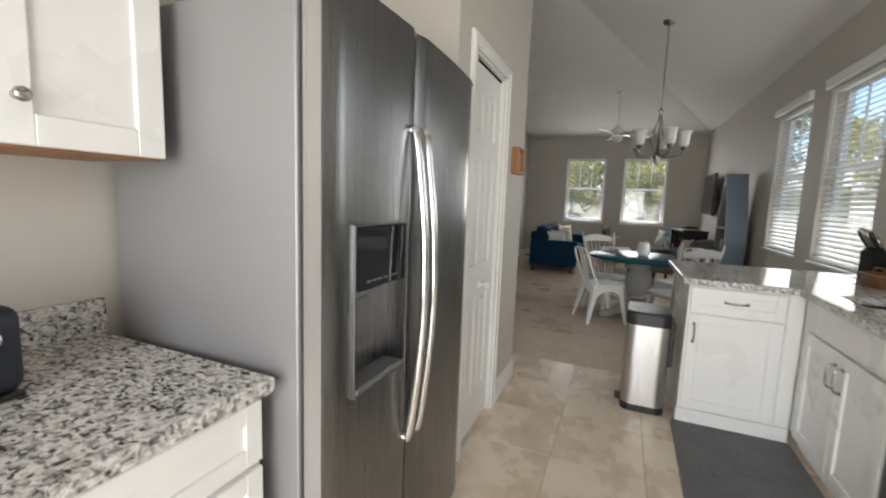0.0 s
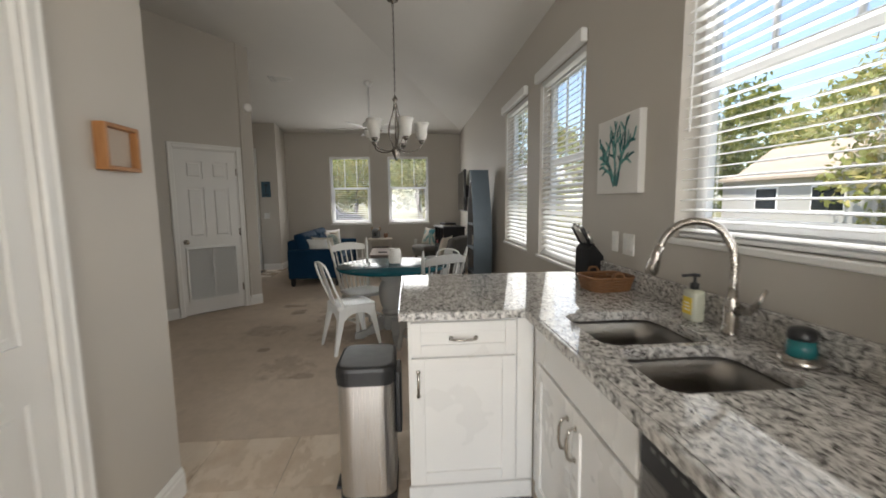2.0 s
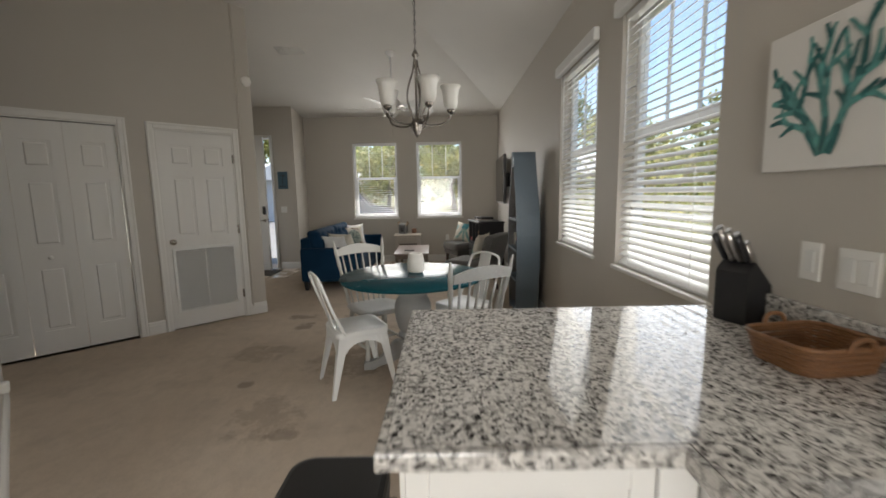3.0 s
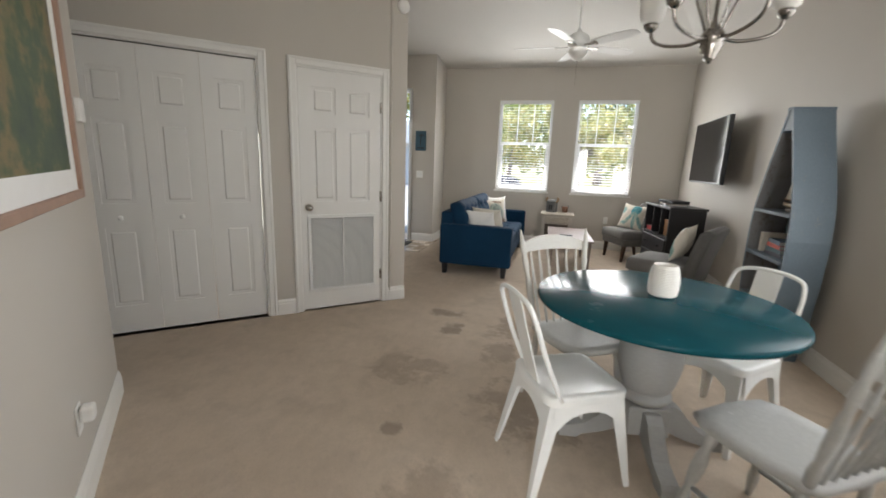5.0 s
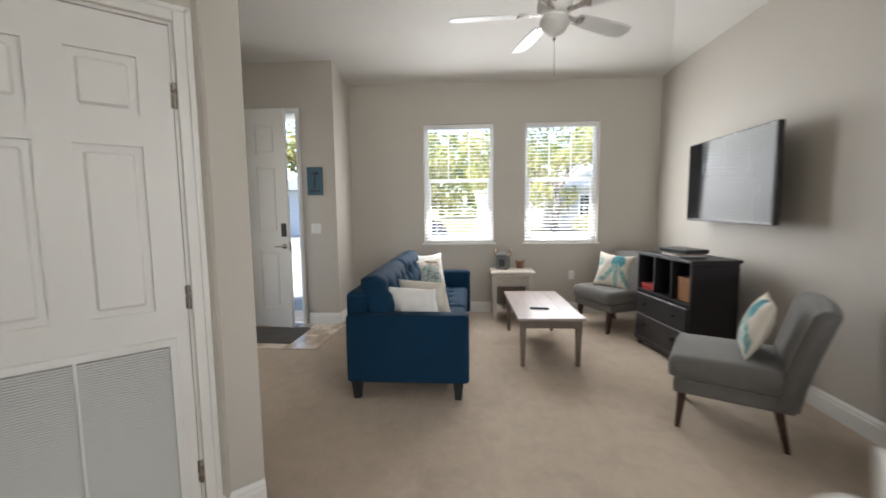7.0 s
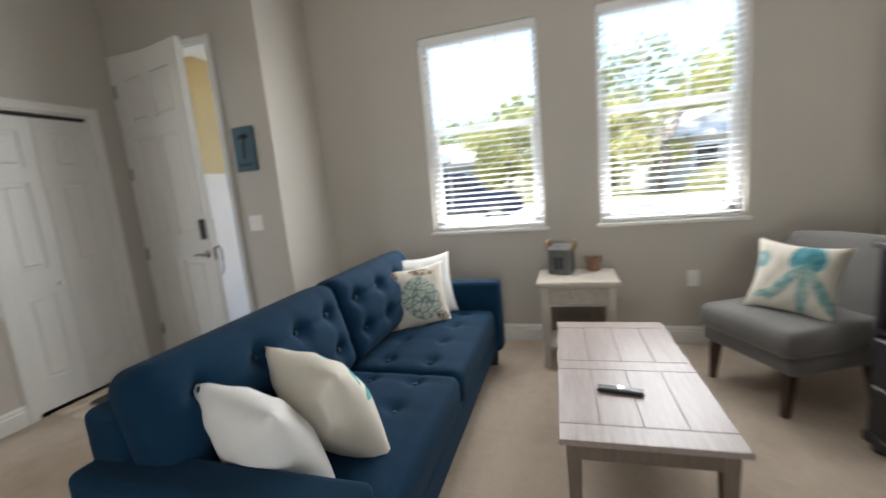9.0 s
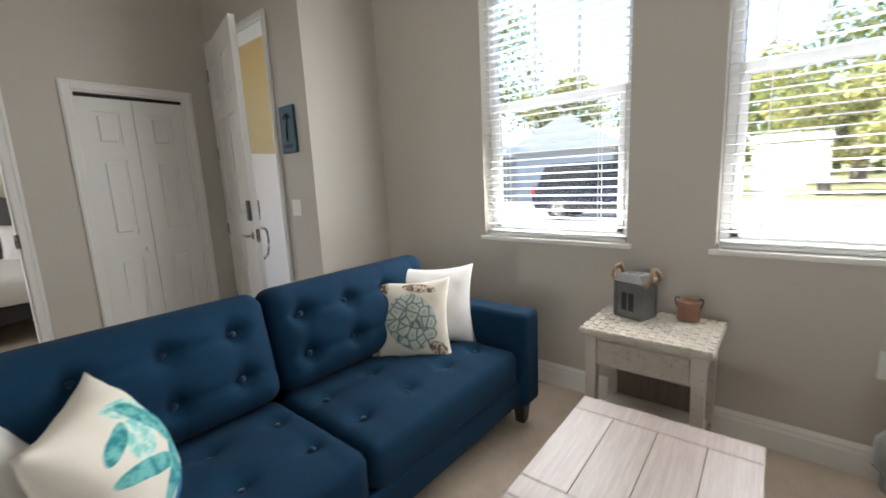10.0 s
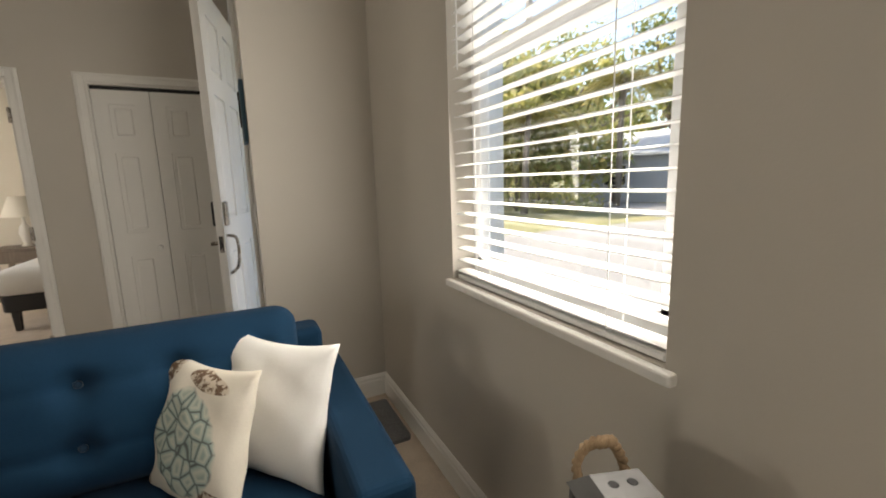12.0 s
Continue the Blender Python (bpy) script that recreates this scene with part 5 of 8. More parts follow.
for k in range(18):
    z = 0.010 + 0.0075 * k
    r = 0.060 + 0.006 * math.sin(k / 17 * math.pi * 1.15 + 0.1)
    prof += [(r, z), (r + 0.0042, z + 0.0025), (r, z + 0.005)]
prof += [(0.056, 0.150), (0.054, 0.156), (0.050, 0.156), (0.051, 0.14), (0.052, 0.02), (0.01, 0.012)]
part("body", lathe(bmesh.new(), prof, 40, None, False), M["ceramic"], va, smooth=True)


def metal_chair(m, label):
    """A pressed-steel cafe chair facing local +x."""
    ch = thing("metal_chair", label, "chair", m, "chairs round the table")
    seat = bmesh.new()
    rings = [[seat.verts.new((u * s + 0.0, v * s, z)) for u, v in rounded(0.37, 0.37, 0.06)] for s, z in ((1.02, 0.405), (1.03, 0.438), (1.0, 0.447), (0.90, 0.449), (0.82, 0.443), (0.3, 0.441))]
    for ra, rb in zip(rings, rings[1:]):
        for k in range(len(ra)):
            seat.faces.new((ra[k], ra[(k + 1) % len(ra)], rb[(k + 1) % len(ra)], rb[k]))
    seat.faces.new(rings[-1])
    part("seat", seat, M["white"], ch, smooth=True)
    for sx in (-1, 1):
        for sy in (-1, 1):
            bm = bmesh.new()
            t0, t1 = Vector((sx * 0.15, sy * 0.15, 0.41)), Vector((sx * (0.225 if sx > 0 else 0.245), sy * 0.205, 0.0))
            ws = [0.062, 0.056, 0.046, 0.036, 0.026]
            prev = None
            for k, w in enumerate(ws):
                c = t0.lerp(t1, k / 4) + Vector((sx * 0.02 * (1 - k / 4), sy * 0.02 * (1 - k / 4), 0))
                v = [bm.verts.new(c + Vector(d)) for d in ((-sx * w, 0, 0), (0, 0, 0), (0, -sy * w, 0), (-sx * 0.006, -sy * w, 0), (-sx * 0.006, -sy * 0.006, 0), (-sx * w, -sy * 0.006, 0))]
                if prev:
                    for i in range(6):
                        bm.faces.new((prev[i], prev[(i + 1) % 6], v[(i + 1) % 6], v[i]))
                prev = v
            bm.faces.new(prev)
            bmesh.ops.recalc_face_normals(bm, faces=bm.faces)
            part("leg", bm, M["white"], ch)
    for ax in range(2):
        for s in (-1, 1):
            pts = []
            for k in range(9):
                u = -0.155 + 0.31 * k / 8
                h = 0.405 - 0.085 * abs(2 * k / 8 - 1) ** 2.4
                pts.append((u, h))
            bm = bmesh.new()
            up = [bm.verts.new((u, s * 0.183, 0.416) if ax else (s * 0.183, u, 0.416)) for u, h in pts]
            dn = [bm.verts.new((u, s * 0.192, h - 0.03) if ax else (s * 0.192, u, h - 0.03)) for u, h in pts]
            for k in range(8):
                bm.faces.new((up[k], up[k + 1], dn[k + 1], dn[k]))
            part("apron", bm, M["white"], ch)
    hoop = spline([(-0.13, -0.182, 0.43), (-0.205, -0.178, 0.60), (-0.262, -0.172, 0.76), (-0.283, -0.135, 0.825), (-0.290, 0.0, 0.845), (-0.283, 0.135, 0.825), (-0.262, 0.172, 0.76), (-0.205, 0.178, 0.60), (-0.13, 0.182, 0.43)], 6)
    part("back_hoop", tube(bmesh.new(), hoop, 0.0105, 10), M["white"], ch, "bent white tube back", True)
    bm = bmesh.new()
    prism(bm, [(-0.170, 0.43), (-0.292, 0.842), (-0.286, 0.842), (-0.164, 0.43)], -0.062, 0.062, "y")
    part("splat", bm, M["white"], ch)
    return ch


def spindle_chair(m, label, material):
    """A turned-spindle side chair facing local +x."""
    ch = thing("spindle_chair", label, "chair", m, "chairs round the table")
    seat = bmesh.new()
    outline = [(0.225, -0.17), (0.242, 0.0), (0.225, 0.17), (0.15, 0.212), (0.0, 0.215), (-0.17, 0.185), (-0.20, 0.15), (-0.205, 0.0), (-0.20, -0.15), (-0.17, -0.185), (0.0, -0.215), (0.15, -0.212)]
    rings = [[seat.verts.new((u * s, v * s, z)) for u, v in outline] for s, z in ((0.95, 0.415), (1.0, 0.422), (1.0, 0.440), (0.96, 0.450), (0.70, 0.442), (0.3, 0.438))]
    for ra, rb in zip(rings, rings[1:]):
        for k in range(len(ra)):
            seat.faces.new((ra[k], ra[(k + 1) % len(ra)], rb[(k + 1) % len(ra)], rb[k]))
    seat.faces.new(rings[-1])
    seat.faces.new(rings[0][::-1])
    part("seat", seat, material, ch, smooth=True)
    turned = [1.0, 1.15, 0.8, 1.25, 1.35, 1.1, 0.75, 1.1, 0.8, 0.6]
    for sx in (-1, 1):
        for sy in (-1, 1):
            a, b = Vector((sx * 0.145, sy * 0.145, 0.42)), Vector((sx * 0.205, sy * 0.20, 0.0))
            part("leg", tube(bmesh.new(), [a.lerp(b, k / 9) for k in range(10)], [0.02 * t for t in turned], 10), material, ch, smooth=True)
    for sy in (-1, 1):
        part("side_stretcher", tube(bmesh.new(), [(-0.185, sy * 0.183, 0.15), (0.0, sy * 0.182, 0.15), (0.183, sy * 0.18, 0.15)], [0.010, 0.015, 0.010], 8), material, ch, smooth=True)
    part("cross_stretcher", tube(bmesh.new(), [(0.0, -0.18, 0.15), (0, 0, 0.15), (0.0, 0.18, 0.15)], [0.010, 0.015, 0.010], 8), material, ch, smooth=True)
    for sy in (-1, 1):
        a, b = Vector((-0.165, sy * 0.165, 0.44)), Vector((-0.285, sy * 0.235, 0.985))
        rad = [0.014, 0.019, 0.013, 0.017, 0.019, 0.017, 0.012, 0.018, 0.014, 0.017, 0.012, 0.006]
        pts = [a.lerp(b, k / 11) for k in range(12)]
        part("back_post", tube(bmesh.new(), pts, rad, 10), material, ch, smooth=True)
    rail = bmesh.new()
    cols = []
    for k in range(13):
        v = -0.215 + 0.43 * k / 12
        c = 1 - (v / 0.215) ** 2
        x = -0.268 - 0.028 * c
        lo, hi = 0.850 + 0.012 * c, 0.905 + 0.040 * c
        cols.append([rail.verts.new(p) for p in ((x, v, lo), (x - 0.016, v, lo), (x - 0.032, v, hi), (x - 0.014, v, hi))])
    for ca, cb in zip(cols, cols[1:]):
        for i in range(4):
            rail.faces.new((ca[i], ca[(i + 1) % 4], cb[(i + 1) % 4], cb[i]))
    rail.faces.new(cols[0][::-1])
    rail.faces.new(cols[-1])
    bmesh.ops.recalc_face_normals(rail, faces=rail.faces)
    part("crest_rail", rail, material, ch)
    for k in range(6):
        f = (k - 2.5) / 2.5
        a, b = Vector((-0.175, 0.125 * f, 0.44)), Vector((-0.275 - 0.02 * (1 - f * f), 0.165 * f, 0.862))
        part("spindle", tube(bmesh.new(), [a.lerp(b, t) for t in (0, 0.2, 0.35, 0.5, 0.65, 1)], [0.006, 0.009, 0.0065, 0.011, 0.009, 0.006], 8), material, ch, smooth=True)
    return ch


def facing(x, y, deg):
    return pose(x, y, 0, 0, 0, deg)


metal_chair(facing(0.04, 5.51, 28.5), "white pressed-steel cafe chair pulled up to the table")
metal_chair(facing(0.85, 6.06, 222), "white pressed-steel cafe chair with hooped back beyond the table")
pale = worn("off_white_chalk_paint", (0.60, 0.585, 0.545), (0.36, 0.32, 0.27), 0.68, 8, (1, 1, 3), 0.5)
spindle_chair(facing(0.10, 6.02, -53), "off-white turned spindle chair facing the table", pale)
spindle_chair(facing(0.77, 5.27, 122.5), "grey painted spindle chair with worn seat", worn("light_grey_chalk_paint", (0.47, 0.47, 0.455), (0.62, 0.61, 0.6), 0.62, 6, (1, 1, 1), 0.5))

# chandelier
CX, CY = 0.50, 5.85
zt = zc(CX, CY)
cl = thing("chandelier", "five-arm nickel chandelier with frosted bell shades, unlit", "chandelier", Matrix.Translation((CX, CY, 0)))
part("canopy", lathe(bmesh.new(), [(0.065, zt + 0.012), (0.065, zt - 0.006), (0.05, zt - 0.024), (0.012, zt - 0.034), (0.010, zt - 0.05)][::-1], 28), M["dark_nickel"], cl, smooth=True)
z = zt - 0.05
k = 0
while z > 2.44:
    bm = bmesh.new()
    ringpts = [(0.009 * math.cos(t), 0, z - 0.016 + 0.020 * math.sin(t)) for t in [2 * math.pi * i / 10 for i in range(10)]]
    if k % 2:
        ringpts = [(0, p[0], p[2]) for p in ringpts]
    part("chain_link", tube(bm, ringpts, 0.0022, 6, True), M["dark_nickel"], cl)
    z -= 0.033
    k += 1
part("cable", tube(bmesh.new(), [(0.003, 0.003, zt - 0.04), (0.005, -0.003, 2.8), (0.0, 0.0, 2.42)], 0.0025, 6), M["zinc"], cl)
part("stem", lathe(bmesh.new(), [(0.006, 2.44), (0.016, 2.43), (0.028, 2.405), (0.012, 2.385), (0.016, 2.33), (0.008, 2.30), (0.008, 1.98), (0.018, 1.95), (0.042, 1.925), (0.048, 1.90), (0.040, 1.885), (0.046, 1.875), (0.034, 1.862), (0.038, 1.852), (0.022, 1.838), (0.026, 1.828), (0.012, 1.815), (0.004, 1.803)][::-1], 24), M["dark_nickel"], cl, smooth=True)
for k in range(5):
    a = radians(72 * k + 5)
    m = Matrix.Rotation(a, 4, "Z")
    scroll = [m @ Vector(p) for p in ((0.012, 0, 2.37), (0.03, 0, 2.28), (0.07, 0, 2.18), (0.085, 0, 2.09), (0.055, 0, 2.0), (0.03, 0, 1.935))]
    part("scroll", tube(bmesh.new(), spline(scroll, 6), 0.0055, 8), M["dark_nickel"], cl, smooth=True)
    armp = [m @ Vector(p) for p in ((0.035, 0, 1.905), (0.10, 0, 1.893), (0.19, 0, 1.905), (0.245, 0, 1.935), (0.262, 0, 1.985))]
    arm = part("arm", tube(bmesh.new(), spline(armp, 6), 0.0075, 10), M["dark_nickel"], cl, smooth=True)
    at = Matrix.Translation(m @ Vector((0.262, 0, 0)))
    part("cup", lathe(bmesh.new(), [(0.008, 1.972), (0.02, 1.982), (0.03, 1.995), (0.032, 2.008), (0.026, 2.012)], 18, at), M["dark_nickel"], arm, smooth=True)
    part("shade", lathe(bmesh.new(), [(0.026, 2.0125), (0.046, 2.024), (0.055, 2.06), (0.057, 2.105), (0.064, 2.145), (0.080, 2.182), (0.077, 2.182), (0.060, 2.144), (0.054, 2.105), (0.052, 2.06), (0.043, 2.03), (0.022, 2.018)], 28, at, False), M["shade"], arm, "frosted glass bell shade", True)

# ---- ceiling fan, vent, smoke alarm ----
FXC, FYC = 0.005, 8.49
zf = zc(FXC, FYC)
fan = thing("ceiling_fan", "white five-blade ceiling fan with a frosted light bowl, at rest", "ceiling fan", Matrix.Translation((FXC, FYC, 0)))
part("canopy", lathe(bmesh.new(), [(0.012, zf - 0.075), (0.05, zf - 0.06), (0.07, zf - 0.02), (0.072, zf + 0.012)], 28), M["white"], fan, smooth=True)
part("downrod", lathe(bmesh.new(), [(0.011, 2.70), (0.011, zf - 0.07)], 14), M["white"], fan, smooth=True)
part("motor", lathe(bmesh.new(), [(0.05, 2.545), (0.085, 2.55), (0.105, 2.575), (0.11, 2.61), (0.10, 2.655), (0.06, 2.685), (0.025, 2.70), (0.016, 2.73)], 32), M["white"], fan, smooth=True)
bowl_m = shade_glass()
part("light_bowl", lathe(bmesh.new(), [(0.006, 2.425), (0.03, 2.432), (0.065, 2.455), (0.088, 2.49), (0.092, 2.52), (0.075, 2.5445)], 30), bowl_m, fan, "frosted glass bowl", True)
part("finial", lathe(bmesh.new(), [(0.003, 2.405), (0.009, 2.412), (0.006, 2.424)], 12), M["nickel"], fan, smooth=True)
part("pull_chain", tube(bmesh.new(), [(0.0, 0.0, 2.406), (0.002, 0.0, 2.20), (0.002, 0.0, 2.19)], [0.0018, 0.0018, 0.005], 6), M["nickel"], fan)
fan_mat = paint("fan_blade_white", (0.72, 0.71, 0.69), 0.4, 0.03, 4, 0.03, 120)
for k in range(5):
    m = Matrix.Rotation(radians(-112 + 72 * k), 4, "Z") @ Matrix.Translation((0, 0, 2.565))
    tilt = Matrix.Rotation(radians(-12), 4, "X")
    ol = [(0.18, -0.05), (0.30, -0.062), (0.55, -0.070), (0.63, -0.060), (0.66, -0.030), (0.66, 0.030), (0.63, 0.060), (0.55, 0.070), (0.30, 0.062), (0.18, 0.05)]
    bl = part("blade", prism(bmesh.new(), ol, -0.003, 0.003, "z", m @ tilt), fan_mat, fan)
    part("blade_iron", prism(bmesh.new(), [(0.07, -0.022), (0.16, -0.018), (0.22, -0.038), (0.235, 0.0), (0.22, 0.038), (0.16, 0.018), (0.07, 0.022)], -0.011, -0.0035, "z", m @ tilt), M["nickel"], bl)


def on_slope(x, y, drop=0.0):
    """A frame hung under the sloped ceiling, z along its normal."""
    if RISE_X * (XR - x) < RISE_Y * (YF - y):
        nrm = Vector((-RISE_X, 0, -1)).normalized()
    else:
        nrm = Vector((0, -RISE_Y, -1)).normalized()
    q = nrm.to_track_quat("-Z", "Y").to_matrix().to_4x4()
    return Matrix.Translation((x, y, zc(x, y))) @ q


vt = thing("ceiling_vent", "white louvred ceiling air vent", "air vent", on_slope(-1.31, 8.39))
part("frame", B((-0.19, -0.11, -0.012), (0.19, 0.11, 0.0), 0.003, 1), paint("vent_enamel", (0.50, 0.49, 0.47), 0.5, 0.04), vt)
for k in range(9):
    part("slat", B((-0.165, -0.082 + 0.02 * k, -0.017), (0.165, -0.078 + 0.02 * k, -0.0115)), M["white"], vt)
sm = thing("smoke_alarm", "small white smoke alarm high on the angled wall", "smoke alarm", MBC @ Matrix.Translation((LBC - 0.05, -0.0005, 2.66)) @ pose(0, 0, 0, 90, 0, 0))
part("housing", lathe(bmesh.new(), [(0.055, 0.0), (0.055, 0.02), (0.045, 0.032), (0.01, 0.034)], 24), M["plate"], sm, smooth=True)


# ---- living room ----
def cushion(w, d, h, buttons=(), n=26, crown=0.03, edge=0.045, dimple=0.028, spread=0.05, corner=0.05):
    """A padded block about the origin, w by d, from 0 to h, with tufted dimples at (u, v) on its upper side."""
    bm = bmesh.new()

    def shape(u, v):
        # inset near the edges for a rounded rim
        eu, ev = (1 - abs(u)) * w / 2, (1 - abs(v)) * d / 2
        e = min(1.0, min(eu, ev) / edge)
        rim = math.sqrt(max(0.0, 1 - (1 - e) ** 2))
        z = h - edge * 0.8 * (1 - rim) + crown * (1 - u * u) * (1 - v * v)
        for bu, bv in buttons:
            r2 = ((u * w / 2 - bu) ** 2 + (v * d / 2 - bv) ** 2) / spread ** 2
            z -= dimple * math.exp(-r2 * 1.6)
        # soft pulls between the buttons
        for bu in {b[0] for b in buttons}:
            z -= 0.16 * dimple * rim * math.exp(-((u * w / 2 - bu) / 0.016) ** 2)
        for bv in {b[1] for b in buttons}:
            z -= 0.10 * dimple * rim * math.exp(-((v * d / 2 - bv) / 0.018) ** 2)
        return z

    def plan(u, v):
        # rounded corners in plan
        x, y = abs(u) * w / 2, abs(v) * d / 2
        px, py = x - (w / 2 - corner), y - (d / 2 - corner)
        if px > 0 and py > 0:
            k = max(px, py) / math.hypot(px, py)
            x, y = w / 2 - corner + px * k, d / 2 - corner + py * k
        return math.copysign(x, u), math.copysign(y, v)
    us = [math.sin(math.pi / 2 * (2 * i / n - 1)) * 0.45 + (2 * i / n - 1) * 0.55 for i in range(n + 1)]
    top = [[bm.verts.new((*plan(u, v), shape(u, v))) for v in us] for u in us]
    for i in range(n):
        for j in range(n):
            bm.faces.new((top[i][j], top[i + 1][j], top[i + 1][j + 1], top[i][j + 1]))
    rim = [top[i][0] for i in range(n + 1)] + [top[n][j] for j in range(1, n + 1)] + [top[i][n] for i in range(n - 1, -1, -1)] + [top[0][j] for j in range(n - 1, 0, -1)]
    low = [bm.verts.new((v.co.x, v.co.y, edge * 0.3)) for v in rim]
    bot = [bm.verts.new((v.co.x * 0.97, v.co.y * 0.97, 0.0)) for v in rim]
    k = len(rim)
    for i in range(k):
        bm.faces.new((rim[i], low[i], low[(i + 1) % k], rim[(i + 1) % k]))
        bm.faces.new((low[i], bot[i], bot[(i + 1) % k], low[(i + 1) % k]))
    bm.faces.new(bot[::-1])
    bmesh.ops.recalc_face_normals(bm, faces=bm.faces)
    return bm


def tapered_leg(parent, x, y, top, material, r0=0.028, r1=0.017, lean=(0, 0), name="leg"):
    bm = bmesh.new()
    a = [bm.verts.new((x + lean[0] + s * r1, y + lean[1] + t * r1, 0.0)) for s, t in ((-1, -1), (1, -1), (1, 1), (-1, 1))]
    b = [bm.verts.new((x + s * r0, y + t * r0, top)) for s, t in ((-1, -1), (1, -1), (1, 1), (-1, 1))]
    bm.faces.new(a[::-1])
    bm.faces.new(b)
    for k in range(4):
        bm.faces.new((a[k], a[(k + 1) % 4], b[(k + 1) % 4], b[k]))
    return part(name, bm, material, parent)


# sofa, back to the hall, seat facing the dark cabinet
SX0, SX1, SY0, SY1 = -1.42, -0.565, 8.515, 10.68
so = thing("sofa", "navy blue two-cushion sofa with button-tufted cushions", "sofa")
part("base", B((SX0 + 0.03, SY0 + 0.12, 0.135), (SX1 - 0.012, SY1 - 0.12, 0.275), 0.02, 3), M["navy"], so)
for y0, y1 in ((SY0, SY0 + 0.145), (SY1 - 0.145, SY1)):
    part("arm", B((SX0 + 0.012, y0, 0.13), (SX1 + 0.028, y1, 0.622), 0.028, 4), M["navy"], so)
part("back_frame", B((SX0, SY0 + 0.075, 0.13), (SX0 + 0.15, SY1 - 0.075, 0.765), 0.03, 4), M["navy"], so)
yl = [SY0 + 0.15, 9.578, SY1 - 0.15]
for k in range(2):
    w, c = yl[k + 1] - yl[k] - 0.004, (yl[k] + yl[k + 1]) / 2
    bt = [(u, v) for u in (-0.13, 0.10) for v in (-0.34, -0.115, 0.115, 0.34)]
    s = part("seat_cushion", cushion(0.62, w, 0.165, [(u + 0.02, v * 1.05) for u, v in bt], 40, 0.024, 0.05, 0.030, 0.048), M["navy"], so, "button-tufted navy seat cushion", True)
    s.matrix_basis = Matrix.Translation((SX1 - 0.315, c, 0.2755))
    for u, v in bt:
        part("button", lathe(bmesh.new(), [(0.012, 0.0), (0.010, 0.004), (0.002, 0.006)], 10, Matrix.Translation((u + 0.02, v * 1.05, 0.152))), M["sofa_seam"], s, smooth=True)
    bb_ = [(u, v) for u in (-0.085, 0.085) for v in (-0.34, -0.115, 0.115, 0.34)]
    # one back cushion reaches out over the arm
    w, c = (w + 0.075, c - 0.0375) if k == 0 else (w - 0.02, c - 0.01)
    b = part("back_cushion", cushion(0.44, w, 0.165, bb_, 44, 0.05, 0.09, 0.046, 0.05, 0.068), M["navy"], so, "button-tufted navy back cushion", True)
    b.matrix_basis = pose(SX0 + 0.15, c, 0.648, 0, 76, 0)
    for u, v in bb_:
        part("button", lathe(bmesh.new(), [(0.012, 0.0), (0.010, 0.004), (0.002, 0.006)], 10, Matrix.Translation((u, v, 0.158))), M["sofa_seam"], b, smooth=True)
for x in (SX0 + 0.075, SX1 - 0.05):
    for y in (SY0 + 0.06, SY1 - 0.06):
        tapered_leg(so, x, y, 0.135, M["black"], 0.036, 0.024)


def pillow_mesh(s=0.46, puff=0.085, n=22, pinch=0.26):
    """A square throw pillow standing in the xz plane, thickness along y."""
    bm = bmesh.new()
    sides = []
    for sg in (-1, 1):
        g = []
        for i in range(n + 1):
            row = []
            for j in range(n + 1):
                u, v = 2 * i / n - 1, 2 * j / n - 1
                e = max(0.0, (1 - u ** 2) * (1 - v ** 2))
                th = puff * e ** 0.55
                ku = 1 - pinch * 0.5 * (1 - v * v) * abs(u) ** 2.5
                kv = 1 - pinch * 0.5 * (1 - u * u) * abs(v) ** 2.5
                wr = 0.005 * math.sin(9 * u + 4 * v * v) * math.sin(7 * v - 3 * u) * min(1, e * 4)
                row.append((u * s / 2 * ku, sg * (th + wr), v * s / 2 * kv))
            g.append(row)
        sides.append(g)
    vs = []
    for sg, g in enumerate(sides):
        vs.append([[None] * (n + 1) for _ in range(n + 1)])
        for i in range(n + 1):
            for j in range(n + 1):
                border = i in (0, n) or j in (0, n)
                vs[sg][i][j] = vs[0][i][j] if sg and border else bm.verts.new(g[i][j])
        for i in range(n):
            for j in range(n):
                q = (vs[sg][i][j], vs[sg][i + 1][j], vs[sg][i + 1][j + 1], vs[sg][i][j + 1])
                bm.faces.new(q if sg == 0 else q[::-1])
    return bm


def blob_mask(n, blobs, soft=0.25):
    """A mask from ellipses (u, w, ru, rw, turn) in the pillow's face, by object coordinates."""
    sep = n.t.nodes.new("ShaderNodeSeparateXYZ")
    wob = n.noise(9, 3, 0.6)
    n.link(n.coord, sep.inputs[0])
    total = None
    for u, w, ru, rw, turn in blobs:
        c, s = math.cos(radians(turn)), math.sin(radians(turn))
        du, dw = n.math("SUBTRACT", sep.outputs[0], u), n.math("SUBTRACT", sep.outputs[2], w)
        a = n.math("DIVIDE", n.math("ADD", n.math("MULTIPLY", du, c), n.math("MULTIPLY", dw, s)), ru)
        b = n.math("DIVIDE", n.math("SUBTRACT", n.math("MULTIPLY", dw, c), n.math("MULTIPLY", du, s)), rw)
        d = n.math("ADD", n.math("MULTIPLY", a, a), n.math("MULTIPLY", b, b))
        m = n.ramp(n.math("ADD", d, n.math("MULTIPLY", n.math("SUBTRACT", wob, 0.5), 0.7)), [(0.85, (1, 1, 1)), (1.0, (0, 0, 0))])
        total = m if total is None else n.math("MAXIMUM", total, m)
    front = n.math("LESS_THAN", sep.outputs[1], -0.004)
    return n.math("MULTIPLY", total, front)


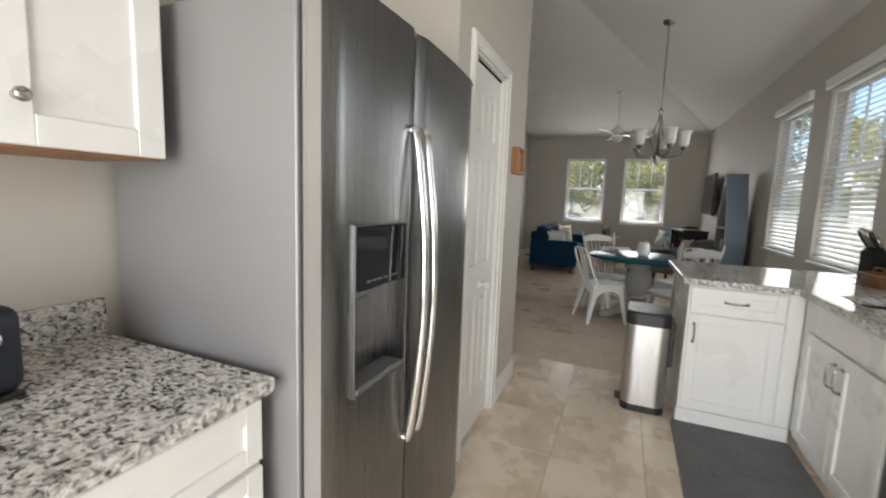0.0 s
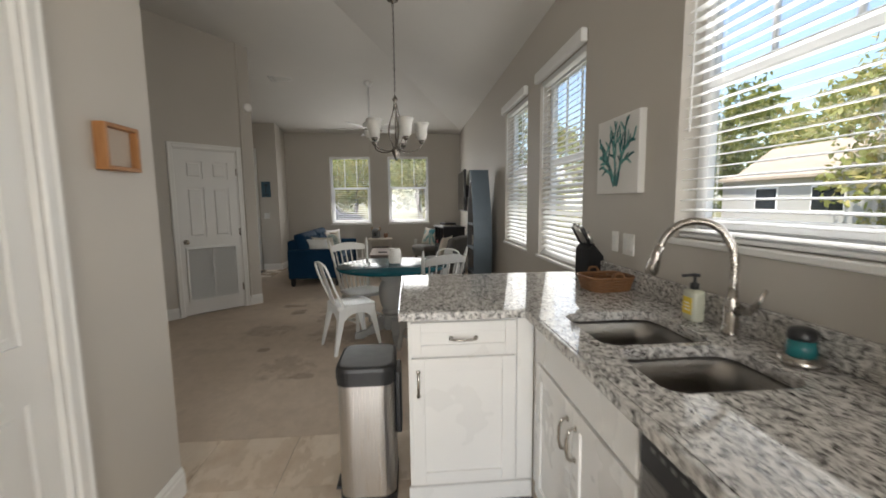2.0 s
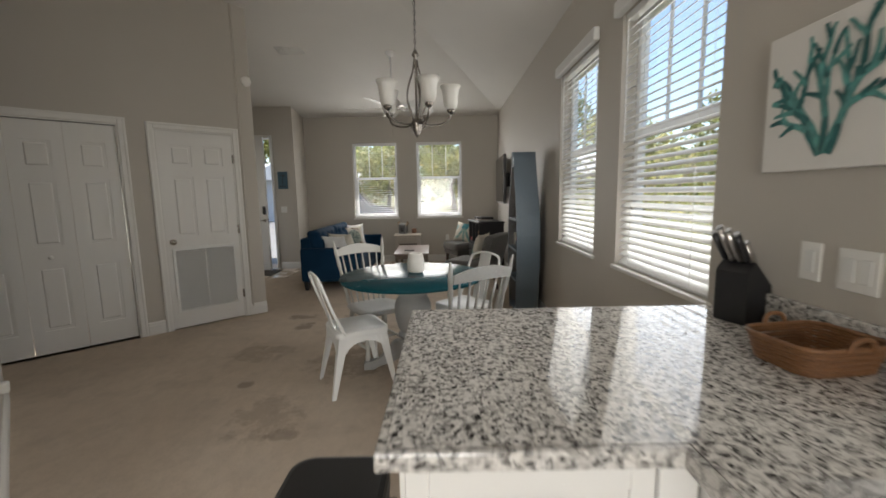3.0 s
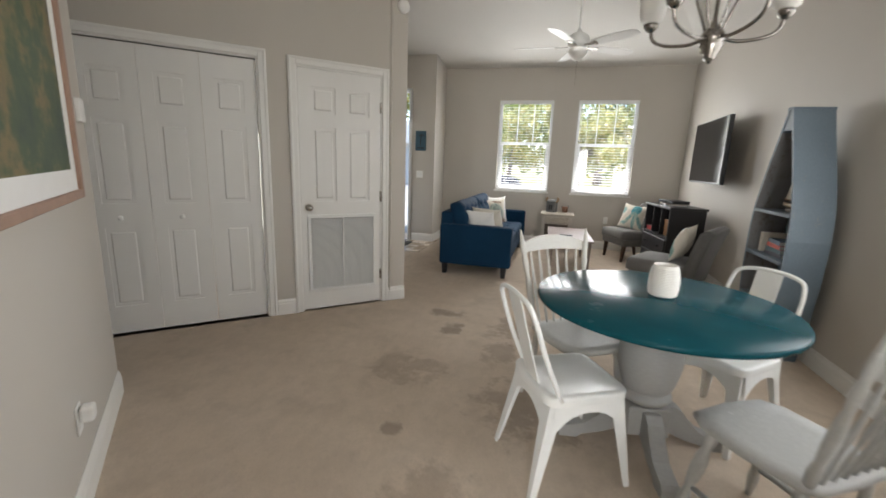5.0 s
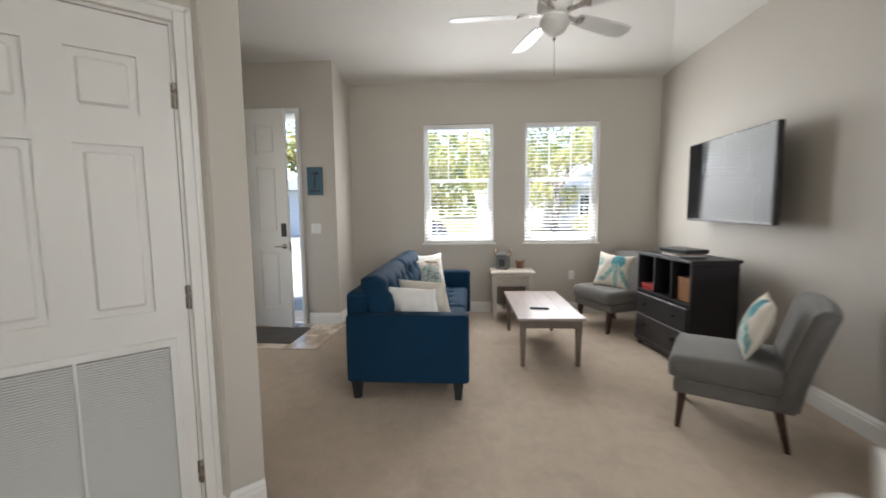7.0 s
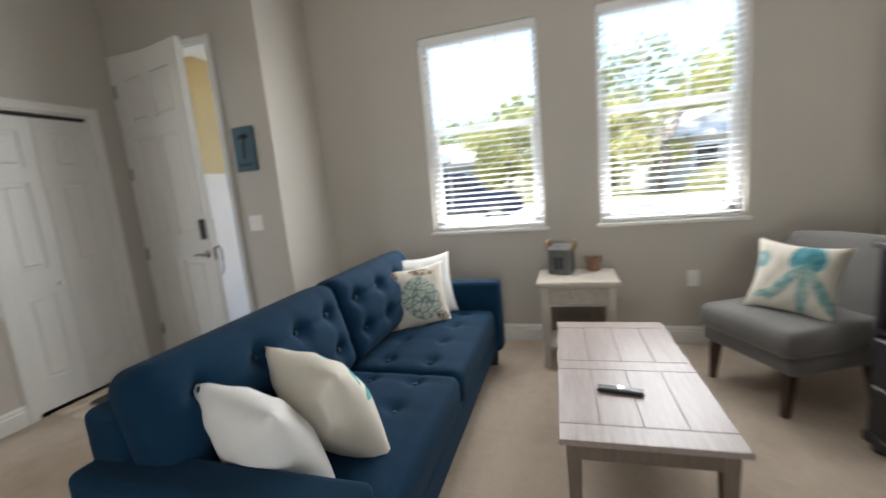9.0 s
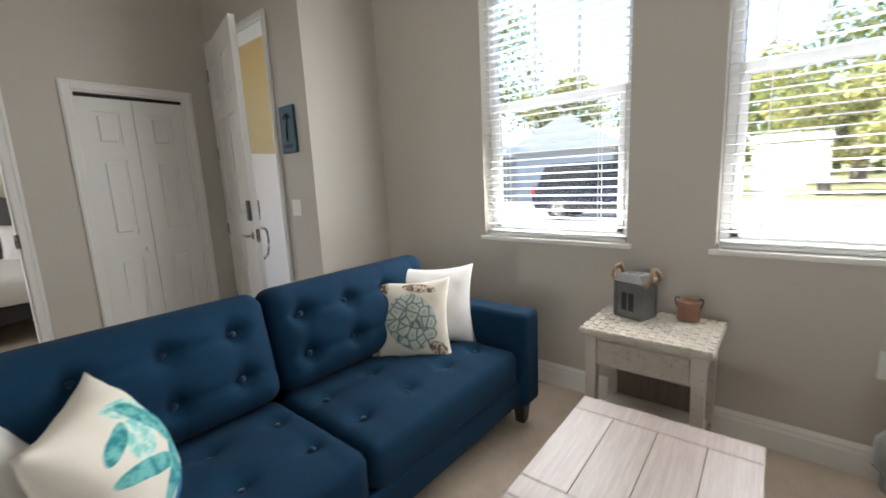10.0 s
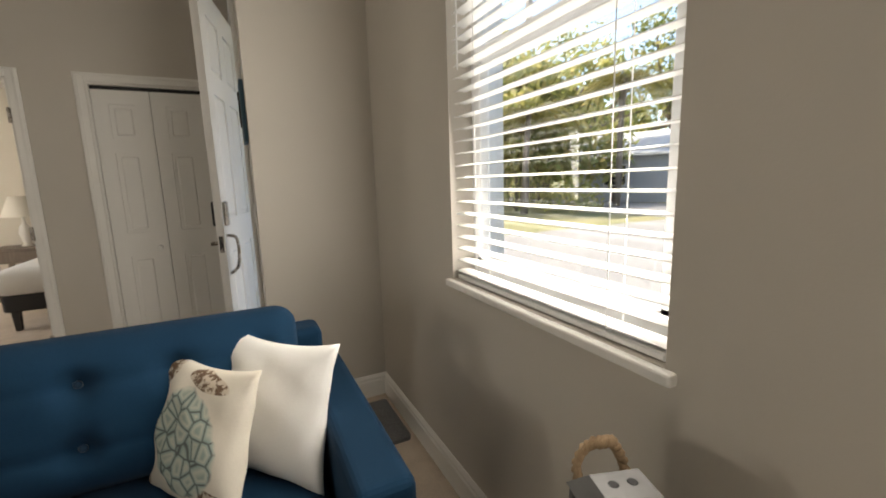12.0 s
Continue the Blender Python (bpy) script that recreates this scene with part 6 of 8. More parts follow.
def printed(name, layers, ground=(0.74, 0.69, 0.60)):
    """Cotton with a printed motif: layers of (blobs, colour, colour)."""
    n = Nodes(name)
    f = n.noise(380, 2, 0.6)
    base = n.ramp(f, [(0.3, tuple(c * 0.93 for c in ground)), (0.7, ground)])
    for blobs, c1, c2 in layers:
        inner = n.ramp(n.noise(26, 4, 0.7), [(0.42, c1), (0.56, c2)])
        base = n.mix(blob_mask(n, blobs), base, inner)
    n.bump(f, 0.3, 0.002)
    return n.set(base, 0.9)


def turtle_print():
    n = Nodes("sea_turtle_print")
    f = n.noise(380, 2, 0.6)
    base = n.ramp(f, [(0.3, (0.69, 0.64, 0.56)), (0.7, (0.75, 0.70, 0.61))])
    fl = n.ramp(n.noise(60, 3, 0.7), [(0.45, (0.60, 0.52, 0.42)), (0.52, (0.15, 0.09, 0.055))])
    base = n.mix(blob_mask(n, [(-0.145, 0.165, 0.045, 0.055, 30), (0.05, 0.150, 0.085, 0.022, -8), (0.135, -0.14, 0.05, 0.03, -30), (-0.17, 0.02, 0.018, 0.07, 5), (-0.17, -0.15, 0.02, 0.03, 0)]), base, fl)
    vor = n.node("ShaderNodeTexVoronoi", Scale=24.0)
    vor.feature = "DISTANCE_TO_EDGE"
    n.link(n.coord, vor.inputs["Vector"])
    scutes = n.ramp(vor.outputs["Distance"], [(0.02, (0.13, 0.15, 0.145)), (0.07, (0.33, 0.43, 0.40)), (0.22, (0.58, 0.60, 0.52)), (0.40, (0.34, 0.42, 0.38))])
    base = n.mix(blob_mask(n, [(0.015, -0.01, 0.125, 0.140, 35)]), base, scutes)
    n.bump(f, 0.3, 0.002)
    return n.set(base, 0.9)


def throw_pillow(m, material, label, s=0.46, puff=0.085):
    p = thing("throw_pillow", label, "pillow", m, "throw pillows")
    part("cover", pillow_mesh(s, puff), material, p, smooth=True)
    return p


TEAL, AQUA, BLUE = (0.02, 0.22, 0.24), (0.16, 0.46, 0.44), (0.015, 0.10, 0.24)
wave = printed("wave_print", [([(-0.04, 0.05, 0.07, 0.05, 20), (0.06, 0.10, 0.11, 0.035, -25)], (0.22, 0.55, 0.50), (0.62, 0.72, 0.64)), ([(0.08, 0.02, 0.055, 0.14, 34), (0.02, -0.08, 0.14, 0.035, 14), (-0.08, -0.02, 0.10, 0.025, -28), (-0.10, 0.09, 0.06, 0.022, 20)], TEAL, AQUA), ([(0.02, -0.13, 0.13, 0.018, 15), (0.16, -0.06, 0.015, 0.09, 10)], BLUE, (0.03, 0.2, 0.36))])
octo = printed("octopus_print", [([(0.05, 0.10, 0.075, 0.085, 0)], (0.05, 0.22, 0.27), (0.12, 0.34, 0.38)), ([(-0.02, -0.03, 0.028, 0.13, -30), (0.06, -0.06, 0.025, 0.14, 4), (0.13, -0.05, 0.025, 0.13, 30), (-0.09, -0.10, 0.07, 0.022, 25)], (0.16, 0.36, 0.36), (0.42, 0.53, 0.48)), ([(-0.15, 0.08, 0.04, 0.05, 0)], (0.2, 0.4, 0.42), (0.45, 0.55, 0.52))])
# leaning on the sofa: far pair, near pair
throw_pillow(pose(-1.006, 10.405, 0.637, -15, 1, 42), M["white_fab"], "plain white throw pillow in the sofa corner", 0.43, 0.075)
throw_pillow(pose(-1.0, 10.215, 0.615, -18, -1, 36), turtle_print(), "cream throw pillow printed with a sea turtle", 0.41, 0.07)
throw_pillow(pose(-0.955, 8.775, 0.59, -24, 0, 162), M["white_fab"], "plain white throw pillow against the sofa arm", 0.44, 0.105)
throw_pillow(pose(-0.885, 8.995, 0.60, -24, 0, 156), wave, "cream throw pillow printed with a blue-green wave", 0.44, 0.115)

# coffee table
ct = thing("coffee_table", "rectangular coffee table with pale washed plank top", "coffee table", pose(0.138, 9.745, 0, 0, 0, 1.5))
W, L, H = 0.565, 1.15, 0.432
planks = [(-W / 2, -L / 2, W / 2, -L / 2 + 0.10), (-W / 2, L / 2 - 0.10, W / 2, L / 2)]
for k in range(4):
    a = -W / 2 + k * W / 4
    planks += [(a, -L / 2 + 0.10, a + W / 4, -0.045), (a, 0.045, a + W / 4, L / 2 - 0.10)]
planks.append((-W / 2, -0.045, W / 2, 0.045))
for a, b, c, d in planks:
    part("plank", B((a + 0.0006, b + 0.0006, H - 0.022), (c - 0.0006, d - 0.0006, H), 0.0018, 1), M["ctop"], ct)
for lo, hi in (((-W / 2 + 0.03, -L / 2 + 0.035, H - 0.095), (W / 2 - 0.03, -L / 2 + 0.055, H - 0.0225)), ((-W / 2 + 0.03, L / 2 - 0.055, H - 0.095), (W / 2 - 0.03, L / 2 - 0.035, H - 0.0225)),
               ((-W / 2 + 0.03, -L / 2 + 0.055, H - 0.095), (-W / 2 + 0.05, L / 2 - 0.055, H - 0.0225)), ((W / 2 - 0.05, -L / 2 + 0.055, H - 0.095), (W / 2 - 0.03, L / 2 - 0.055, H - 0.0225))):
    part("apron", B(lo, hi, 0.002, 1), M["cleg"], ct)
for sx in (-1, 1):
    for sy in (-1, 1):
        tapered_leg(ct, sx * (W / 2 - 0.048), sy * (L / 2 - 0.053), H - 0.0225, M["cleg"], 0.026, 0.016)
rm = thing("remote_control", "slim black remote control on the coffee table", "remote control", pose(0.10, 9.505, H + 0.0006, 0, 0, -8))
part("body", B((-0.085, -0.021, 0.0), (0.085, 0.021, 0.016), 0.006, 3), M["black"], rm)
for k in range(10):
    part("button", B((-0.07 + 0.012 * k, -0.012, 0.0155), (-0.063 + 0.012 * k, -0.002, 0.018), 0.001, 1), M["zinc"], rm)
part("ring_pad", lathe(bmesh.new(), [(0.013, 0.0155), (0.013, 0.0175), (0.007, 0.0178)], 18, Matrix.Translation((0.0, 0.006, 0))), M["chrome"], rm)

# end table
et = thing("end_table", "small white-washed wicker end table with a drawer", "end table", Matrix.Translation((-0.032, 10.785, 0)))
EW, ED, EH = 0.525, 0.405, 0.60
part("tabletop", B((-EW / 2, -ED / 2, EH - 0.035), (EW / 2, ED / 2, EH - 0.004), 0.010, 3), M["wicker_white"], et)
wv = None
for i in range(15):
    for j in range(11):
        if wv is None:
            ob = part("weave_strip", B((-0.0165, -0.0135, 0.0), (0.0165, 0.0135, 0.006), 0.0045, 1), M["wicker_white"], et)
            wv = ob.data
        else:
            ob = new("weave_strip", wv)
            ob.parent = et
        ob.matrix_basis = pose(-EW / 2 + 0.018 + i * 0.035, -ED / 2 + 0.0175 + j * 0.037, EH - 0.0055 + (0.0016 if (i + j) % 2 else 0), 0, 0, 90 * ((i + j) % 2))
for sx in (-1, 1):
    for sy in (-1, 1):
        tapered_leg(et, sx * (EW / 2 - 0.05), sy * (ED / 2 - 0.045), EH - 0.0355, M["whitewash"], 0.024, 0.022)
part("drawer_case", B((-EW / 2 + 0.045, -ED / 2 + 0.03, EH - 0.17), (EW / 2 - 0.045, ED / 2 - 0.03, EH - 0.036)), M["whitewash"], et)
dr = part("drawer_front", B((-EW / 2 + 0.08, -ED / 2 + 0.018, EH - 0.155), (EW / 2 - 0.08, -ED / 2 + 0.029, EH - 0.05), 0.003, 1), M["wicker_white"], et, "woven wicker drawer front")
for k in range(9):
    part("reed", tube(bmesh.new(), [(-EW / 2 + 0.085, -ED / 2 + 0.017, EH - 0.148 + 0.0115 * k), (EW / 2 - 0.085, -ED / 2 + 0.017, EH - 0.148 + 0.0115 * k)], 0.005, 6), M["wicker_white"], dr)
part("low_shelf", B((-EW / 2 + 0.045, -ED / 2 + 0.04, 0.12), (EW / 2 - 0.045, ED / 2 - 0.04, 0.14), 0.003, 1), M["whitewash"], et)
part("back_panel", B((-EW / 2 + 0.055, ED / 2 - 0.05, 0.141), (EW / 2 - 0.055, ED / 2 - 0.04, EH - 0.1705)), M["cleg"], et)
la = thing("lantern", "square weathered zinc lantern with jute rope handles", "lantern", pose(-0.128, 10.865, EH + 0.0022, 0, 0, -18) @ Matrix.Scale(1.07, 4))
part("floor_plate", B((-0.066, -0.058, 0.0), (0.066, 0.058, 0.01), 0.002, 1), M["zinc"], la)
for sx in (-1, 1):
    for sy in (-1, 1):
        part("corner_post", B((sx * 0.062 - 0.006, sy * 0.054 - 0.006, 0.0101), (sx * 0.062 + 0.006, sy * 0.054 + 0.006, 0.165)), M["zinc"], la)
for sx in (-1, 1):
    part("side_panel", B((sx * 0.060 - 0.0015, -0.048, 0.0102), (sx * 0.060 + 0.0015, 0.048, 0.164)), M["zinc"], la)
for sy in (-1, 1):
    part("side_panel", B((-0.056, sy * 0.052 - 0.0015, 0.0102), (0.056, sy * 0.052 + 0.0015, 0.164)), M["zinc"], la)
    # dark plate on the closed panel; the opening's inner shade is its colour
    part("opening", B((-0.032, sy * 0.0538 - 0.0008, 0.035), (0.026, sy * 0.0538 + 0.0008, 0.115)), M["rubber"], la, "near-black plate for the shade inside an opening")
    part("mullion", B((-0.006, sy * 0.0546 - 0.001, 0.035), (0.0, sy * 0.0546 + 0.001, 0.115)), M["zinc"], la)
roof = bmesh.new()
lo_ = [roof.verts.new(p) for p in ((-0.072, -0.064, 0.165), (0.072, -0.064, 0.165), (0.072, 0.064, 0.165), (-0.072, 0.064, 0.165))]
hi_ = [roof.verts.new(p) for p in ((-0.045, -0.04, 0.195), (0.045, -0.04, 0.195), (0.045, 0.04, 0.195), (-0.045, 0.04, 0.195))]
roof.faces.new(lo_[::-1])
roof.faces.new(hi_)
for k in range(4):
    roof.faces.new((lo_[k], lo_[(k + 1) % 4], hi_[(k + 1) % 4], hi_[k]))
part("lid", roof, M["zinc"], la, "pierced zinc lid")
# dark discs on the closed lid, coloured as the shade in air holes
for u, v in ((-0.02, -0.015), (0.02, -0.015), (-0.02, 0.015), (0.02, 0.015)):
    part("air_hole", lathe(bmesh.new(), [(0.008, 0.1951), (0.007, 0.1958)], 12, Matrix.Translation((u, v, 0))), M["rubber"], la)
for sx in (-1, 1):
    pts = spline([(sx * 0.068, -0.040, 0.150), (sx * 0.088, -0.040, 0.180), (sx * 0.088, -0.022, 0.212), (sx * 0.078, 0.0, 0.222), (sx * 0.088, 0.022, 0.212), (sx * 0.088, 0.040, 0.180), (sx * 0.068, 0.040, 0.150)], 8)
    for strand in range(2):
        twist = [p + 0.0048 * Vector((math.cos(1.1 * i + math.pi * strand), 0.4 * math.sin(1.1 * i + math.pi * strand), math.sin(1.1 * i + math.pi * strand))) for i, p in enumerate(pts)]
        part("rope_strand", tube(bmesh.new(), twist, 0.0062, 7), M["rope"], la, "twisted jute rope handle", True)
po = thing("pot", "small brown wood-look candle pot on the end table", "pot", Matrix.Translation((0.085, 10.93, EH + 0.0022)))
part("body", lathe(bmesh.new(), [(0.034, 0.0), (0.044, 0.002), (0.046, 0.01), (0.047, 0.088), (0.045, 0.092), (0.041, 0.092), (0.040, 0.075), (0.01, 0.072)], 28, None, False), M["pot"], po, smooth=True)
for sg in (-1, 1):
    strap = spline([(sg * 0.046, 0.0, 0.055), (sg * 0.056, 0.0, 0.088), (sg * 0.050, 0.0, 0.104), (sg * 0.036, 0.0, 0.098)], 5)
    part("strap", tube(bmesh.new(), strap, 0.0032, 6), M["rubber"], po, "dark leather strap", True)
part("wax", lathe(bmesh.new(), [(0.002, 0.0745), (0.0395, 0.0745)], 24, None, False), M["amber"], po)


def slipper_chair(m, label):
    """A low armless chair facing local +x, with a swept winged back."""
    ch = thing("slipper_chair", label, "armchair", m, "grey slipper chairs")
    part("frame", B((-0.24, -0.29, 0.235), (0.31, 0.29, 0.335), 0.025, 3), M["grey_fab"], ch)
    s = part("seat_cushion", cushion(0.58, 0.60, 0.125, (), 18, 0.02, 0.045), M["grey_fab"], ch, "", True)
    s.matrix_basis = Matrix.Translation((0.05, 0, 0.3355))
    bm = bmesh.new()
    n, cols = 16, []
    for i in range(n + 1):
        v = -1 + 2 * i / n
        wing = 0.035 * abs(v) ** 3
        for_side = []
        hts = [0.24, 0.40, 0.55, 0.70, 0.79, 0.82]
        for h in hts:
            t = (h - 0.24) / 0.58
            x = -0.225 - 0.17 * t ** 1.25 + wing * t
            half = 0.30 + 0.035 * t
            zz = h + 0.018 * (1 - v * v) * t
            for_side.append((x, v * half, zz))
        cols.append(for_side)
    front = [[bm.verts.new((x + (0.055 if k < 5 else 0.03), y, z)) for k, (x, y, z) in enumerate(c)] for c in cols]
    back = [[bm.verts.new((x - (0.055 if k < 5 else 0.03), y, z)) for k, (x, y, z) in enumerate(c)] for c in cols]
    for i in range(n):
        for k in range(5):
            bm.faces.new((front[i][k], front[i + 1][k], front[i + 1][k + 1], front[i][k + 1]))
            bm.faces.new((back[i][k], back[i][k + 1], back[i + 1][k + 1], back[i + 1][k]))
        bm.faces.new((front[i][5], front[i + 1][5], back[i + 1][5], back[i][5]))
        bm.faces.new((front[i][0], back[i][0], back[i + 1][0], front[i + 1][0]))
    for i in (0, n):
        for k in range(5):
            bm.faces.new((front[i][k], front[i][k + 1], back[i][k + 1], back[i][k]))
    bmesh.ops.recalc_face_normals(bm, faces=bm.faces)
    bmesh.ops.bevel(bm, geom=[e for e in bm.edges if len(e.link_faces) == 2 and e.calc_face_angle(0) > 1.0], offset=0.018, segments=3, affect="EDGES")
    part("backrest", bm, M["grey_fab"], ch, "", True)
    part("seam", tube(bmesh.new(), [(0.335, -0.27, 0.337), (0.335, 0.27, 0.337)], 0.004, 6), M["grey_fab"], ch)
    for sx, lx in ((-0.20, -0.05), (0.26, 0.02)):
        for sy in (-0.23, 0.23):
            tapered_leg(ch, sx, sy, 0.2355, M["darkleg"], 0.024, 0.014, (lx, 0.0))
    return ch


slipper_chair(facing(1.11, 8.335, 150), "grey upholstered slipper chair with dark legs by the cabinet")
slipper_chair(facing(1.085, 10.48, 205), "grey upholstered slipper chair in the far corner")
throw_pillow(pose(1.19, 8.285, 0.645, -18, 0, -120), octo, "cream throw pillow printed with teal sea life", 0.38, 0.07)
throw_pillow(pose(1.06, 10.42, 0.645, -20, 4, -42), octo, "cream throw pillow with a teal octopus print", 0.40, 0.07)

# dark distressed cabinet
fx, fy = Vector((1.136, 9.94)), Vector((1.247, 9.15))
ang = math.degrees(math.atan2(fy.x - fx.x, -(fy.y - fx.y)))
kc = thing("media_cabinet", "distressed black media cabinet with cubbies and two drawers", "cabinet", pose(1.19, 9.545, 0, 0, 0, ang) @ Matrix(((0, 1, 0, 0), (-1, 0, 0, 0), (0, 0, 1, 0), (0, 0, 0, 1))))
KW_, KD, KH = 0.80, 0.42, 0.92
part("top", B((-KW_ / 2 - 0.02, -0.015, KH - 0.028), (KW_ / 2 + 0.02, KD, KH), 0.006, 2), M["blackwood"], kc)
for x in (-KW_ / 2, KW_ / 2 - 0.022):
    part("side", B((x, 0.0, 0.09), (x + 0.022, KD - 0.012, KH - 0.0285)), M["blackwood"], kc)
part("back", B((-KW_ / 2 + 0.022, KD - 0.03, 0.09), (KW_ / 2 - 0.022, KD - 0.018, KH - 0.0285)), M["blackwood"], kc)
for z in (0.09, 0.535):
    part("shelf", B((-KW_ / 2 + 0.022, 0.0, z), (KW_ / 2 - 0.022, KD - 0.03, z + 0.022)), M["blackwood"], kc)
for x in (-0.135, 0.12):
    part("divider", B((x, 0.004, 0.5572), (x + 0.018, KD - 0.03, KH - 0.0285)), M["blackwood"], kc)
for z0, z1 in ((0.118, 0.315), (0.325, 0.522)):
    d = part("drawer_front", B((-KW_ / 2 + 0.028, -0.012, z0), (KW_ / 2 - 0.028, 0.01, z1), 0.005, 2), M["blackwood"], kc)
    part("moulding", B((-KW_ / 2 + 0.028, -0.018, z1 - 0.012), (KW_ / 2 - 0.028, -0.010, z1 - 0.002), 0.003, 1), worn("worn_black_edge", (0.05, 0.048, 0.05), (0.42, 0.40, 0.38), 0.50, 14, (1, 1, 3), 0.5), d)
    for x in (-0.22, 0.22):
        knob(d, (x, -0.012, (z0 + z1) / 2), (0, -1, 0), M["rubber"], 0.016)
part("plinth", B((-KW_ / 2 - 0.008, -0.014, 0.045), (KW_ / 2 + 0.008, KD - 0.01, 0.0895), 0.006, 2), M["blackwood"], kc)
for x in (-KW_ / 2 + 0.04, KW_ / 2 - 0.04):
    for y in (0.035, KD - 0.05):
        part("bun_foot", lathe(bmesh.new(), [(0.018, 0.0), (0.034, 0.01), (0.036, 0.028), (0.024, 0.045)], 16, Matrix.Translation((x, y, 0))), M["blackwood"], kc, smooth=True)
KMT = kc.matrix_world.copy()
dv = thing("media_player", "flat black disc player on the cabinet", "media player", KMT @ pose(0.03, 0.17, KH + 0.024, 0, 0, 6))
part("case", B((-0.17, -0.11, 0.004), (0.17, 0.11, 0.04), 0.005, 2), M["black"], dv)
part("front_strip", B((-0.168, -0.1112, 0.014), (0.168, -0.110, 0.028)), M["screen"], dv)
mg = thing("magazine_stack", "short stack of glossy magazines on the cabinet", "magazines", KMT @ pose(0.05, 0.17, KH + 0.0006, 0, 0, -4))
mags = [paint("magazine_a", (0.42, 0.44, 0.46), 0.25, 0.4, 15, 0.0), M["paper"], paint("magazine_b", (0.5, 0.42, 0.36), 0.25, 0.4, 15, 0.0)]
for k in range(3):
    part("magazine", B((-0.15 + 0.008 * k, -0.12 - 0.006 * k, 0.0075 * k), (0.14 + 0.008 * k, 0.10 - 0.006 * k, 0.0075 * k + 0.0072), 0.001, 1), mags[k], mg)
gb = thing("game_box", "red board game box in the cabinet cubby", "box", KMT @ pose(-0.27, 0.14, 0.5575, 0, 0, 5))
part("bottom", B((-0.09, -0.11, 0.0), (0.09, 0.11, 0.035), 0.002, 1), paint("red_box", (0.42, 0.03, 0.03), 0.4, 0.2, 20, 0.0), gb)
part("lid", B((-0.093, -0.113, 0.028), (0.093, 0.113, 0.055), 0.002, 1), paint("red_box_lid", (0.50, 0.06, 0.06), 0.35, 0.3, 20, 0.0), gb)
bx = thing("woven_box", "amber woven box in the cabinet cubby", "box", KMT @ pose(0.255, 0.15, 0.5575))
part("body", B((-0.085, -0.11, 0.0), (0.085, 0.11, 0.17), 0.008, 2), M["amber"], bx)
part("lid", B((-0.088, -0.113, 0.1705), (0.088, 0.113, 0.20), 0.006, 2), M["amber"], bx)

# television on a swing mount
tv = thing("television", "flat black wall-mounted television, switched off", "television", pose(1.607, 9.415, 1.58, 0, 0, 0) @ Matrix(((0, 1, 0, 0), (-1, 0, 0, 0), (0, 0, 1, 0), (0, 0, 0, 1))) @ pose(0, 0, 0, 0, 0, -2.2))
part("housing", B((-0.63, 0.0, -0.365), (0.63, 0.045, 0.365), 0.006, 2), M["black"], tv)
part("screen", B((-0.618, -0.0022, -0.345), (0.618, -0.0004, 0.353)), M["screen"], tv, "dark glossy screen")
part("rear_bulge", B((-0.40, 0.0455, -0.28), (0.40, 0.075, 0.10), 0.02, 2), M["black"], tv)
part("wall_bracket", B((-0.12, 0.0755, -0.11), (0.12, 0.155, 0.11), 0.004, 1), M["rubber"], tv)

# boat-shaped shelf against the dining wall
BY = 7.33
bs = thing("boat_bookcase", "blue-grey boat-shaped bookcase standing on its stern", "bookcase", Matrix(((0, 1, 0, 1.475), (-1, 0, 0, BY), (0, 0, 1, 0), (0, 0, 0, 1))))
BD = 0.25


def hull(z):
    """Half width of the boat at a height."""
    pts = [(0.0, 0.185), (0.3, 0.245), (0.6, 0.276), (0.9, 0.285), (1.1, 0.265), (1.3, 0.205), (1.5, 0.128), (1.65, 0.068), (1.8, 0.014)]
    for (za, a), (zb, b) in zip(pts, pts[1:]):
        if za <= z <= zb:
            t = (z - za) / (zb - za)
            return a + (b - a) * t
    return 0.03


zs_ = [1.80 * k / 24 for k in range(25)]
for sg, mt in ((1, M["boat_out"]), (-1, M["boat_out"])):
    bm = bmesh.new()
    rows_ = []
    for z in zs_:
        h = hull(z)
        rows_.append([bm.verts.new(p) for p in ((sg * h, 0.0, z), (sg * (h + 0.020), 0.0, z), (sg * (h + 0.020), BD, z), (sg * h, BD, z))])
    for ra, rb in zip(rows_, rows_[1:]):
        for k in range(4):
            bm.faces.new((ra[k], ra[(k + 1) % 4], rb[(k + 1) % 4], rb[k]))
    bm.faces.new(rows_[0])
    bm.faces.new(rows_[-1])
    bmesh.ops.recalc_face_normals(bm, faces=bm.faces)
    part("hull_side", bm, mt, bs)
    bm = bmesh.new()
    rows_ = [[bm.verts.new(p) for p in ((sg * (hull(z) - 0.004), 0.002, z), (sg * hull(z) - sg * 0.0005, 0.002, z), (sg * hull(z) - sg * 0.0005, BD - 0.012, z), (sg * (hull(z) - 0.004), BD - 0.012, z))] for z in zs_[:23]]
    for ra, rb in zip(rows_, rows_[1:]):
        for k in range(4):
            bm.faces.new((ra[k], ra[(k + 1) % 4], rb[(k + 1) % 4], rb[k]))
    bmesh.ops.recalc_face_normals(bm, faces=bm.faces)
    part("side_lining", bm, M["boat_side"], bs, "weathered grey inside lining")
outline = [(hull(z), z) for z in zs_] + [(-hull(z), z) for z in zs_[::-1]]
part("back_panel", prism(bmesh.new(), outline, BD - 0.011, BD, "y"), M["boat_in"], bs, "dark teal back board")
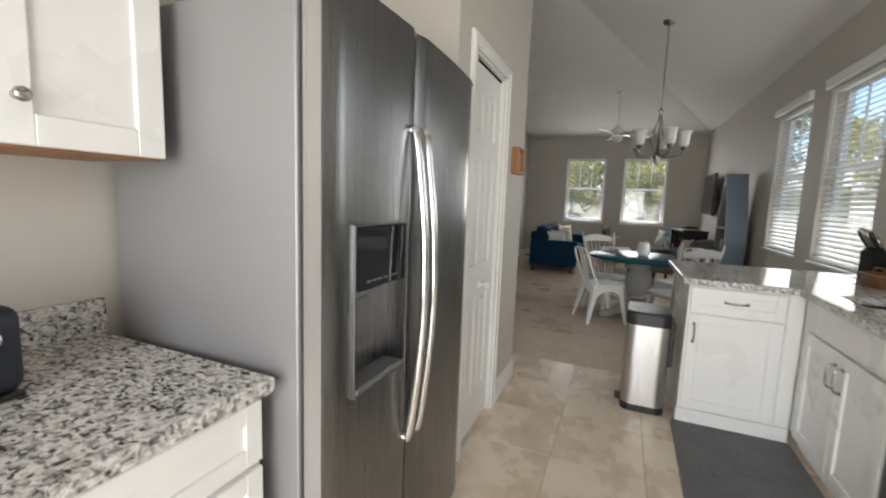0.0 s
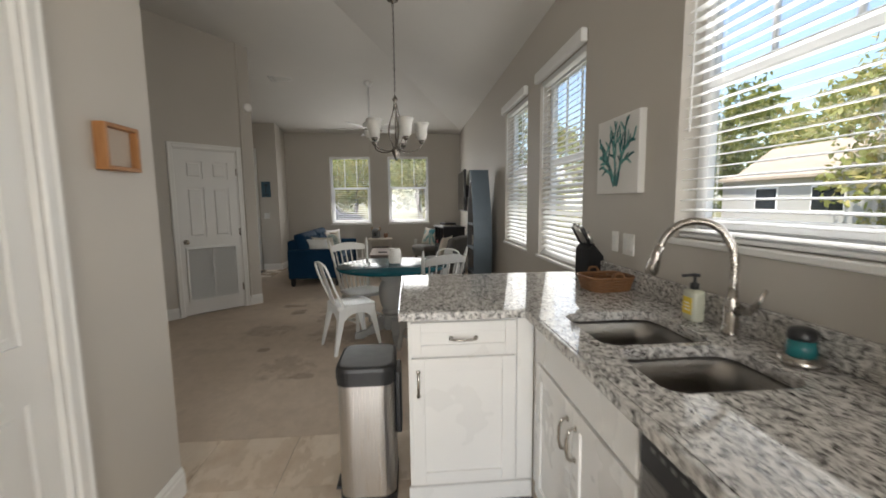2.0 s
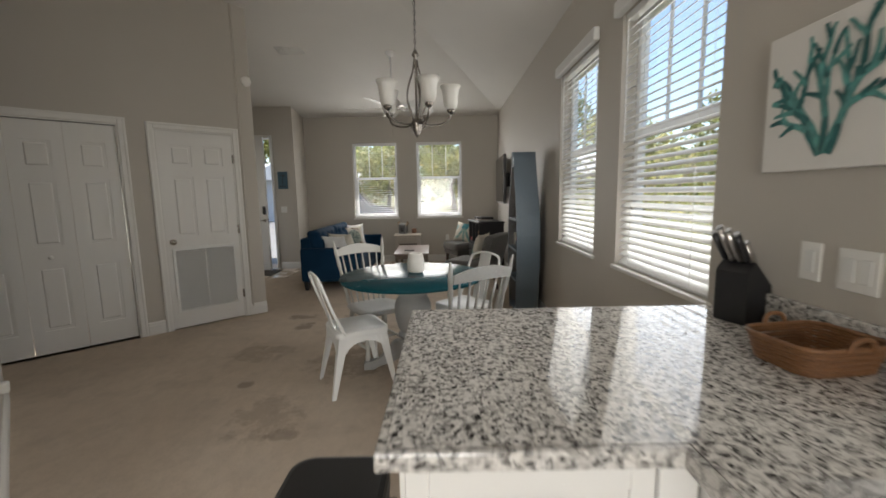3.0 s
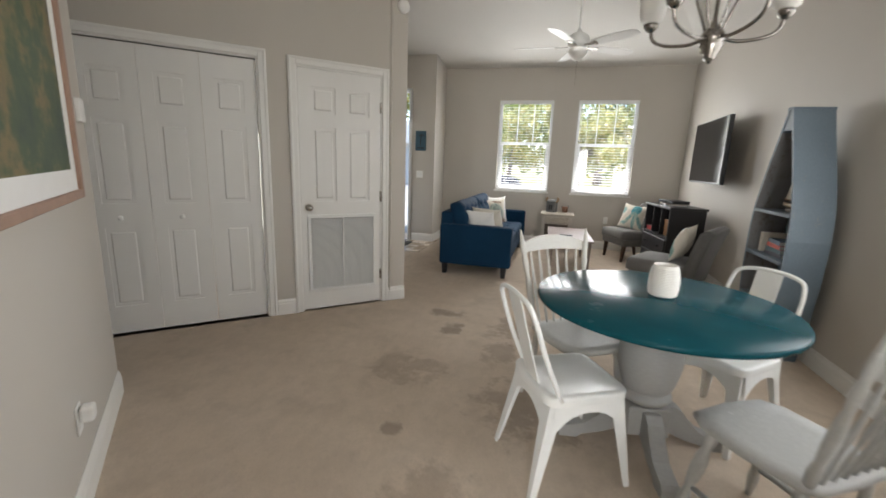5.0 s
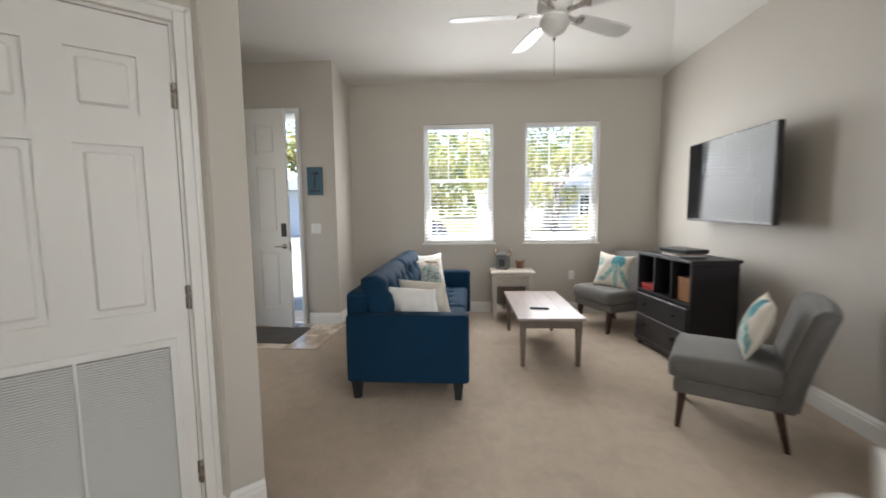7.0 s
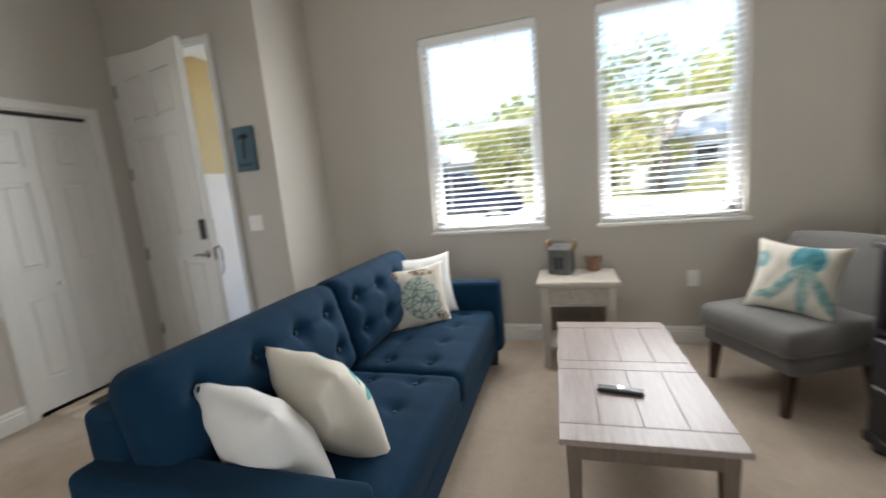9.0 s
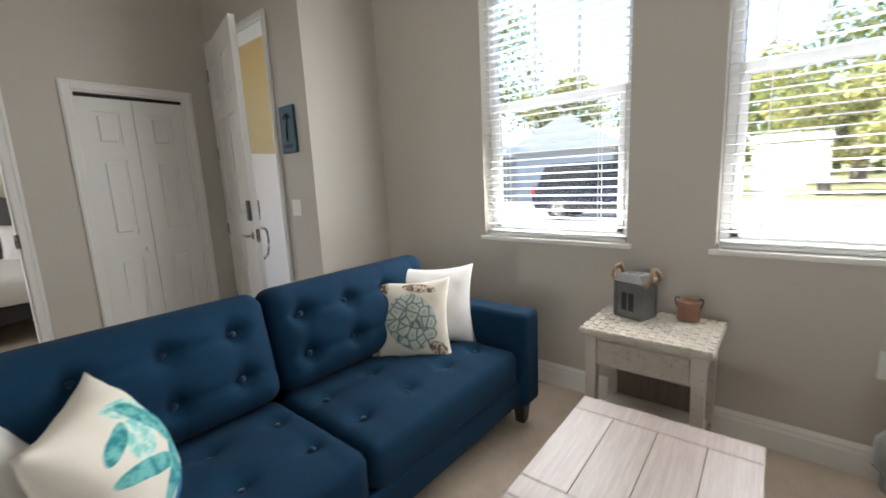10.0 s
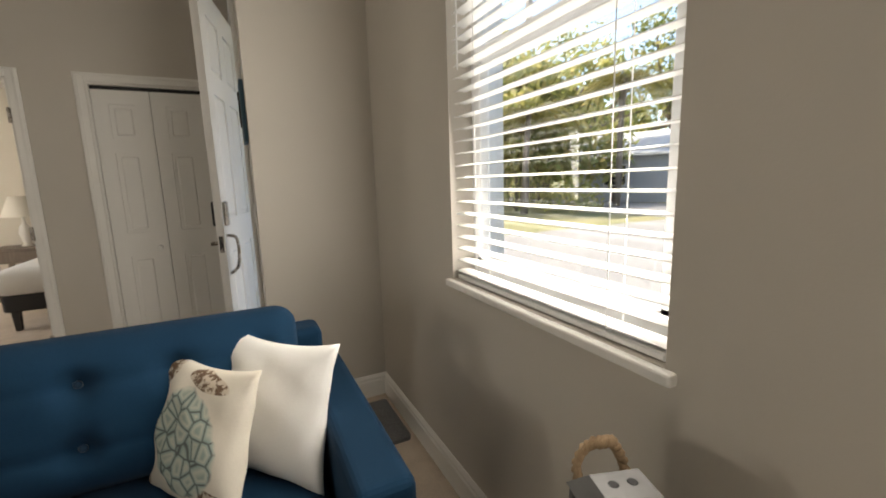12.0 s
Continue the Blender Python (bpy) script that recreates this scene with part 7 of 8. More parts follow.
part("bow_cap", prism(bmesh.new(), [(-0.042, 1.7995), (0.042, 1.7995), (0.034, 1.818), (-0.034, 1.818)], -0.004, BD + 0.002, "y"), M["boat_out"], bs)
part("bow_block", prism(bmesh.new(), [(-hull(1.66) + 0.005, 1.66), (hull(1.66) - 0.005, 1.66), (0.013, 1.799), (-0.013, 1.799)], 0.004, 0.03, "y"), M["boat_out"], bs)
for z in (0.06, 0.40, 0.735, 1.07):
    h = hull(z) - 0.0045
    part("shelf", B((-h, -0.004, z - 0.012), (h, BD - 0.0115, z + 0.012), 0.002, 1), M["boat_out"], bs)
BM = bs.matrix_world.copy()


def on_shelf(u, v, z, turn=0):
    return BM @ pose(u, v, z + 0.0125, 0, 0, turn)


sb = thing("model_sailboat", "small wooden model sailboat with cream sails on the top shelf", "model boat", on_shelf(0.0, 0.13, 1.07, 4))
hl = bmesh.new()
rings = []
for k in range(11):
    t = -1 + 2 * k / 10
    w = 0.034 * (1 - abs(t) ** 2.2)
    zk = 0.028 + 0.012 * t * t
    rings.append([hl.verts.new((t * 0.125, y, z)) for y, z in ((-w, zk + 0.026), (-w * 0.75, zk + 0.006), (0, zk - 0.008 * (1 - t * t)), (w * 0.75, zk + 0.006), (w, zk + 0.026))])
for ra, rb in zip(rings, rings[1:]):
    for k in range(4):
        hl.faces.new((ra[k], ra[k + 1], rb[k + 1], rb[k]))
    hl.faces.new((ra[4], ra[0], rb[0], rb[4]))
bmesh.ops.recalc_face_normals(hl, faces=hl.faces)
part("hull", hl, wood("pale_hull_wood", (0.55, 0.45, 0.33), (0.36, 0.26, 0.17), 8, (1, 8, 8)), sb, smooth=True)
part("stand", B((-0.05, -0.02, 0.0), (0.05, 0.02, 0.021), 0.003, 1), M["cleg"], sb)
part("mast", tube(bmesh.new(), [(0.0, 0, 0.05), (0.0, 0, 0.38)], [0.004, 0.0025], 8), M["amber"], sb)
part("mainsail", prism(bmesh.new(), [(-0.006, 0.085), (-0.105, 0.09), (-0.006, 0.365)], -0.001, 0.001, "y"), M["cream"], sb)
part("jib", prism(bmesh.new(), [(0.008, 0.085), (0.10, 0.075), (0.008, 0.33)], -0.001, 0.001, "y"), M["cream"], sb)
part("boom", tube(bmesh.new(), [(0.0, 0, 0.08), (-0.11, 0, 0.085)], 0.003, 6), M["amber"], sb)
cols = [(0.05, 0.09, 0.14), (0.50, 0.06, 0.03), (0.04, 0.10, 0.12), (0.06, 0.06, 0.08)]
for k, c in enumerate(cols[::-1]):
    bk_ = thing("book", "hardback book lying in a stack on the shelf, %s cover" % ("red" if c[0] > 0.3 else "dark blue"), "book", on_shelf(0.02 - 0.006 * k, 0.14 + 0.004 * k, 0.735 + 0.030 * k + 0.0004, 2 - 3 * k), "books on the boat shelf")
    cm = paint("book_cover", c, 0.45, 0.1, 8, 0.05)
    for z0, z1 in ((0.0, 0.003), (0.0265, 0.0295)):
        part("cover", B((-0.115, -0.09, z0), (0.115, 0.09, z1), 0.001, 1), cm, bk_)
    part("spine", B((-0.115, -0.0925, 0.0), (0.115, -0.0902, 0.0295), 0.001, 1), cm, bk_)
    part("pages", B((-0.111, -0.0898, 0.0032), (0.111, 0.086, 0.0263)), M["paper"], bk_)
bl_ = thing("book", "pale upright book at the end of the stack", "book", on_shelf(-0.20, 0.14, 0.735, 0), "books on the boat shelf")
part("cover", B((-0.02, -0.085, 0.0), (0.02, 0.085, 0.15), 0.002, 1), M["cream"], bl_)
part("pages", B((-0.016, -0.08, 0.1502), (0.016, 0.08, 0.1515)), M["paper"], bl_)
for (u, hgt) in ((0.12, 0.16), (0.04, 0.10), (-0.035, 0.13), (-0.12, 0.07)):
    w_ = thing("driftwood_block", "rough tan driftwood letter block on the shelf", "ornament", on_shelf(u, 0.13, 0.40, random.uniform(-8, 8)), "driftwood blocks")
    part("block", B((-0.032, -0.025, 0.0), (0.032, 0.025, hgt), 0.006, 2), M["rope"], w_)
    part("knot", lathe(bmesh.new(), [(0.012, 0), (0.010, 0.004), (0.002, 0.005)], 10, pose(0, -0.025, hgt * 0.55, 90, 0, 0)), M["wicker"], w_)
lb = thing("black_box", "black storage box on the lowest shelf", "box", on_shelf(0.06, 0.15, 0.06))
part("body", B((-0.07, -0.08, 0.0), (0.07, 0.08, 0.16), 0.006, 2), M["black"], lb)
part("lid", B((-0.073, -0.083, 0.1605), (0.073, 0.083, 0.185), 0.005, 2), M["rubber"], lb)
sh = thing("sea_shell", "large pale sea shell on the lowest shelf", "ornament", on_shelf(-0.11, 0.12, 0.06, 30))
part("shell", tube(bmesh.new(), spline([(0.05, 0, 0.035), (0.02, 0.0, 0.05), (-0.02, 0.0, 0.045), (-0.06, 0, 0.02)], 4), [0.004, 0.012, 0.02, 0.028, 0.035, 0.04, 0.04, 0.036, 0.03, 0.024, 0.016, 0.01, 0.005], 12), M["cream"], sh, smooth=True)
part("lip", tube(bmesh.new(), spline([(0.03, -0.03, 0.03), (0.0, -0.04, 0.02), (-0.03, -0.032, 0.025)], 4), 0.01, 8), M["cream"], sh, smooth=True)

# entry: plaque, mats
pq = thing("wall_plaque", "blue wooden wall plaque with a palm tree in relief", "wall art", Matrix.Translation((-2.318, YE - 0.0005, 1.685)))
part("board", B((-0.09, -0.022, -0.16), (0.09, 0.0, 0.16), 0.004, 2), worn("blue_board_paint", (0.045, 0.105, 0.15), (0.12, 0.17, 0.2), 0.6, 12, None, 0.6), pq)
part("palm_trunk", tube(bmesh.new(), spline([(-0.005, -0.024, -0.075), (0.0, -0.026, 0.0), (0.012, -0.024, 0.07)], 4), 0.006, 6), M["rubber"], pq)
for k in range(6):
    a = radians(15 + 30 * k)
    part("frond", tube(bmesh.new(), spline([(0.012, -0.024, 0.07), (0.012 + 0.03 * math.cos(a), -0.027, 0.075 + 0.03 * math.sin(a)), (0.012 + 0.058 * math.cos(a), -0.024, 0.062 + 0.032 * math.sin(a))], 4), [0.003] + [0.006] * 7 + [0.002], 6, flat=0.5), M["rubber"], pq)
for k in range(4):
    part("letter_bar", B((-0.055 + 0.03 * k, -0.0235, -0.125), (-0.037 + 0.03 * k, -0.0222, -0.10)), M["rubber"], pq)
dm = tagged(part("door_mat", prism(bmesh.new(), rounded(0.98, 0.55, 0.03), 0.0048, 0.016), M["doormat"]), "dark grey ribbed doormat inside the entry door", "door mat")
dm.matrix_world = pose(-2.85, 9.975, 0, 0, 0, 0)
fm = tagged(part("floor_mat", prism(bmesh.new(), rounded(0.42, 0.22, 0.02), 0.0008, 0.02), M["matting"]), "small dark grey pad on the carpet behind the sofa", "floor mat")
fm.matrix_world = pose(-1.76, 10.93, 0, 0, 0, 0)

# ---- bedroom beyond the doorway ----
bed = thing("bed", "white-quilted bed with a grey upholstered headboard", "bed")
part("box_spring", B((-6.80, 8.30, 0.20), (-4.86, 9.72, 0.36), 0.02, 2), M["rubber"], bed, "charcoal box base")
mt_ = part("mattress", cushion(1.96, 1.46, 0.24, (), 20, 0.02, 0.06), M["white_fab"], bed, "white quilt over the mattress", True)
mt_.matrix_basis = Matrix.Translation((-5.83, 9.01, 0.3605))
hb = [(8.22, 0.3), (8.22, 1.20), (8.30, 1.25), (8.55, 1.28), (8.80, 1.34), (9.01, 1.38), (9.22, 1.34), (9.47, 1.28), (9.72, 1.25), (9.80, 1.20), (9.80, 0.3)]
part("headboard", prism(bmesh.new(), hb, -6.93, -6.83, "x"), M["grey_fab"], bed, "curved grey upholstered headboard")
for x in (-6.72, -4.95):
    for y in (8.36, 9.66):
        tapered_leg(bed, x, y, 0.2005, M["rubber"], 0.03, 0.022)
for y in (8.65, 9.38):
    throw_pillow(pose(-6.56, y, 0.78, 12, 0, 90), M["white_fab"], "white bed pillow against the headboard", 0.50, 0.10)
ns = thing("nightstand", "dark grey-brown nightstand beside the bed", "nightstand", Matrix.Translation((-6.66, 7.88, 0)))
part("top", B((-0.24, -0.26, 0.625), (0.24, 0.26, 0.65), 0.005, 2), M["cleg"], ns)
part("case", B((-0.22, -0.24, 0.47), (0.22, 0.24, 0.6245)), M["cleg"], ns)
part("drawer_front", B((0.2205, -0.21, 0.485), (0.232, 0.21, 0.612), 0.003, 1), M["cleg"], ns)
for sx in (-0.19, 0.19):
    for sy in (-0.21, 0.21):
        tapered_leg(ns, sx, sy, 0.4695, M["cleg"], 0.025, 0.018)
lm = thing("table_lamp", "white openwork table lamp with pale fabric shade, unlit", "table lamp", Matrix.Translation((-6.66, 7.93, 0.6505)))
part("base", lathe(bmesh.new(), [(0.06, 0), (0.06, 0.015), (0.03, 0.03), (0.05, 0.09), (0.065, 0.16), (0.05, 0.24), (0.02, 0.29), (0.012, 0.38)], 20), M["ceramic"], lm, smooth=True)
part("shade", lathe(bmesh.new(), [(0.20, 0.37), (0.10, 0.62), (0.097, 0.62), (0.197, 0.37)], 28, None, False), M["cream"], lm, "pale fabric shade", True)


# ---- outside ----
GZ = -0.22


def lawn():
    n = Nodes("dry_lawn")
    a, b = n.noise(0.25, 5, 0.65), n.noise(9, 4, 0.7)
    base = n.mix(0.5, n.ramp(a, [(0.35, (0.10, 0.12, 0.03)), (0.6, (0.33, 0.28, 0.16))]), n.ramp(b, [(0.3, (0.07, 0.10, 0.025)), (0.7, (0.30, 0.27, 0.13))]))
    n.bump(b, 0.6, 0.05)
    return n.set(base, 0.95)


M["lawn"] = lawn()
M["concrete"] = paint("pale_concrete", (0.24, 0.232, 0.215), 0.85, 0.08, 0.8, 0.2, 40, dist=0.01)
M["asphalt"] = paint("sun_bleached_asphalt", (0.22, 0.215, 0.21), 0.9, 0.12, 0.6, 0.3, 60, dist=0.01)
M["stucco_y"] = paint("yellow_stucco", (0.62, 0.45, 0.22), 0.85, 0.05, 1.5, 0.4, 70, dist=0.01)
# pale colour stands in for sun glare on the lower porch wall
M["stucco_lit"] = paint("sunlit_stucco", (0.86, 0.73, 0.61), 0.85, 0.05, 1.5, 0.4, 70, dist=0.01)
M["stucco_w"] = paint("white_siding", (0.42, 0.41, 0.385), 0.7, 0.05, 1.0, 0.2, 20, stretch=(0.1, 0.1, 8), dist=0.01)
M["stucco_g"] = paint("grey_siding", (0.42, 0.43, 0.44), 0.7, 0.06, 1.0, 0.2, 20, stretch=(0.1, 0.1, 8), dist=0.01)
M["roof_w"] = paint("white_metal_roof", (0.52, 0.52, 0.52), 0.5, 0.05, 1.0, 0.1, 12, dist=0.01)
M["roof_t"] = paint("tan_shingles", (0.40, 0.33, 0.26), 0.85, 0.12, 2.0, 0.4, 25, dist=0.01)
M["bluedoor"] = paint("bright_blue_paint", (0.03, 0.27, 0.55), 0.4, 0.05)
M["carpaint"] = paint("dark_blue_car_paint", (0.012, 0.018, 0.035), 0.15, 0.1, 3, 0.0)
M["carglass"] = paint("tinted_car_glass", (0.02, 0.024, 0.028), 0.05, 0.1, 3, 0.0)
M["tyre"] = paint("tyre_rubber", (0.02, 0.02, 0.02), 0.85, 0.15, 12, 0.2, 60)
M["bark"] = wood("grey_bark", (0.22, 0.18, 0.14), (0.09, 0.07, 0.05), 4, (4, 4, 0.8), 0.9, 0.8)


def leaf_mat(name, a, b, c):
    n = Nodes(name)
    r = n.t.nodes.new("ShaderNodeNewGeometry").outputs["Random Per Island"]
    col = n.ramp(r, [(0.0, a), (0.55, b), (1.0, c)])
    # light shines through the thin blades
    tl = n.t.nodes.new("ShaderNodeBsdfTranslucent")
    n.link(col, tl.inputs["Color"])
    mx = n.t.nodes.new("ShaderNodeMixShader")
    mx.inputs[0].default_value = 0.45
    mat = n.set(col, 0.55)
    out = next(q for q in n.t.nodes if q.bl_idname == "ShaderNodeOutputMaterial")
    n.link(n.bsdf.outputs[0], mx.inputs[1])
    n.link(tl.outputs[0], mx.inputs[2])
    n.link(mx.outputs[0], out.inputs["Surface"])
    return mat


M["leaf"] = leaf_mat("oak_leaves", (0.10, 0.14, 0.03), (0.20, 0.23, 0.05), (0.36, 0.34, 0.09))
M["leaf_y"] = leaf_mat("yellowing_leaves", (0.22, 0.26, 0.07), (0.40, 0.40, 0.13), (0.58, 0.48, 0.20))
M["frond"] = leaf_mat("palm_fronds", (0.06, 0.075, 0.02), (0.16, 0.15, 0.035), (0.30, 0.22, 0.05))

tagged(part("ground", B((-400, -400, GZ - 0.5), (400, 400, GZ)), M["lawn"]), "patchy dry lawn and sandy soil", "lawn", kind="structure")
tagged(part("road", B((-300, 24.0, GZ - 0.05), (300, 30.5, GZ + 0.012)), M["asphalt"]), "sun-bleached residential street", "road", kind="structure")
tagged(part("driveway", B((-9.0, 12.2, GZ - 0.05), (3.0, 24.0, GZ + 0.02)), M["concrete"]), "wide pale concrete driveway in front of the house", "driveway", kind="structure")
tagged(part("road_side", B((14.0, -300, GZ - 0.05), (20.0, 12.0, GZ + 0.010)), M["asphalt"]), "side street beyond the kitchen window", "road", kind="structure")
# porch
tagged(part("porch_floor", B((XB - 0.25, YE + 0.16, GZ - 0.1), (XJ - 0.16, 12.2, -0.02)), M["concrete"]), "pale concrete porch slab", "porch", kind="structure")
tagged(part("porch_wall", B((-3.75, YE + 0.16, 1.62), (-3.60, 11.75, 2.78)), M["stucco_y"]), "yellow stucco porch wall", "wall", kind="structure")
# sun glare on the yellow wall's lower part is put into its colour
tagged(part("porch_wall_base", B((-3.752, YE + 0.16, -0.1), (-3.592, 11.75, 1.62)), M["stucco_lit"]), "lower porch wall coloured pale as if sunlit", "wall", kind="structure")
tagged(part("porch_ceiling", B((-3.9, YE + 0.16, 2.78), (XJ - 0.16, 12.3, 2.90)), M["trim"]), "white painted porch soffit", "ceiling", kind="structure")
pp = thing("porch_post", "square white porch post", "post", Matrix.Translation((-2.36, 12.05, -0.02)))
part("shaft", B((-0.07, -0.07, 0.0), (0.07, 0.07, 2.80), 0.006, 1), M["trim"], pp)
part("base_block", B((-0.09, -0.09, 0.0), (0.09, 0.09, 0.16), 0.006, 1), M["trim"], pp)


def house(x, y, w, d, h, turn, wallm, roofm, label, doorm=None, rise=1.7, hip=0.0, wins=(), door_u=None):
    """A single-storey house; its front faces local -y."""
    m = pose(x, y, GZ, 0, 0, turn)
    hs = thing("house", label, "house", m)
    part("wall", B((-w / 2, -d / 2, 0), (w / 2, d / 2, h)), wallm, hs)
    bm = bmesh.new()
    o = 0.5
    a = [bm.verts.new(p) for p in ((-w / 2 - o, -d / 2 - o, h - 0.1), (w / 2 + o, -d / 2 - o, h - 0.1), (w / 2 + o, d / 2 + o, h - 0.1), (-w / 2 - o, d / 2 + o, h - 0.1))]
    r = [bm.verts.new((-w / 2 - o + hip, 0, h + rise)), bm.verts.new((w / 2 + o - hip, 0, h + rise))]
    b = [bm.verts.new(v.co + Vector((0, 0, 0.14))) for v in a]
    for f in ((a[3], a[2], a[1], a[0]), (b[0], b[1], r[1], r[0]), (b[2], b[3], r[0], r[1]), (b[3], b[0], r[0]), (b[1], b[2], r[1])):
        bm.faces.new(f)
    for k in range(4):
        bm.faces.new((a[k], a[(k + 1) % 4], b[(k + 1) % 4], b[k]))
    bmesh.ops.recalc_face_normals(bm, faces=bm.faces)
    part("roof", bm, roofm, hs)
    for u, z0, ww, hh in wins:
        wn_ = part("window", B((u - ww / 2 - 0.08, -d / 2 - 0.05, z0 - 0.08), (u + ww / 2 + 0.08, -d / 2 - 0.002, z0 + hh + 0.08), 0.01, 1), M["trim"], hs)
        part("pane", B((u - ww / 2, -d / 2 - 0.056, z0), (u + ww / 2, -d / 2 - 0.051, z0 + hh)), M["carglass"], wn_)
        part("muntin", B((u - ww / 2, -d / 2 - 0.065, z0 + hh / 2 - 0.03), (u + ww / 2, -d / 2 - 0.057, z0 + hh / 2 + 0.03)), M["trim"], wn_)
    if door_u is not None:
        part("door", B((door_u - 0.5, -d / 2 - 0.05, 0.05), (door_u + 0.5, -d / 2 - 0.002, 2.15), 0.01, 1), doorm, hs)
    return hs


house(-14.4, 36.0, 15.0, 8.0, 2.7, 22, M["stucco_g"], M["roof_w"], "low grey house with white roof and blue door across the street", M["bluedoor"], 1.6, 0.0, [(-5.0, 1.0, 1.2, 1.1), (1.2, 1.0, 1.4, 1.1), (4.8, 1.0, 1.3, 1.2)], -1.6)
gb_ = house(-10.0, 32.6, 4.6, 5.0, 2.8, 112, M["stucco_g"], M["roof_w"], "grey gabled garage wing across the street", None, 1.7, 0.0, [(0.0, 1.0, 1.0, 1.1)])
house(9.0, 38.0, 5.2, 9.0, 3.0, 96, M["stucco_w"], M["roof_w"], "white gabled cottage across the street", None, 1.6, 0.0, [(-0.2, 1.1, 1.1, 1.3)])
house(9.2, 37.0, 8.5, 6.0, 2.9, 4, M["stucco_w"], M["roof_w"], "white cottage front across the street", None, 1.7, 0.0, [(-2.2, 1.0, 1.2, 1.3), (1.6, 1.0, 1.0, 1.3)])
house(27.0, 20.0, 9.0, 18.0, 2.8, 0, M["stucco_w"], M["roof_t"], "white house with tan hipped roof beyond the side street", None, 2.2, 3.5, ())
h2 = house(22.3, 21.0, 7.0, 4.0, 2.7, -90, M["stucco_w"], M["roof_t"], "low white house front with dark windows", None, 1.8, 0.0, [(-2.0, 1.0, 1.3, 1.1), (1.4, 1.0, 1.5, 1.1)], None)
house(26.0, -1.0, 10.0, 9.0, 2.8, -90, M["stucco_w"], M["roof_t"], "white neighbour house with tan roof", None, 2.0, 0.0, [(-2.5, 1.0, 1.4, 1.2), (2.5, 1.0, 1.4, 1.2)])


def quads(name, verts, material, parent, label=""):
    """Loose four-cornered leaves as one mesh."""
    me = bpy.data.meshes.new(name)
    n = len(verts) // 4
    me.from_pydata(verts, [], [(4 * i, 4 * i + 1, 4 * i + 2, 4 * i + 3) for i in range(n)])
    me.materials.append(material)
    ob = new(name, me)
    ob.parent = parent
    tagged(ob, label, kind="stuff")
    return ob


def tree_at(x, y, height, spread, material, label, seed, leaves=2600, leaf_size=0.16, trunk_h=None, low=0.3):
    rng = random.Random(seed)
    tr = thing("tree", label, "tree", Matrix.Translation((x, y, GZ)))
    th_ = trunk_h or height * 0.35
    bend = [(0, 0, 0)]
    for k in range(1, 5):
        bend.append((rng.uniform(-0.1, 0.1) * k, rng.uniform(-0.1, 0.1) * k, th_ * 1.3 * k / 4))
    part("trunk", tube(bmesh.new(), spline(bend, 3), [0.035 * height * (1 - 0.045 * k) for k in range(13)], 9), M["bark"], tr, smooth=True)
    clumps = []
    for k in range(9):
        a, rr = rng.uniform(0, 2 * math.pi), spread * rng.uniform(0.25, 0.8)
        c = Vector((rr * math.cos(a), rr * math.sin(a), height * rng.uniform(low + 0.1, 0.88)))
        clumps.append((c, spread * rng.uniform(0.28, 0.5)))
        mid = Vector(bend[-1]).lerp(c, 0.5) + Vector((0, 0, -0.05 * height))
        part("limb", tube(bmesh.new(), spline([Vector(bend[-2]), mid, c], 4), [0.014 * height * (1 - 0.09 * i) for i in range(9)], 6), M["bark"], tr)
    verts = []
    for i in range(leaves):
        c, r = clumps[i % len(clumps)]
        d = Vector((rng.gauss(0, 1), rng.gauss(0, 1), rng.gauss(0, 0.75)))
        p = c + d.normalized() * r * rng.uniform(0.45, 1.08)
        u = Vector((rng.gauss(0, 1), rng.gauss(0, 1), rng.gauss(0, 1))).normalized()
        v = u.cross(Vector((rng.gauss(0, 1), rng.gauss(0, 1), rng.gauss(0, 1)))).normalized()
        s = leaf_size * rng.uniform(0.6, 1.4)
        verts += [tuple(p - u * s), tuple(p - v * s * 0.5), tuple(p + u * s), tuple(p + v * s * 0.5)]
    quads("crown", verts, material, tr)
    return tr


def palm_at(x, y, height, seed, label="tall palm with drooping yellow-green fronds", n_fronds=22, length=2.4):
    rng = random.Random(seed)
    pm = thing("palm_tree", label, "palm tree", Matrix.Translation((x, y, GZ)))
    part("trunk", tube(bmesh.new(), [(0.05 * math.sin(k), 0.03 * k, height * k / 8) for k in range(9)], [0.17 - 0.008 * k + 0.012 * (k % 2) for k in range(9)], 10), M["bark"], pm, smooth=True)
    top = Vector((0.05 * math.sin(8), 0.24, height))
    for k in range(n_fronds):
        a = 2 * math.pi * k / n_fronds + rng.uniform(-0.15, 0.15)
        lift = rng.uniform(-0.5, 0.9)
        d = Vector((math.cos(a), math.sin(a), 0))
        rib = spline([top, top + d * length * 0.35 + Vector((0, 0, 0.45 * lift)), top + d * length * 0.7 + Vector((0, 0, 0.2 * lift - 0.35)), top + d * length * 0.92 + Vector((0, 0, -1.1))], 5)
        verts = []
        side = Vector((-d.y, d.x, 0))
        for i, p in enumerate(rib[1:]):
            t = i / (len(rib) - 1)
            ln = 0.55 * (1 - 0.65 * t)
            for s in (-1, 1):
                for jj in range(2):
                    q = p + d * 0.07 * jj
                    tip = q + side * s * ln + d * 0.25 + Vector((0, 0, -0.32 * ln - rng.uniform(0, 0.15)))
                    w = d * 0.025
                    verts += [tuple(q - w), tuple(q + w), tuple(tip + w * 0.4), tuple(tip - w * 0.4)]
        fr_ = part("frond_rib", tube(bmesh.new(), rib, 0.012, 5), M["frond"], pm)
        quads("leaflets", verts, M["frond"], fr_)
    return pm


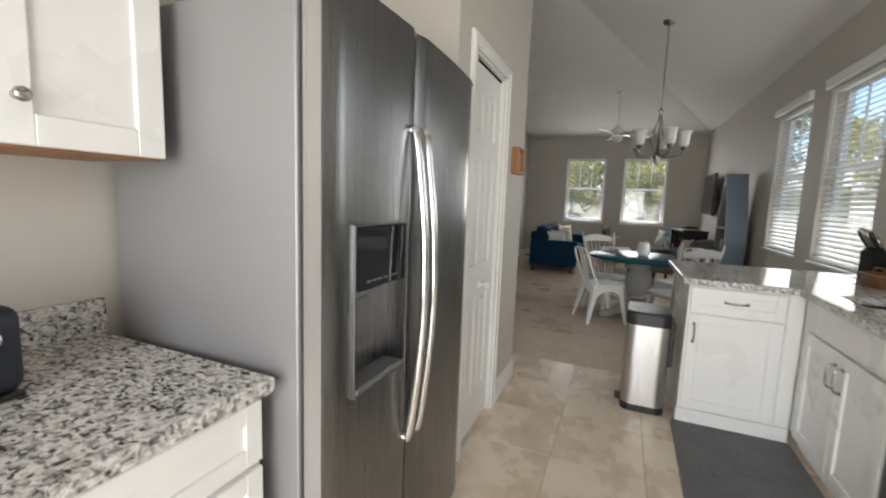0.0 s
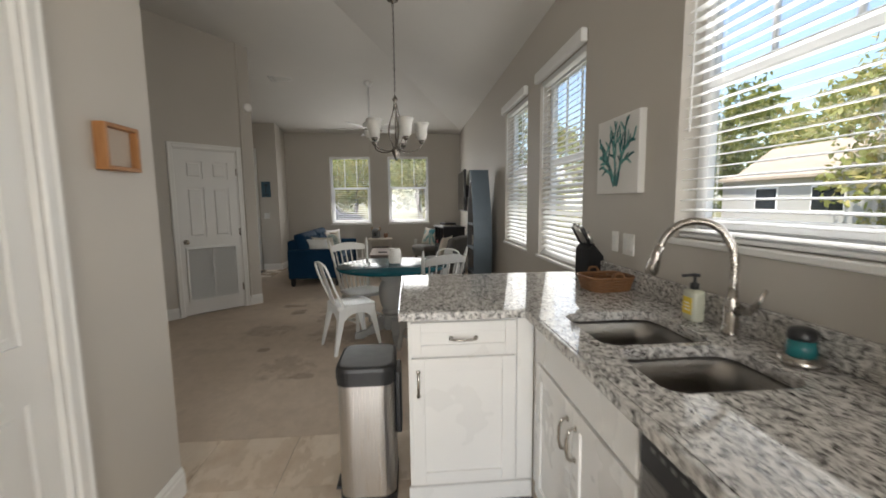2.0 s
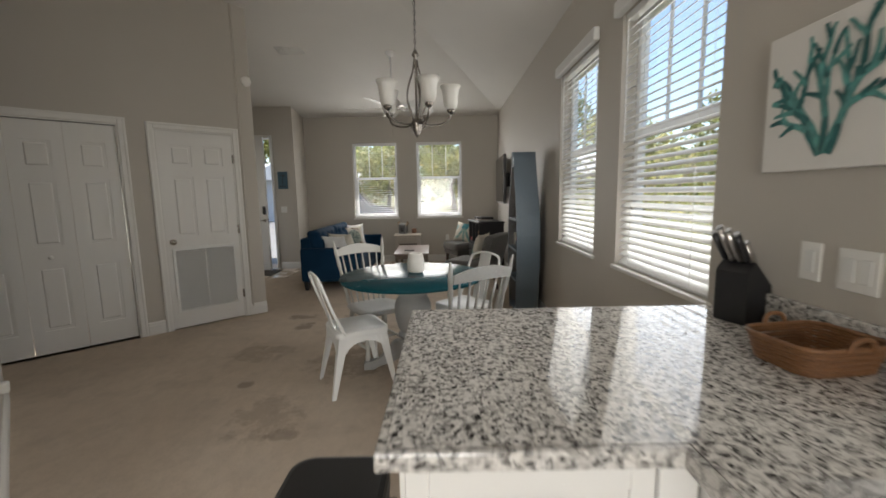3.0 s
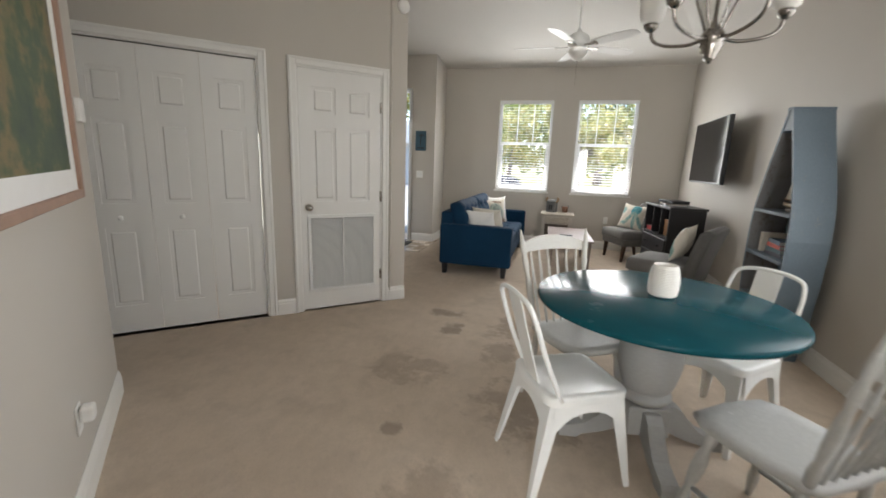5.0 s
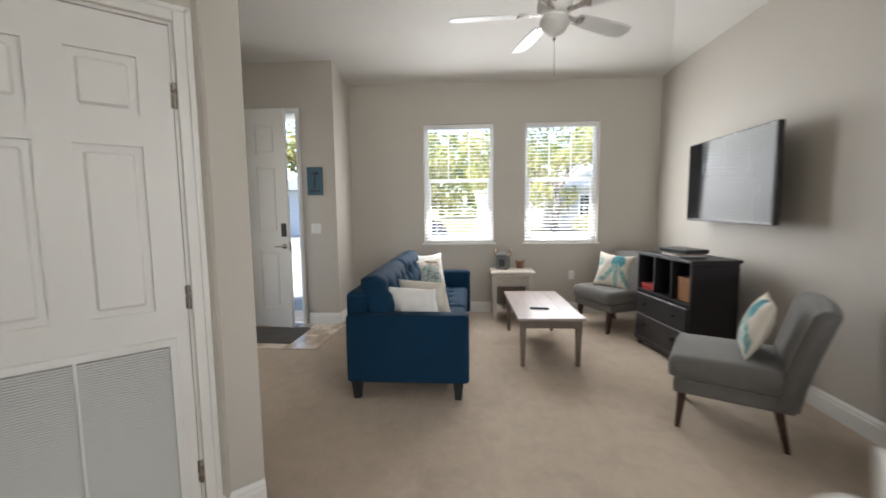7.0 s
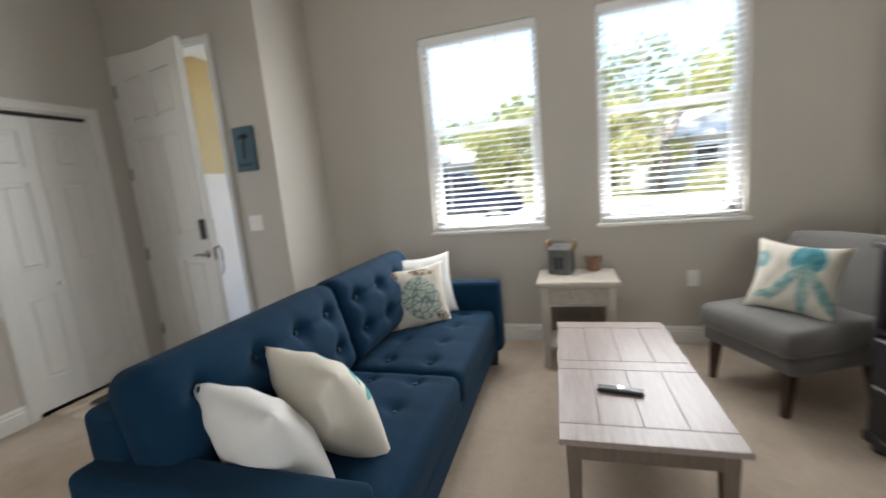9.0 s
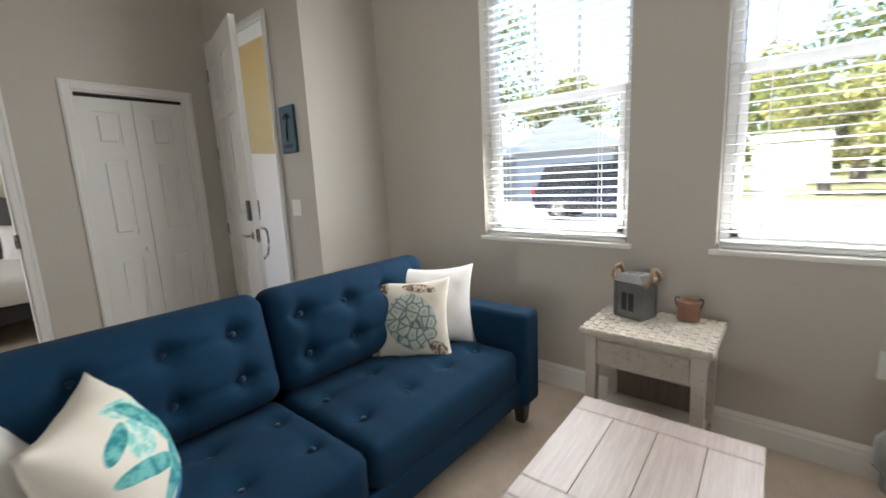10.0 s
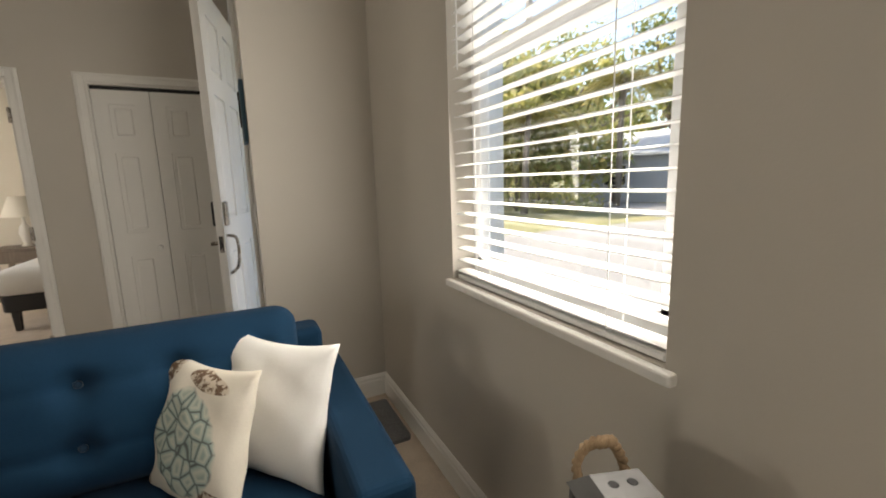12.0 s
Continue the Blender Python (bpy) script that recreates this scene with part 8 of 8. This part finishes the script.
tree_specs = [(-21, 25, 8.0, 4.6, "leaf_y", 1), (-26, 21, 9.0, 5.0, "leaf_y", 2), (-17, 19.5, 5.2, 3.2, "leaf_y", 3), (-30, 33, 11, 5.5, "leaf", 4), (-24, 44, 17, 7.5, "leaf", 5), (-9, 46, 7.5, 4.0, "leaf", 6), (-19.5, 27, 9, 4.2, "leaf_y", 41), (-17.8, 24.6, 6.0, 2.8, "leaf_y", 42), (-22.5, 29, 10, 4.8, "leaf_y", 43), (-16.5, 45, 10, 4.5, "leaf_y", 44),
              (-3.5, 34.5, 6.0, 3.0, "leaf_y", 7), (1.5, 33.5, 6.8, 3.2, "leaf_y", 8), (3.5, 45, 12, 6.0, "leaf", 9), (12.0, 47, 12, 6.0, "leaf", 10), (4.8, 32.5, 7.4, 3.0, "leaf_y", 11), (17, 40, 10, 5, "leaf_y", 12), (-27, 27, 14, 5.5, "leaf_y", 51), (-33, 25, 15, 6, "leaf", 52), (-23, 24, 10, 4.0, "leaf_y", 53), (-29, 40, 17, 6.5, "leaf_y", 54),
              (21.5, 30.5, 9.0, 4.5, "leaf", 13), (33, 30, 11, 6, "leaf_y", 14), (36, 12, 12, 6, "leaf", 15), (18.5, 14.5, 7.0, 3.2, "leaf_y", 16), (22, 9, 8.0, 4, "leaf_y", 17), (32, -12, 11, 6, "leaf", 18)]
for x, y, h, s, mt, seed in tree_specs:
    tree_at(x, y, h, s, M[mt], "broad-leaved tree with a %s crown" % ("yellow-green" if mt == "leaf_y" else "dense green"), seed, 3000, 0.17 if h < 8 else 0.24, None, 0.18)
for x, y, h, seed in ((-14.5, 21.5, 4.2, 21), (-14.8, 27.5, 6.2, 22), (-17.8, 23.5, 5.0, 23), (-17.6, 30.5, 7.0, 24)):
    palm_at(x, y, h, seed)
for x, y, h, s, seed in ((-10.5, 16.5, 1.3, 0.9, 31), (-16, 22.2, 2.2, 1.8, 32), (-19, 21.5, 2.4, 2.0, 33), (-22, 20, 2.6, 2.2, 34), (-13.8, 23.6, 1.6, 1.3, 35), (7.0, 31.8, 1.4, 1.4, 36), (20.5, 17, 1.4, 1.2, 37),
                        (5.6, 13.4, 2.7, 1.5, 61), (7.2, 15.4, 3.0, 1.8, 62), (4.6, 17.0, 2.8, 1.7, 63), (8.6, 18.2, 3.2, 2.0, 64), (6.4, 21.0, 3.2, 2.2, 65)):
    rng = random.Random(seed)
    sh_ = thing("shrub", "loose yellow-green garden shrub", "shrub", Matrix.Translation((x, y, GZ)))
    for k in range(6):
        a = rng.uniform(0, 6.28)
        part("stem", tube(bmesh.new(), [(0, 0, 0), (0.3 * s * math.cos(a), 0.3 * s * math.sin(a), 0.5 * h), (0.6 * s * math.cos(a), 0.6 * s * math.sin(a), 0.85 * h)], [0.03, 0.02, 0.01], 5), M["bark"], sh_)
    verts = []
    for i in range(700):
        a, rr = rng.uniform(0, 6.28), s * math.sqrt(rng.random())
        p = Vector((rr * math.cos(a), rr * math.sin(a), h * rng.uniform(0.1, 1.0) * (1 - 0.5 * (rr / s) ** 2)))
        u = Vector((rng.gauss(0, 1), rng.gauss(0, 1), rng.gauss(0, 1))).normalized()
        v = u.cross(Vector((rng.gauss(0, 1), rng.gauss(0, 1), rng.gauss(0, 1)))).normalized()
        z_ = 0.10 * rng.uniform(0.6, 1.4)
        verts += [tuple(p - u * z_), tuple(p - v * z_ * 0.4), tuple(p + u * z_), tuple(p + v * z_ * 0.4)]
    quads("foliage", verts, M["leaf_y"], sh_)

# parked sport utility vehicle, seen from its side
car = thing("car", "dark blue sport utility vehicle parked in front of the house", "car", pose(-3.9, 22.3, GZ + 0.021, 0, 0, 3))
side = [(-2.35, 0.42), (-2.38, 0.75), (-2.30, 1.02), (-2.18, 1.10), (-1.92, 1.68), (-1.70, 1.78), (0.45, 1.78), (0.75, 1.70), (1.25, 1.14), (2.05, 1.02), (2.32, 0.88), (2.38, 0.55), (2.30, 0.38), (-2.2, 0.36)]
bm = prism(bmesh.new(), side, -0.90, 0.90, "y")
bmesh.ops.bevel(bm, geom=[e for e in bm.edges if e.calc_face_angle(0) > 0.9], offset=0.09, segments=3, affect="EDGES")
part("body", bm, M["carpaint"], car)
for sy in (-1, 1):
    gl = [(-1.98, 1.16), (-1.78, 1.62), (0.42, 1.66), (0.95, 1.16)]
    part("side_glass", prism(bmesh.new(), gl, sy * 0.903 - 0.004, sy * 0.903 + 0.004, "y"), M["carglass"], car)
    for u in (-0.85, 0.05):
        part("pillar", B((u - 0.04, sy * 0.909 - 0.003, 1.14), (u + 0.04, sy * 0.909 + 0.003, 1.68)), M["carpaint"], car)
    part("tail_light", B((-2.37, sy * 0.78 - 0.1, 0.82), (-2.24, sy * 0.78 + 0.13, 1.08), 0.02, 2), paint("red_lens", (0.45, 0.02, 0.015), 0.15, 0.1), car, "red tail light")
    part("sill", B((-1.6, sy * 0.905 - 0.01, 0.36), (1.6, sy * 0.905 + 0.01, 0.50), 0.008, 1), M["tyre"], car)
    for u in (-1.45, 1.50):
        wh = part("wheel", lathe(bmesh.new(), [(0.20, -0.11), (0.34, -0.10), (0.37, -0.06), (0.37, 0.06), (0.34, 0.10), (0.20, 0.11)], 28, pose(u, sy * 0.82, 0.37, 90, 0, 0)), M["tyre"], car)
        part("rim", lathe(bmesh.new(), [(0.02, 0.1125), (0.12, 0.118), (0.22, 0.1125)] if sy < 0 else [(0.22, -0.1125), (0.12, -0.118), (0.02, -0.1125)], 24, pose(u, sy * 0.82, 0.37, 90, 0, 0)), M["nickel"], wh)

# distant woods close the view
verts, rng = [], random.Random(77)
wd = thing("far_woods", "distant band of dark green woods", "woods", kind="stuff")
for k in range(9000):
    a = rng.uniform(-0.75, 2.6)
    r = rng.uniform(62, 75)
    hgt = 7 + 4 * math.sin(a * 9) + 2.5 * math.sin(a * 23 + 1)
    p = Vector((r * math.cos(a), r * math.sin(a), GZ + hgt * rng.random() ** 0.7))
    u = Vector((rng.gauss(0, 1), rng.gauss(0, 1), rng.gauss(0, 1))).normalized()
    v = u.cross(Vector((rng.gauss(0, 1), rng.gauss(0, 1), rng.gauss(0, 1)))).normalized()
    z_ = 0.9 * rng.uniform(0.5, 1.5)
    verts += [tuple(p - u * z_), tuple(p - v * z_ * 0.7), tuple(p + u * z_), tuple(p + v * z_ * 0.7)]
quads("foliage", verts, M["leaf"], wd)


# ---- floor tiles ----
TS = 0.46
tile_mesh = None


def lay_tile(parent, cx_, cy_, w, d, z):
    global tile_mesh
    full = abs(w - TS) < 1e-4 and abs(d - TS) < 1e-4
    if full and tile_mesh is not None:
        ob = new("tile", tile_mesh)
        ob.parent = parent
    else:
        ob = part("tile", B((-w / 2 + 0.0016, -d / 2 + 0.0016, -0.008), (w / 2 - 0.0016, d / 2 - 0.0016, 0.0), 0.0012, 1), M["tile"], parent)
        if full:
            tile_mesh = ob.data
    ob.matrix_basis = Matrix.Translation((cx_, cy_, z + random.uniform(-0.0003, 0.0003)))


def lay(parent, lo, hi, ox, oy, z):
    x = ox - TS * math.ceil((ox - lo[0]) / TS)
    while x < hi[0] - 1e-4:
        y = oy - TS * math.ceil((oy - lo[1]) / TS)
        while y < hi[1] - 1e-4:
            a, b, c, d = max(x, lo[0]), min(x + TS, hi[0]), max(y, lo[1]), min(y + TS, hi[1])
            if b - a > 0.02 and d - c > 0.02:
                lay_tile(parent, (a + b) / 2, (c + d) / 2, b - a, d - c, z)
            y += TS
        x += TS


lay(floor, (XL - 0.1, BACK), (XR, YC), -0.06, 3.495, 0.0)
lay(entry_floor, (XB, 9.55), (XJ + 0.06, YE + 0.1), -3.3, 9.55, 0.0062)
